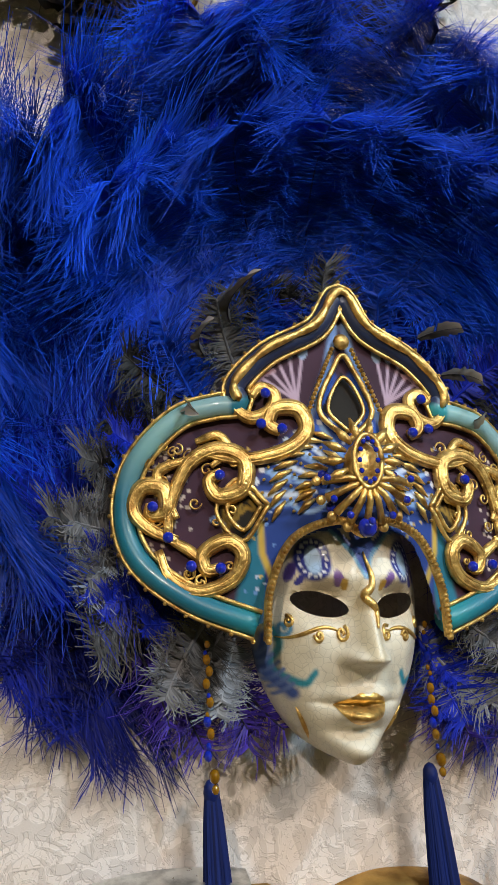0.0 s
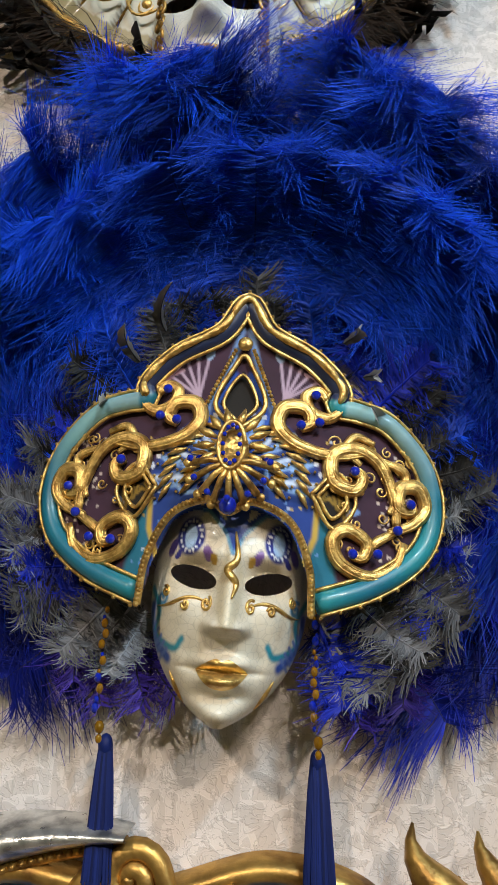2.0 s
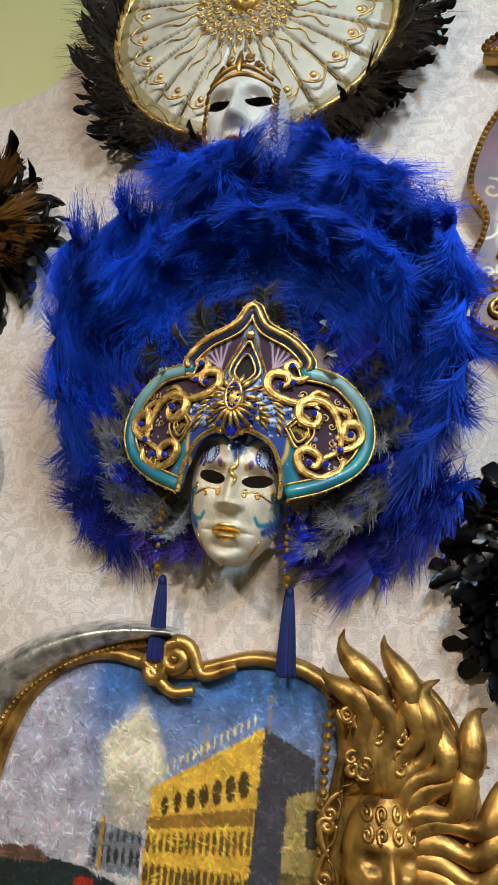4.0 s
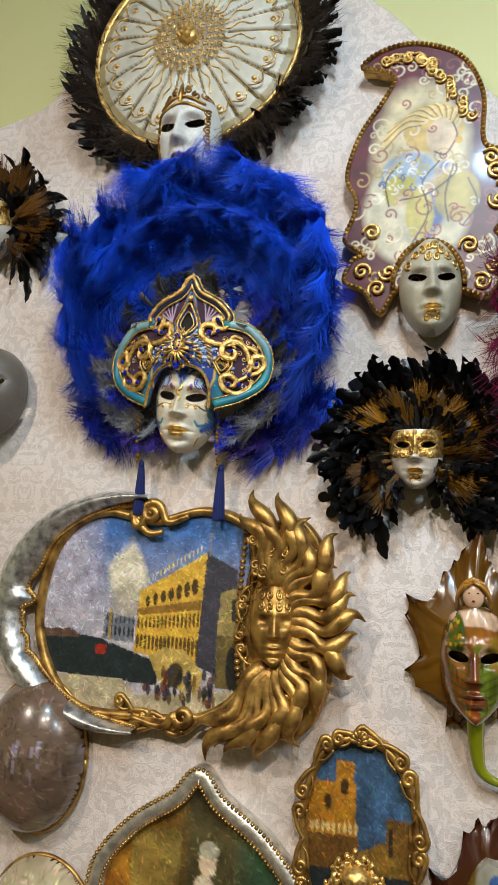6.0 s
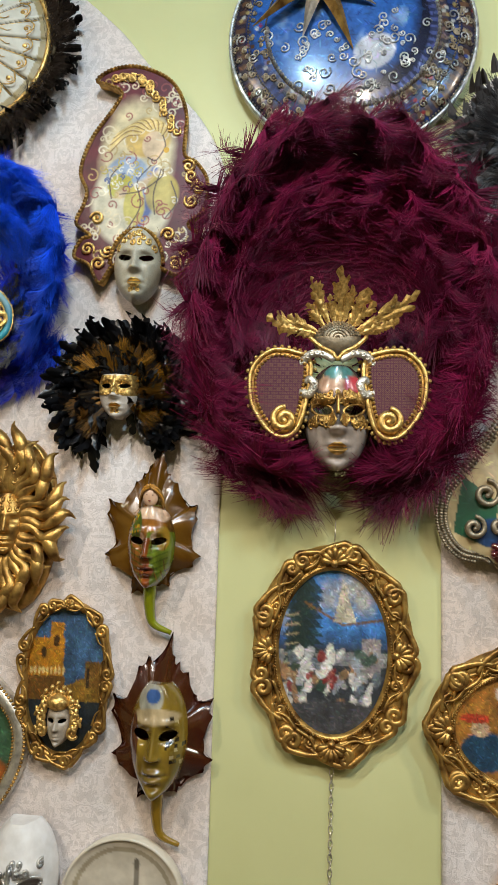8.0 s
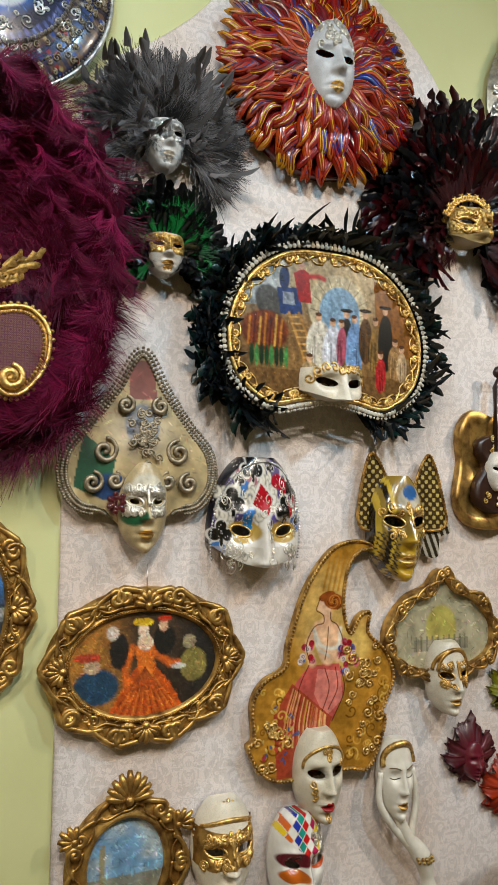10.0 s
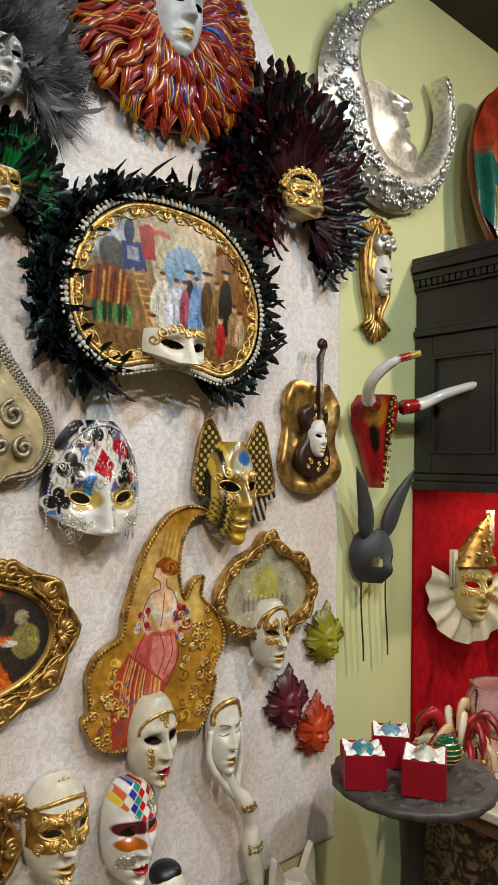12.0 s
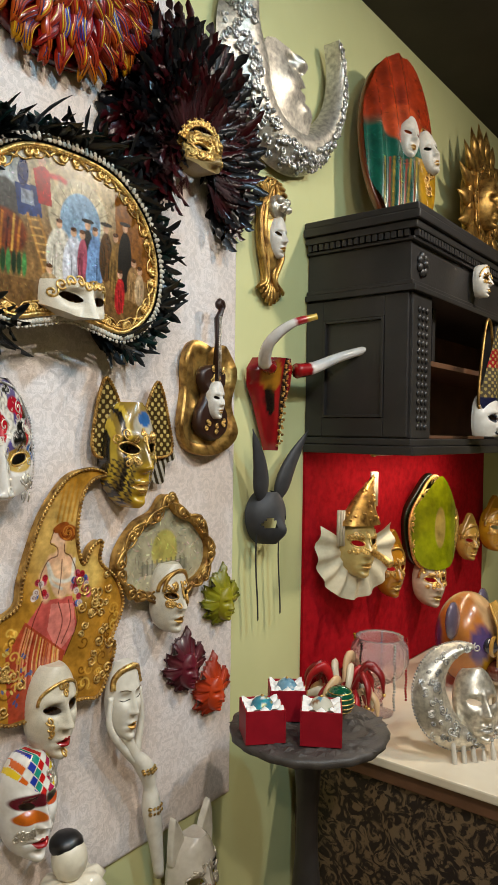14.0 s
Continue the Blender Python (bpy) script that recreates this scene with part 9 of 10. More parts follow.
# ---------------------------------------------------------------- right of the panels
def silver_moon():
    th = thing("moon_mask", "large silver crescent moon mask with encrusted edge", "carnival mask", 2.66, 2.75)
    a = np.linspace(radians(100), radians(398), 160)
    R = 0.335
    outer = np.c_[R * np.cos(a), R * np.sin(a)]
    t = np.linspace(0, 1, 160)
    thick = 0.012 + 0.225 * np.clip(np.sin(t * np.pi), 0, 1) ** 0.95 * (1 - 0.35 * t)
    prof = 0.075 * np.exp(-((t - 0.30) / 0.12) ** 2)
    inner = np.c_[(R - thick - prof) * np.cos(a), (R - thick - prof) * np.sin(a)]
    rows = []
    for f in np.linspace(0, 1, 12):
        q = outer * (1 - f) + inner * f
        rows.append(np.c_[q[:, 0], np.full(len(q), 0.006 + 0.085 * math.sin(math.pi * min(max(f, 0.02), 0.97)) ** 0.6), q[:, 1]])
    s = Shape()
    s.grid(np.array(rows)[::-1], (0.5, 0.5, 0.5))
    part("crescent", s, DULLSILVER, th)
    side = closed([(-0.19, 0.165), (-0.11, 0.168), (-0.03, 0.164), (0.018, 0.158), (0.022, 0.142), (0.0, 0.112), (-0.022, 0.098), (0.004, 0.080), (0.008, 0.066), (-0.016, 0.052), (0.012, 0.036), (0.008, 0.018), (0.0, 0.008), (0.036, 0.004), (0.055, -0.016), (0.045, -0.07), (0.0, -0.16), (-0.10, -0.17), (-0.21, -0.05), (-0.24, 0.12)], 170)
    side = side * 0.92 + np.array([0.055, -0.105])
    bk = Shape()
    bk.plate(side, 0.01, 0.074, fill=False)
    part("profile_edge", bk, DULLSILVER, th)

    def cheek(x, z):
        x, z = (x - 0.055) / 0.92, (z + 0.105) / 0.92
        return 0.022 * np.exp(-((x + 0.09) / 0.07) ** 2 - ((z - 0.04) / 0.07) ** 2) + 0.018 * np.exp(-((x + 0.02) / 0.035) ** 2 - ((z - 0.145) / 0.02) ** 2) - 0.016 * np.exp(-((x + 0.075) / 0.03) ** 2 - ((z - 0.135) / 0.016) ** 2) + 0.012 * np.exp(-((x - 0.01) / 0.04) ** 2 - ((z + 0.02) / 0.03) ** 2) - 0.010 * np.exp(-((x + 0.01) / 0.03) ** 2 - ((z - 0.052) / 0.006) ** 2) - 0.010 * np.exp(-((x + 0.025) / 0.012) ** 2 - ((z - 0.112) / 0.008) ** 2)
    part("profile", canvas(side, 0.075, lambda x, z: Picture(x, z, rgb("b0a890")), 0.004, cheek), DULLSILVER, th, "smooth silver face in profile")
    g = Shape()
    rng = random.Random(5)
    for k in range(380):
        f = rng.random()
        i = int(f * 159)
        e = rng.uniform(0.04, 0.45)
        p = outer[i] * (1 - e) + inner[i] * e
        d = 0.01 + 0.085 * math.sin(math.pi * e) ** 0.6
        r = rng.uniform(0.008, 0.02)
        if rng.random() < 0.6:
            sp = spiral(p[0], p[1], r, 1.3, rng.uniform(0, 6), rng.choice([-1, 1]), 12)
            g.tube(lift(sp, d), 0.0045, 4)
        else:
            g.ball((p[0], d, p[1]), r * 0.5, 4, 0.8)
    part("encrusted_filigree", g, SILVER, th, "encrusted silver scrollwork")


silver_moon()


def lion_face():
    th = thing("relief_mask", "narrow gilded relief with a lion head and white face", "wall ornament", 2.62, 2.185)
    g = Shape()
    for k in range(13):
        f = k / 12
        sg = -1 if k % 2 else 1
        x0 = sg * (0.012 + 0.05 * f)
        q = curve([(x0 * 0.3, 0.19 - 0.05 * f), (x0 * 1.2, 0.13 - 0.04 * f), (x0 * 0.9 - 0.02, 0.04 - 0.02 * f), (x0 * 1.1, -0.05), (x0 * 0.5 - 0.01, -0.12 - 0.02 * f), (x0 * 1.3, -0.17)], 30)
        g.tube(lift(q, 0.016 + 0.008 * (k % 3)), 0.010 * (0.5 + 0.5 * np.sin(np.linspace(0.4, 2.9, len(q)))), 6)
    for k in range(9):
        a = radians(20 + 140 * k / 8)
        g.tube(lift(curve([(0.02 * math.cos(a), 0.12), (0.07 * math.cos(a + 0.2), 0.12 + 0.07 * math.sin(a)), (0.085 * math.cos(a - 0.3), 0.11 + 0.085 * math.sin(a))], 12), 0.022), 0.008, 6)
    shell(g, 0, -0.12, 0.10, -math.pi / 2, 0.012, 0.010, 7, 0.7)
    g.ball((0, 0.02, 0.0), 0.06, 7, 0.5, (0.5, 0.5, 0.5), 2.2)
    part("gilded_carving", g, OLDGOLD, th)
    l = Shape()
    l.ball((0, 0.045, 0.10), 0.042, 7, 0.7)
    for x in (-0.02, 0.02):
        l.ball((x, 0.068, 0.115), 0.014, 5)
        l.ball((x * 0.7, 0.078, 0.088), 0.014, 5)
    part("lion_head", l, DULLSILVER, th, "silver-gilt lion head")
    face_parts(th, 0.088, 0.135, 0.03, tone(rgb("c8c2b8")), PAINT, OLDGOLD, "gilded lips", 0.005, 0.0, cols=34, rows=46)


lion_face()


def bull_mask():
    th = thing("bull_mask", "red and gold bull-skull mask with long white horns", "carnival mask", 2.605, 1.665)
    t = np.linspace(0, 1, 26)
    half = np.interp(t, [0, 0.12, 0.3, 0.5, 0.75, 1.0], [0.075, 0.105, 0.105, 0.070, 0.040, 0.010])
    z = 0.12 - 0.30 * t
    s = np.linspace(-1, 1, 25)
    p = np.stack([half[:, None] * s, 0.02 + (0.085 - 0.062 * t[:, None]) * np.clip(1 - np.abs(s) ** 2.2, 0, 1) ** 0.6 + 0.03 * t[:, None] * np.exp(-(s / 0.4) ** 2), z[:, None] + 0 * s], -1)
    u, v = s[None] + 0 * z[:, None], z[:, None] + 0 * s
    pic = Picture(u, v, rgb("8c0c14"))
    pic.oval(0.5, 0.06, 0.3, 0.05, rgb("a80c14"))
    pic.oval(-0.5, 0.06, 0.3, 0.05, rgb("8a5c14"))
    pic.oval(0, -0.02, 0.18, 0.16, rgb("1c1414"))
    pic.oval(0.55, -0.06, 0.2, 0.04, rgb("100808"))
    pic.oval(-0.55, -0.02, 0.2, 0.045, rgb("100808"))
    sh = Shape()
    sh.grid(p, pic.mottle(12, 0.2, 2).c)
    part("skull", sh, LACQ, th)
    for sg in (-1, 1):
        h = Shape()
        pts = curve([(sg * 0.075, 0.09, 0.085), (sg * 0.13, 0.11, 0.10), (sg * 0.17, 0.16, 0.15), (sg * 0.15, 0.22, 0.20), (sg * 0.10, 0.28, 0.225)], 30) if sg < 0 else curve([(0.075, 0.09, 0.085), (0.15, 0.11, 0.10), (0.23, 0.16, 0.14), (0.29, 0.24, 0.17), (0.33, 0.33, 0.19)], 30)
        rad = np.linspace(0.026, 0.010, len(pts))
        c = np.zeros((len(pts), 8, 3)) + rgb("d8d2cc")
        f = np.linspace(0, 1, len(pts))
        c[f < 0.2] = rgb("8c1014")
        c[(f > 0.80) & (f < 0.92)] = rgb("9c1418")
        c[f >= 0.92] = rgb("b08c30")
        h.tube(pts, rad, 8, (0.5, 0.5, 0.5))
        h.c[-1] = c.reshape(-1, 3)
        part("horn", h, LACQ, th, "white horn banded red and gold")
    g = Shape()
    for k in range(40):
        f = (0.01 + 0.007 * k) / 0.30
        g.ball((0.012 * math.sin(k * 1.9), 0.108 - 0.032 * f, 0.11 - 0.007 * k), 0.0055, 3)
    for sg in (-1, 1):
        for k in range(5):
            f = (0.03 + 0.03 * k) / 0.30
            scroll(g, sg * (0.055 - 0.008 * k), 0.09 - 0.03 * k, 0.013, 0.085 - 0.05 * f, 0.004, 1.3, k, sg)
    part("gold_filigree", g, OLDGOLD, th)


bull_mask()


def rabbit_mask():
    th = thing("rabbit_mask", "matte black rabbit half-mask with tall ears and ribbons", "carnival mask", 2.595, 1.265)
    c = rgb("2c2c30")
    s = Shape()
    n = 25
    a = np.linspace(-1, 1, n)
    t = np.linspace(-1, 1, 22)[:, None]
    w = 0.092 * np.sqrt(np.clip(1 - (t * 0.93) ** 2, 0.05, 1)) * (1 + 0.1 * t)
    d = 0.02 + 0.075 * np.clip(1 - np.abs(a) ** 2.2, 0, 1)[None] ** 0.6 * (1 - 0.3 * t * t) + 0.03 * np.exp(-(a / 0.25) ** 2)[None] * np.exp(-((t + 0.5) / 0.4) ** 2)
    x, z = w * a[None], 0.085 * t + 0 * a[None]
    e = ((np.abs(x) - 0.042) / 0.024) ** 2 + ((z + 0.015) / 0.017) ** 2
    ec = 0.25 * (e[1:, 1:] + e[:-1, 1:] + e[1:, :-1] + e[:-1, :-1])
    s.grid(np.stack([x, d, z], -1), c, False, ec > 1)
    part("half_mask", s, BLACKMATTE, th)
    for sg, lean in ((-1, -0.3), (1, 0.45)):
        q = Shape()
        line = curve([(sg * 0.045, 0.06), (sg * 0.045 + lean * 0.10, 0.17), (sg * 0.045 + lean * 0.30, 0.29)], 20)
        q.tube(np.c_[line[:, 0], 0.05 + 0.03 * np.linspace(0, 1, len(line)), line[:, 1]], np.array([0.018, 0.024, 0.030, 0.034, 0.036, 0.037, 0.037, 0.036, 0.035, 0.034, 0.032, 0.03, 0.028, 0.026, 0.023, 0.02, 0.017, 0.013, 0.009, 0.004, 0.002])[:len(line)], 10, c, 0.45)
        part("ear", q, BLACKMATTE, th)
    for x in (-0.062, 0.062):
        q = Shape()
        z = np.linspace(-0.05, -0.33, 12)
        p = np.stack([x + 0.008 * np.sin(z * 14), 0.05 + 0 * z, z], 1)[None]
        q.ribbons(p, np.full((1, 12), 0.0055), np.array([rgb("101010")]))
        part("ribbon", q, CLOTH, th, "thin black ribbon")


rabbit_mask()


def hutch():
    th = thing("cabinet_hutch", "black-stained carved wooden cabinet hutch with open shelves", "cabinet", 2.88, 1.48)
    D, H, L = 0.40, 0.82, 1.75
    part("side_panel", boxes([(0, 0.03, -D, -0.003, 0.05, H - 0.1)], 0.002), BLACKWOOD, th, flat=True)
    for piece in [(-0.012, 0.0, -D, -D + 0.085, 0.055, 0.53), (-0.012, 0.0, -0.075, -0.004, 0.055, 0.53), (-0.012, 0.0, -D + 0.086, -0.076, 0.055, 0.12), (-0.012, 0.0, -D + 0.086, -0.076, 0.46, 0.53)]:
        part("side_stile", boxes([piece], 0.003), BLACKWOOD, th, flat=True)
    for piece in [(-0.016, 0.0, -D + 0.086, -D + 0.096, 0.121, 0.459), (-0.016, 0.0, -0.086, -0.077, 0.121, 0.459), (-0.016, 0, -D + 0.097, -0.087, 0.121, 0.13), (-0.016, 0, -D + 0.097, -0.087, 0.45, 0.459)]:
        part("side_bead", boxes([piece], 0.002), BLACKWOOD, th, flat=True)
    for piece in [(-0.025, L, -D - 0.03, -0.003, -0.005, 0.025), (-0.015, L, -D - 0.018, -0.003, 0.026, 0.05)]:
        part("base_moulding", boxes([piece], 0.004), BLACKWOOD, th, flat=True)
    for piece in [(-0.025, L, -D - 0.028, -0.003, 0.535, 0.555), (-0.016, L, -D - 0.016, -0.003, 0.556, 0.572)]:
        part("waist_moulding", boxes([piece], 0.004), BLACKWOOD, th, flat=True)
    part("frieze", boxes([(-0.004, L, -D - 0.004, -0.003, 0.573, 0.70)], 0.002), BLACKWOOD, th, flat=True)
    for piece in [(-0.018, L, -D - 0.02, -0.003, 0.70, 0.712), (-0.030, L, -D - 0.035, -0.003, 0.735, 0.76), (-0.042, L, -D - 0.048, -0.003, 0.761, 0.79), (-0.034, L, -D - 0.04, -0.003, 0.791, 0.815)]:
        part("cornice", boxes([piece], 0.005), BLACKWOOD, th, flat=True)
    me = boxes([(-0.008, 0.008, -0.008, 0.008, -0.011, 0.011)], 0.001)
    me.materials.append(BLACKWOOD)
    for k in range(17):
        part("dentil", me, BLACKWOOD, th, flat=True, m=pose(-0.018, -0.02 - 0.0235 * k, 0.723))
    for k in range(70):
        part("dentil", me, BLACKWOOD, th, flat=True, m=pose(0.0 + 0.0235 * k, -D - 0.022, 0.723))
    for x in (0.0, 0.80, 1.6):
        part("pilaster", boxes([(x, x + 0.15, -D - 0.012, -D + 0.05, 0.051, 0.534)], 0.004), BLACKWOOD, th, flat=True)
        g = Shape()
        for k in range(15):
            for c in (0.045, 0.075, 0.105):
                g.ball((x + c, D + 0.014, 0.09 + 0.028 * k), 0.012, 4, 0.5)
        part("pilaster_carving", g, BLACKWOOD, th)
        r = Shape()
        for k in range(7):
            a = 2 * math.pi * k / 7
            r.ball((x + 0.075 + 0.025 * math.cos(a), D + 0.008, 0.635 + 0.028 * math.sin(a)), 0.017, 5, 0.6)
        r.ball((x + 0.075, D + 0.014, 0.635), 0.015, 5)
        part("rosette", r, BLACKWOOD, th)
    part("back_board", boxes([(0.03, L, -0.03, -0.004, 0.05, 0.535)]), BROWNWOOD, th, flat=True)
    part("shelf", boxes([(0.03, L, -D + 0.05, -0.03, 0.315, 0.335)], 0.002), BROWNWOOD, th, flat=True)
    part("shelf_board", boxes([(0.031, L - 0.001, -D + 0.03, -0.031, 0.051, 0.062)], 0.001), BROWNWOOD, th, flat=True)
    part("divider", boxes([(0.30, 0.325, -D + 0.05, -0.03, 0.336, 0.53)], 0.002), BLACKWOOD, th, flat=True)
    part("end_panel", boxes([(L, L + 0.03, -D, -0.003, 0.05, H - 0.1)], 0.002), BLACKWOOD, th, flat=True)


hutch()
slab("red_backcloth", 2.865, 4.7, -0.012, -0.001, 0.50, 1.475, REDCLOTH, "crimson velvet cloth covering the wall under the hutch", "wall cloth")


def sideboard():
    th = thing("sideboard", "low sideboard with cream marble top and brown brocade sides", "sideboard", 2.80, FLOOR)
    H = 0.50 - FLOOR
    part("marble_top", boxes([(-0.02, 1.9, -0.95, -0.014, H - 0.03, H)], 0.006), MARBLE, th, "cream marble top", flat=True)
    part("body", boxes([(0.02, 1.85, -0.90, -0.02, 0.0, H - 0.031)], 0.004), BROCADE, th, "brown brocade covered body", flat=True)
    part("top_rail", boxes([(0.0, 1.87, -0.92, -0.018, H - 0.085, H - 0.032)], 0.004), BROWNWOOD, th, flat=True)


sideboard()


def side_table():
    th = thing("pedestal_table", "small round black pedestal table with a carved top", "table", 2.372, FLOOR, -0.36)
    H = 0.735 - FLOOR
    a = np.linspace(0, 2 * np.pi, 64, endpoint=False)
    s = Shape()
    wob_ = 1 + 0.012 * np.sin(a * 19) + 0.008 * np.sin(a * 7 + 1)
    rows = [np.c_[r * wob_ * np.cos(a), r * wob_ * np.sin(a), np.full(64, z)] for r, z in ((0.06, H - 0.026), (0.208, H - 0.026), (0.218, H - 0.020), (0.219, H - 0.005), (0.212, H), (0.16, H - 0.002), (0.08, H - 0.002), (0.005, H - 0.002))]
    s.grid(np.array(rows), rgb("28262a"), True)
    part("table_top", s, TABLEWOOD, th, "carved dark grey-brown round top")
    r = Shape()
    rng = random.Random(8)
    for k in range(130):
        q, b, L, turn = 0.2 * math.sqrt(rng.uniform(0.02, 1)), rng.uniform(0, 6.28), rng.uniform(0.022, 0.038), rng.uniform(0, 6.28)
        x, y, c, e = q * math.cos(b), q * math.sin(b), math.cos(turn), math.sin(turn)
        leaf = [(-1, 0, 0), (-0.3, 0.42, 0.0), (0.35, 0.36, 0.0), (1, 0, 0), (0.35, -0.36, 0.0), (-0.3, -0.42, 0.0), (0, 0, 0.0055)]
        r.add([(x + L * (px * c - py * e), y + L * (px * e + py * c), H - 0.0015 + 1.1 * pz) for px, py, pz in leaf], None, [(6, i, (i + 1) % 6) for i in range(6)], rgb("28262a"))
    part("carved_leaf", r, TABLEWOOD, th, flat=True)
    p = Shape()
    z = np.array([0.02, 0.05, 0.15, 0.3, 0.36, 0.5, 0.62, 0.72, 0.80, H - 0.03])
    rad = np.array([0.05, 0.04, 0.03, 0.035, 0.045, 0.032, 0.03, 0.036, 0.05, 0.07])
    p.grid(np.array([np.c_[q * np.cos(a[::4]), q * np.sin(a[::4]), np.full(16, h)] for q, h in zip(rad, z)]), (0.02, 0.02, 0.02), True)
    part("pedestal", p, BLACKWOOD, th)
    for k in range(3):
        b = 2 * math.pi * k / 3 + 0.4
        f = Shape()
        f.tube([(0.03 * math.cos(b), 0.03 * math.sin(b), 0.12), (0.12 * math.cos(b), 0.12 * math.sin(b), 0.09), (0.19 * math.cos(b), 0.19 * math.sin(b), 0.012)], [0.022, 0.018, 0.012], 7)
        part("foot", f, BLACKWOOD, th)


side_table()


def gift_box(x, y, rz, size, cols):
    th = thing("gift_box", "open red card box with a painted glass ornament", "gift box", x, 0.737, y, rz=rz, group="red ornament boxes")
    s, h = size
    t = 0.004
    part("box_wall", boxes([(-s, s, -s, -s + t, 0, h), (-s, s, s - t, s, 0, h), (-s, -s + t, -s + t, s - t, 0, h), (s - t, s, -s + t, s - t, 0, h), (-s + t, s - t, -s + t, s - t, 0, 0.01)], 0.001), REDBOX, th, flat=True)
    rng = random.Random(int(x * 100))
    c = Shape()
    g = np.linspace(-1, 1, 15)
    X, Y = np.meshgrid(g * (s - t), g * (s - t))
    Z = h - 0.012 + 0.010 * np.sin(X * 160 + 1) * np.cos(Y * 140) + 0.012 * np.maximum(np.abs(X), np.abs(Y)) / s
    c.grid(np.stack([X, Y, Z], -1), (0.8, 0.8, 0.8))
    part("satin_lining", c, WHITECLOTH, th, "crumpled white satin lining")
    b = Shape()
    n = 18
    tht, ph = np.linspace(0, np.pi, n), np.linspace(0, 2 * np.pi, 2 * n, endpoint=False)
    P = np.stack([np.sin(tht)[:, None] * np.cos(ph), np.sin(tht)[:, None] * np.sin(ph), np.cos(tht)[:, None] + 0 * ph], -1)
    pic = Picture(P[..., 0] + P[..., 2], P[..., 1] - P[..., 2], rgb(cols[0]))
    for k in range(16):
        pic.oval(rng.uniform(-1.2, 1.2), rng.uniform(-1.2, 1.2), 0.25, 0.18, rgb(rng.choice(cols)), 0.9)
    b.grid(P * s * 0.62 + np.array([0, 0, h - 0.012]), pic.c, True)
    part("ornament", b, STONE, th, "painted glass ball")
    r = Shape()
    r.ball((0, 0, h - 0.012 + s * 0.62), 0.005, 4)
    part("ornament_cap", r, GOLD, th)


gift_box(2.228, -0.305, 48, (0.053, 0.086), ["30788c", "2c94a0", "a08c3c", "d0d4cc"])
gift_box(2.385, -0.275, 40, (0.051, 0.086), ["6c94a8", "b8c4c8", "3c6c8c"])
gift_box(2.315, -0.435, 32, (0.054, 0.090), ["c0bcac", "2c5c34", "7c4c1c", "3c84a0"])


def bauble():
    th = thing("bauble", "green and gold glass Christmas bauble", "ornament", 2.47, 0.785, -0.40)
    s = Shape()
    s.ball((0, 0, 0), 0.042, 9, 1, rgb("0c4c34"))
    part("glass_ball", s, STONE, th)
    g = Shape()
    for k in range(5):
        z = -0.026 + 0.013 * k
        g.tube(np.c_[lift(ellipse(math.sqrt(0.0425 ** 2 - z * z), 0, 24), 0, True)[:, :1], math.sqrt(0.0425 ** 2 - z * z) * np.sin(np.linspace(0, 2 * np.pi, 25))[:, None], np.full((25, 1), z)], 0.0018, 4)
    part("gold_band", g, GOLD, th)


bauble()


# ---------------------------------------------------------------- red wall and sideboard
def jester_mask():
    th = thing("jester_mask", "gold and cream jester mask with conical hat and lace ruff", "carnival mask", 3.09, 1.16, -0.070, rz=-20)
    w, h, d0 = 0.165, 0.235, 0.03
    fo, fm = face_parts(th, w, h, d0, tone(rgb("c8b070"), (0.4, 0.1, 0.3, 0.15, rgb("8c7420"), 0.6)), LACQ, GOLD, "gilded lips", 0, -0.035)
    fg = Shape()
    domino(fg, w, h, d0, 0.003, 16, 5)
    part("filigree_band", fg, GOLD, th, m=fm)
    n = Shape()
    n.tube([on_face(0, -0.12, w, h, d0).tolist(), (on_face(0, -0.16, w, h, d0) + np.array([0, 0.05, -0.01])).tolist(), (on_face(0, -0.2, w, h, d0) + np.array([0, 0.085, -0.02])).tolist()], [0.014, 0.013, 0.016], 8)
    part("nose", n, GOLD, th, m=fm)
    c = Shape()
    a = np.linspace(0, 2 * np.pi, 24, endpoint=False)
    c.grid(np.array([np.c_[0.092 * (1 - t) * np.cos(a) + 0.075 * t * t, 0.055 + 0.060 * (1 - t) * np.sin(a), np.full(24, 0.045 + 0.19 * t)] for t in np.linspace(0, 0.97, 9)]), (0.5, 0.4, 0.1), True)
    for k in range(30):
        t = random.Random(k).random()
        b = random.Random(k + 50).uniform(0, 3.14)
        c.ball((0.092 * (1 - t) * math.cos(b) + 0.075 * t * t, 0.055 + 0.062 * (1 - t) * math.sin(b), 0.045 + 0.19 * t), 0.006, 3)
    part("hat", c, OLDGOLD, th, "gilded cone hat")
    r = Shape()
    q = np.linspace(radians(150), radians(390), 60)
    rows = [np.c_[rr * np.cos(q), 0.02 + dd + 0.012 * np.sin(q * 14) * f, -0.05 + rr * np.sin(q)] for rr, dd, f in ((0.07, 0.02, 0.2), (0.14, 0.03, 0.7), (0.19, 0.02, 1.0))]
    r.grid(np.array(rows), rgb("cfc4a8"))
    part("ruff", r, CLOTH, th, "cream lace ruff")
    for x in (-0.085, 0.075):
        p = Shape()
        for k in range(8):
            p.tube([(x + 0.012 * math.cos(k), 0.05 + 0.01 * math.sin(k), 0.1 + (0.14 if x > 0 else 0)), (x + 0.012 * math.cos(k), 0.05 + 0.01 * math.sin(k), -0.03 + (0.14 if x > 0 else 0))], 0.006, 4, rgb("d8d0bc"))
        part("tassel", p, CLOTH, th, "cream silk tassel")


jester_mask()


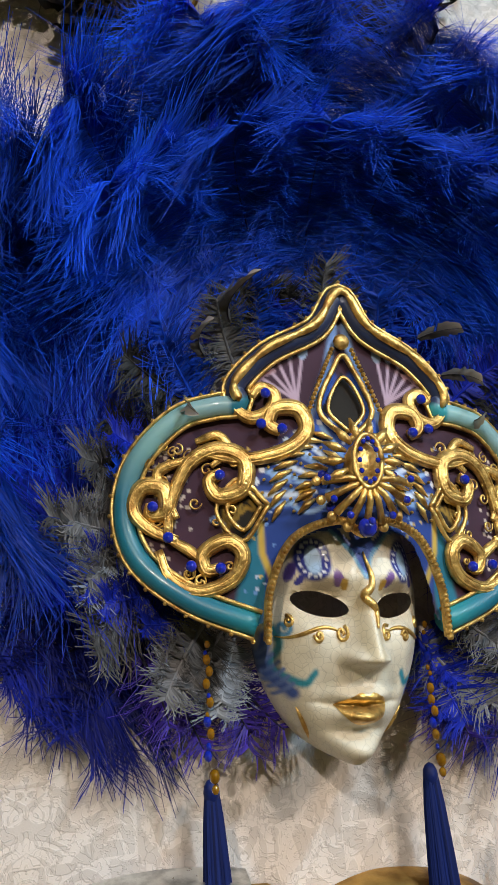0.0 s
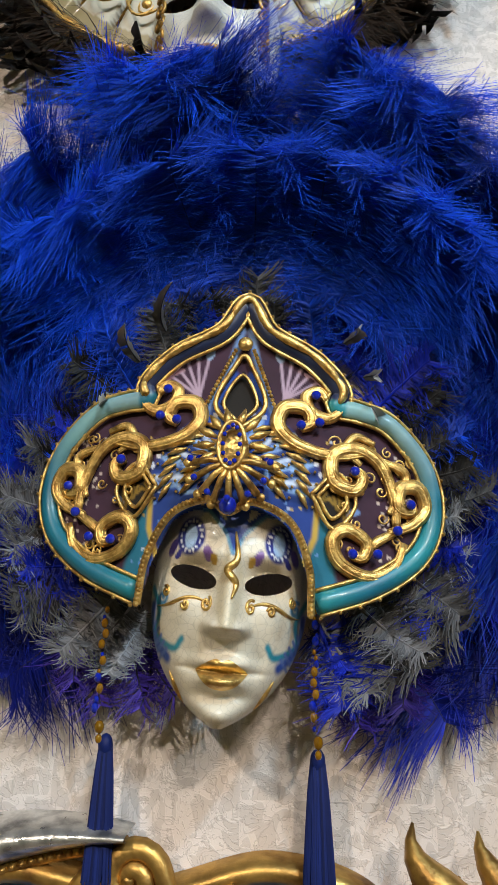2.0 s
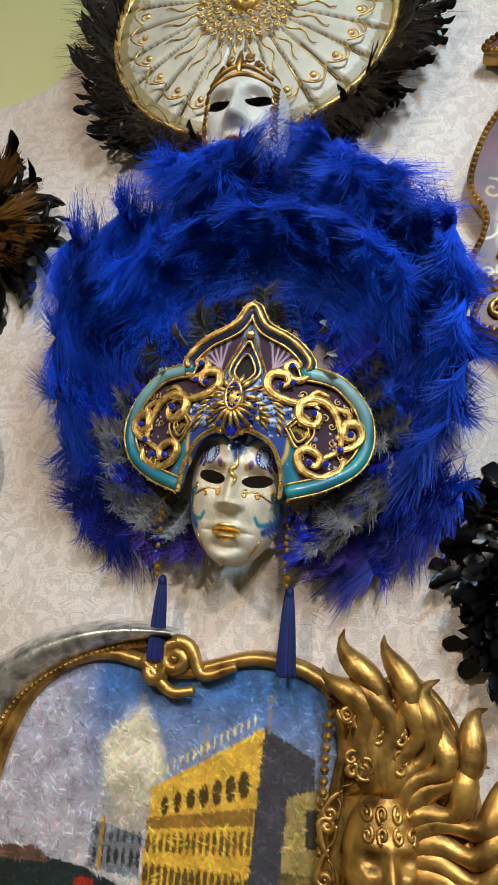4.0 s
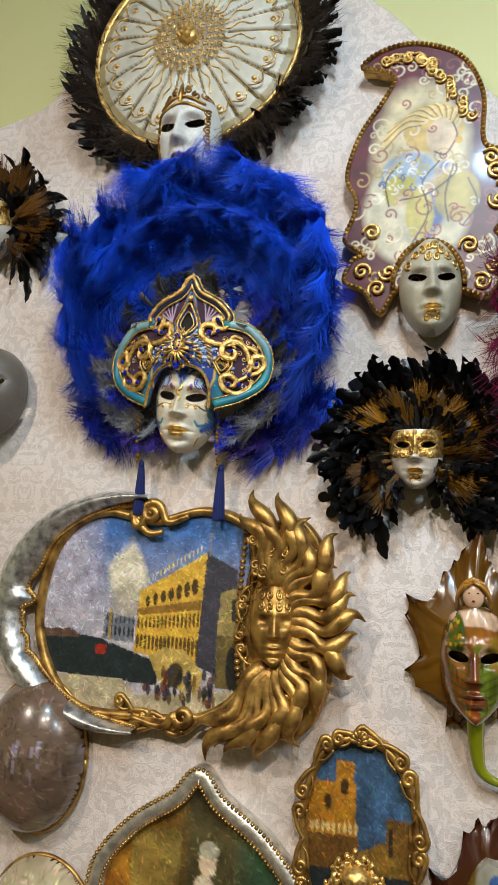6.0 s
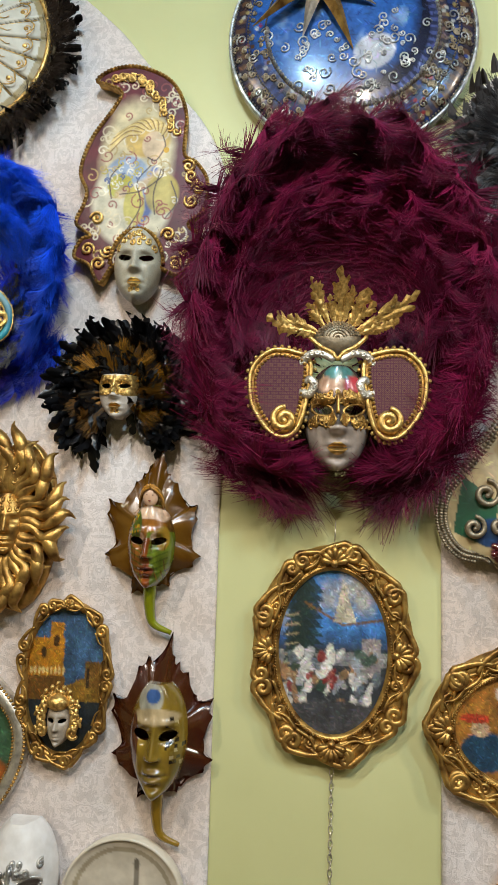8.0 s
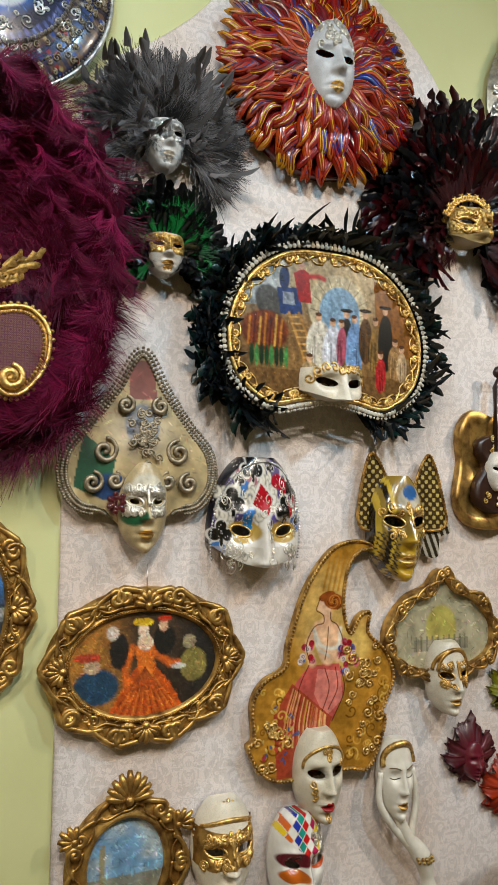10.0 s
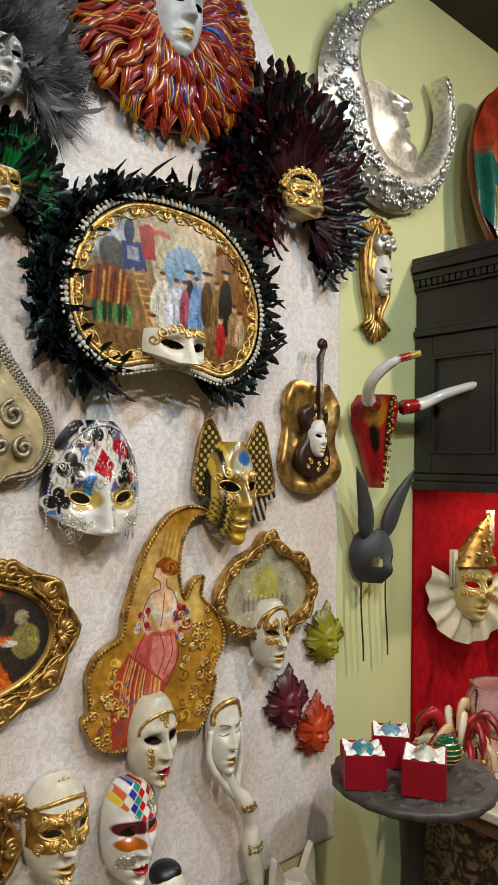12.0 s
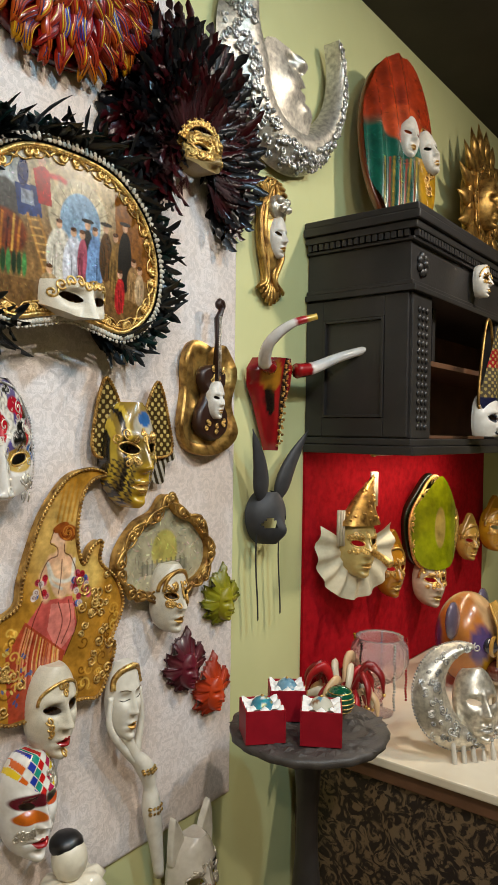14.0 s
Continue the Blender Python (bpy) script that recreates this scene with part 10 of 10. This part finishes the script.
def crowned(x, z, label, w, h, col, trim, hat, seed, y=-0.012, ry=0.0, rz=0.0):
    th = thing("mask", label, "carnival mask", x, z, y, ry=ry, rz=rz)
    fo, fm = face_parts(th, w, h, 0.02, tone(col, (0.4, 0.14, 0.3, 0.14, col * 0.35, 0.7)), LACQ, GOLD, "gilded lips", cols=34, rows=46)
    g = Shape()
    domino(g, w, h, 0.02, w * 0.022, 14, seed)
    a = np.linspace(0.05, math.pi - 0.05, 30)
    face_line(g, 0.92 * np.cos(a), 0.15 + 0.72 * np.sin(a), w, h, 0.02, w * 0.04)
    part("gold_filigree", g, trim, th, m=fm)
    if hat == "mitre":
        half = [(0, 0.48), (0.075, 0.40), (0.135, 0.29), (0.125, 0.16), (0.085, 0.08)]
        line = closed(half + [(0, 0.06)] + [(-p, q) for p, q in reversed(half[1:])], 70)
        back = Shape()
        back.plate(line * np.array([1.08, 1.02]), 0.0, 0.03, rgb("14180c"))
        part("mitre_back", back, LACQ, th, "dark back of the mitre")
        part("mitre", canvas(line, 0.05, lambda px, pz: Picture(px, pz, rgb("7c8408")).oval(0, 0.25, 0.03, 0.09, rgb("a88c50"), 0.8).mottle(50, 0.25, 2), 0.004, lambda px, pz: 0.05 * np.clip(1 - (px / 0.14) ** 2, 0, 1)), LACQ, th, "lime-green mitre")
        e = Shape()
        e.tube(lift(line, 0.055, True), 0.008, 6)
        acanthus(e, offset(line, -0.014), 20, 0.014, 0.062, 0.004, seed)
        part("mitre_border", e, GOLD, th)
    elif hat == "point":
        q = Shape()
        line = closed([(-w * 0.48, h * 0.2), (-w * 0.3, h * 0.5), (0.0, h * 0.78), (w * 0.3, h * 0.5), (w * 0.48, h * 0.2), (0, h * 0.34)], 50)
        q.plate(line, 0.03, 0.055, col * 0.8)
        part("cap", q, LACQ, th)
    return th


crowned(3.42, 0.98, "small amber mask with pointed cap on red velvet", 0.14, 0.22, rgb("a87018"), OLDGOLD, "point", 3, -0.055, rz=-24)
crowned(3.79, 0.88, "ivory and gold mask under a tall lime-green mitre", 0.165, 0.23, rgb("c0b098"), GOLD, "mitre", 4, -0.070, rz=-26)
crowned(4.30, 1.00, "gilded small face mask with curved brow", 0.13, 0.19, rgb("a8843c"), OLDGOLD, "point", 5, -0.055, rz=-24)
crowned(4.66, 1.03, "red and gold face mask hung on velvet", 0.17, 0.24, rgb("b08018"), GOLD, "point", 6, -0.06, rz=-24)


def double_oval():
    th = thing("oval_mask", "leaning oval mask with two white faces, red and green", "carnival mask", 3.22, 2.30, -0.20, rx=-8, rz=-24)
    line = ellipse(0.175, 0.35, 80, 0, 0.355)

    def paint(x, z):
        p = Picture(x, z, rgb("0c4c3c"))
        p.lay(np.clip((z - 0.40) / 0.05, 0, 1), rgb("8c2c10"))
        p.lay(np.clip((x - 0.03) / 0.03, 0, 1) * (z < 0.3), rgb("a87c18"))
        p.oval(0.0, 0.42, 0.10, 0.08, rgb("a8401c"))
        for k in range(14):
            p.line([(-0.12 + 0.01 * k, 0.02), (-0.10 + 0.012 * k, 0.28)], 0.003, rgb(("b8922c", "0c3c34", "a83018")[k % 3]), 0.7)
        return p.mottle(60, 0.25, 2)
    b = Shape()
    b.plate(offset(line, 0.004), 0.0, 0.028, rgb("6a3010"))
    part("backing", b, LACQ, th)
    part("panel", canvas(line, 0.030, paint, 0.0035, strokes=900, dome=lambda x, z: 0.04 * np.clip(1 - (x / 0.17) ** 2, 0, 1) + 0.007 * np.sin(95 * (x + 0.25 * (z - 0.35) ** 2)) * (x < 0.03)), LACQ, th)
    for x, z, t in ((0.02, 0.37, 8), (0.115, 0.33, -14)):
        fo, fm = face_parts(th, 0.10, 0.17, 0.045, tone(rgb("cfc8bc")), PAINT, x=x, z=z, tilt=(0, t, 0), cols=30, rows=40)
        l = lips(0.10, 0.17, 0.045)
        part("mouth", l, OLDGOLD, th, m=fm)
    g = Shape()
    rng = random.Random(3)
    for k in range(40):
        scroll(g, rng.uniform(-0.03, 0.12), rng.uniform(0.05, 0.42), 0.016, 0.055, 0.005, 1.3, rng.uniform(0, 6), 1)
    part("gold_filigree", g, OLDGOLD, th)


double_oval()


def gold_sun():
    th = thing("sun_mask", "gilded sun with pointed rays leaning above the hutch", "wall ornament", 4.25, 2.70, -0.10)
    b = Shape()
    b.plate(ellipse(0.2, 0.26, 50), 0.0, 0.05)
    acanthus(b, ellipse(0.13, 0.18, 60), 20, 0.03, 0.052, 0.008, 3)
    part("sun_body", b, OLDGOLD, th)
    for k in range(18):
        a = 2 * math.pi * k / 18
        q = Shape()
        q.tube([(0.17 * math.cos(a), 0.03, 0.22 * math.sin(a)), (0.24 * math.cos(a + 0.06), 0.04, 0.31 * math.sin(a + 0.06)), (0.31 * math.cos(a), 0.03, 0.40 * math.sin(a))], [0.05, 0.036, 0.003], 6, (0.5, 0.5, 0.5), 0.5)
        part("sun_ray", q, OLDGOLD, th)
    face_parts(th, 0.17, 0.25, 0.04, tone((0.5, 0.4, 0.2)), OLDGOLD, cols=30, rows=40, eyes=False)


gold_sun()
crowned(3.415, 2.135, "small white face mask on the hutch frieze", 0.085, 0.125, rgb("d8d0c4"), OLDGOLD, "", 8, -0.415)


def card_cat():
    th = thing("cat_mask", "white cat mask with card suits under a patterned jester hood", "carnival mask", 3.42, 1.60, -0.43)

    def paint(u, v):
        p = Picture(u, v, rgb("dcd8d0"))
        p.oval(-0.4, 0.1, 0.3, 0.16, rgb("14182c"))
        p.oval(0.3, 0.15, 0.2, 0.12, rgb("a01420"))
        p.oval(-0.2, -0.45, 0.1, 0.08, rgb("141414"))
        return p.c
    face_parts(th, 0.15, 0.20, 0.02, paint, LACQ, z=0.0, bottom=-0.6)
    line = closed([(-0.07, 0.06), (-0.05, 0.22), (0.0, 0.38), (0.05, 0.36), (0.07, 0.2), (0.06, 0.06), (0, 0.02)], 60)
    part("hood", canvas(line, 0.03, lambda x, z: Picture(x, z, rgb("4c4438")).box(-0.1, 0.2, 0.1, 0.27, rgb("8c1820")).lay((np.sin(x * 250) * np.sin(z * 250) > 0.3), rgb("a08c54")).box(-0.1, 0.0, 0.1, 0.09, rgb("141838")).mottle(50, 0.2, 1), 0.003, lambda x, z: 0.05 * np.clip(1 - (x / 0.08) ** 2, 0, 1)), LACQ, th)
    e = Shape()
    e.tube(lift(line, 0.035, True), 0.006, 5)
    part("hood_rim", e, OLDGOLD, th)


card_cat()


def glass_vase():
    th = thing("glass_vase", "fluted pink-tinted glass bowl on a stem with bead strings", "vase", 3.10, 0.502, -0.20)
    a = np.linspace(0, 2 * np.pi, 48, endpoint=False)
    s = Shape()
    prof = ((0.05, 0.0), (0.055, 0.006), (0.016, 0.02), (0.014, 0.05), (0.026, 0.07), (0.014, 0.09), (0.03, 0.115), (0.075, 0.14), (0.108, 0.20), (0.104, 0.25), (0.084, 0.282), (0.088, 0.290), (0.079, 0.283), (0.097, 0.25), (0.100, 0.20), (0.07, 0.148), (0.02, 0.125), (0.003, 0.123))
    s.grid(np.array([np.c_[r * (1 + (0.03 * np.sin(a * 16) if z > 0.14 else 0)) * np.cos(a), r * (1 + (0.03 * np.sin(a * 16) if z > 0.14 else 0)) * np.sin(a), np.full(48, z)] for r, z in prof]), (0.9, 0.8, 0.8), True)
    part("bowl", s, GLASS, th)
    for k in range(5):
        b = Shape().ball((0, 0, 0), 0.0055, 4, 1, rgb(["7c8ca8", "a8841c", "14181c", "a8a8a0", "8c1c1c"][k])).build("bead")
        b.materials.append(STONE)
        t = 2 * math.pi * k / 5 + 0.4
        for i in range(22):
            part("bead", b, STONE, th, m=Matrix.Translation((0.102 * math.cos(t) + 0.003 * math.sin(i), 0.102 * math.sin(t), 0.28 - 0.011 * i)))


glass_vase()


def clown_heads():
    th = thing("jester_doll", "red and cream jester collar doll with gold bells", "doll", 2.90, 0.502, -0.16)
    rng = random.Random(4)
    s = Shape()
    s.ball((0, 0.0, 0.075), 0.058, 9, 1, rgb("cfc0a8"), 1.1)
    part("doll", s, SATIN, th)
    for k in range(20):
        a, lay = 2 * math.pi * k / 20, k % 2
        c = rgb(("8c0c14", "a81018", "d0c4ac", "7c0c10", "c8a880")[k % 5])
        r = rng.uniform(0.105, 0.15)
        top = (0.20 if lay else 0.15) + rng.uniform(-0.02, 0.03)
        q = Shape()
        q.tube(curve([(0.03 * math.cos(a), 0.03 * math.sin(a), 0.10), (0.55 * r * math.cos(a), 0.55 * r * math.sin(a), top), (0.9 * r * math.cos(a + 0.2), 0.9 * r * math.sin(a + 0.2), top - 0.02), (r * math.cos(a + 0.3), r * math.sin(a + 0.3), top - 0.08)], 15), np.interp(np.linspace(0, 1, 16), [0, 0.4, 0.8, 1], [0.012, 0.022, 0.014, 0.003]), 8, c, 0.6)
        o = part("lappet", q, SATIN, th)
        b = Shape()
        b.ball((r * math.cos(a + 0.3), r * math.sin(a + 0.3), top - 0.085), 0.007, 4, 1, rgb("b8902c"))
        part("bell", b, GOLD, o)


clown_heads()


def beast_head():
    th = thing("beast_mask", "painted beast mask with big ears and bulging eyes", "carnival mask", 3.62, 0.502, -0.34)
    s = Shape()
    n = 22
    tht, ph = np.linspace(0, np.pi, n), np.linspace(0, 2 * np.pi, 2 * n, endpoint=False)
    P = np.stack([np.sin(tht)[:, None] * np.cos(ph), np.sin(tht)[:, None] * np.sin(ph), np.cos(tht)[:, None] + 0 * ph], -1)
    pic = Picture(P[..., 0], P[..., 2], rgb("a8682c"))
    pic.oval(0, 0.55, 0.5, 0.45, rgb("c8a478"))
    pic.oval(-0.6, 0.0, 0.3, 0.4, rgb("4c3c6c"))
    pic.oval(0.6, -0.2, 0.3, 0.4, rgb("a83c14"))
    pic.oval(-0.3, -0.4, 0.3, 0.2, rgb("b08418"))
    pic.mottle(6, 0.3, 2)
    s.grid(P * np.array([0.15, 0.13, 0.19]) + np.array([0, 0.0, 0.2]), pic.c, True)
    part("head", s, LACQ, th)
    for x in (-0.07, 0.07):
        e = Shape()
        e.ball((x, 0.12, 0.20), 0.034, 7, 1, rgb("2c2c34"))
        e.tube(lift(ellipse(0.04, 0.036, 24, x, 0.20), 0.135, True), 0.009, 5, rgb("a8803c"))
        part("eye", e, STONE, th)
        r = Shape()
        r.ball((x * 2.4, 0.0, 0.30), 0.06, 7, 0.35, rgb("5c5468"), 1.3)
        part("ear", r, LACQ, th)
    m = Shape()
    m.ball((0, 0.13, 0.09), 0.07, 8, 0.7, rgb("5c2818"), 0.7)
    m.ball((0, 0.175, 0.08), 0.045, 7, 0.3, rgb("100c0c"), 0.6)
    part("muzzle", m, LACQ, th)
    for k in range(18):
        a = random.Random(k).uniform(-0.8, 0.8)
        h = Shape()
        h.tube([(0.05 * math.sin(a), 0.10, 0.36), (0.12 * math.sin(a), 0.15, 0.28), (0.13 * math.sin(a), 0.15, 0.12)], [0.006, 0.007, 0.003], 5, rgb("b89048"))
        part("hair_lock", h, LACQ, th)


beast_head()


def silver_moon_mask():
    th = thing("moon_mask", "silver-white crescent moon mask with tassels on the marble", "carnival mask", 2.98, 0.69, -0.55, rx=-12, rz=-38)
    a = np.linspace(radians(70), radians(330), 60)
    R = 0.17
    outer = np.c_[R * np.cos(a), R * np.sin(a)]
    t = np.linspace(0, 1, 60)
    thick = 0.015 + 0.11 * np.sin(np.clip(t, 0, 1) * np.pi) ** 0.8
    inner = np.c_[(R - thick) * np.cos(a), (R - thick) * np.sin(a)]
    rows = [np.c_[(outer * (1 - f) + inner * f)[:, 0], np.full(60, 0.0 + 0.05 * math.sin(math.pi * min(max(f, 0.02), 0.95)) ** 0.6), (outer * (1 - f) + inner * f)[:, 1]] for f in np.linspace(0, 1, 9)]
    s = Shape()
    s.grid(np.array(rows)[::-1], rgb("b0aca4"))
    part("crescent", s, DULLSILVER, th)
    face_parts(th, 0.15, 0.23, 0.01, tone(rgb("b4b0a8")), DULLSILVER, SILVER, "silver lips", 0.05, -0.03)
    g = Shape()
    rng = random.Random(3)
    for k in range(60):
        i = rng.randrange(60)
        f = rng.uniform(0.1, 0.7)
        p = outer[i] * (1 - f) + inner[i] * f
        sp = spiral(p[0], p[1], rng.uniform(0.008, 0.016), 1.3, rng.uniform(0, 6), rng.choice([-1, 1]), 12)
        g.tube(lift(sp, 0.052 * math.sin(math.pi * f) ** 0.6), 0.0025, 4)
    beads(g, outer, 0.008, 0.005, shut=False)
    part("relief_filigree", g, SILVER, th)
    for k in range(7):
        x = -0.05 + 0.035 * k
        q = Shape()
        L = rng.uniform(0.2, 0.32)
        z0 = -0.16 + 0.02 * abs(k - 3)
        q.ball((x, 0.03, z0), 0.008, 4)
        q.tube([(x, 0.03, z0), (x, 0.03, z0 - 0.03), (x, 0.03, z0 - L)], [0.003, 0.009, 0.010], 6, rgb("cfc8bc"))
        part("tassel", q, SATIN, th, "silver-white silk tassel")


silver_moon_mask()


# ---------------------------------------------------------------- foot of the second panel
def pierrot():
    th = thing("pierrot_figure", "small white pierrot bust with a black cap", "figurine", 1.755, 0.425, -0.09)
    s = Shape()
    iv = rgb("dcd4c0")
    s.ball((0, 0.02, 0.13), 0.042, 8, 1.0, iv, 1.2)
    s.ball((0, 0.008, 0.160), 0.040, 8, 1.0, rgb("0c0c10"), 0.75)
    a = np.linspace(0, 2 * np.pi, 60, endpoint=False)
    s.grid(np.array([np.c_[r * (1 + 0.12 * np.sin(a * 9)) * np.cos(a), 0.02 + 0.7 * r * (1 + 0.12 * np.sin(a * 9)) * np.sin(a), np.full(60, z)] for r, z in ((0.02, 0.09), (0.07, 0.085), (0.09, 0.06), (0.075, 0.04), (0.09, 0.0), (0.10, -0.10))]), iv, True)
    part("bust", s, SATIN, th)


pierrot()


def white_cat():
    th = thing("cat_mask", "white glittered cat mask with harlequin cheeks", "carnival mask", 2.225, 0.27, -0.03)

    def paint(u, v):
        p = Picture(u, v, rgb("cfc8bc"))
        a, b = np.floor((u + v) * 7).astype(int), np.floor((u - v) * 7).astype(int)
        table = np.array([rgb(c) for c in ("a01c1c", "c8b020", "2c8c3c", "d0d0c8", "c87018")])
        m = (v < 0.05)[..., None] * 1.0
        p.c = p.c * (1 - m) + table[np.abs(a * 2 + b * 3) % 5] * m
        p.oval(0.4, 0.35, 0.3, 0.1, rgb("1c1c24"))
        return p.c
    face_parts(th, 0.17, 0.25, 0.02, paint, LACQ, cols=50, rows=60)
    for sg in (-1, 1):
        e = Shape()
        e.plate(closed([(sg * 0.03, 0.10), (sg * 0.075, 0.19), (sg * 0.085, 0.06)], 30), 0.02, 0.04, rgb("d0cabc"))
        part("ear", e, SATIN, th)
    g = Shape()
    domino(g, 0.17, 0.25, 0.02, 0.0035, 12, 4)
    part("silver_trim", g, DULLSILVER, th)


white_cat()


def tube_light():
    th = thing("tube_light", "slim warm tube light under the hutch", "light fixture", 3.55, 1.472, -0.22)
    s = Shape()
    s.tube([(-0.55, 0.0, 0.0), (0.55, 0.0, 0.0)], 0.006, 8, (0.9, 0.85, 0.7))
    part("tube", s, WHITECLOTH, th)
    c = Shape()
    for x in (-0.56, 0.56):
        c.tube([(x - 0.012, 0, 0), (x + 0.012, 0, 0)], 0.009, 8)
    part("end_cap", c, OLDGOLD, th)


tube_light()
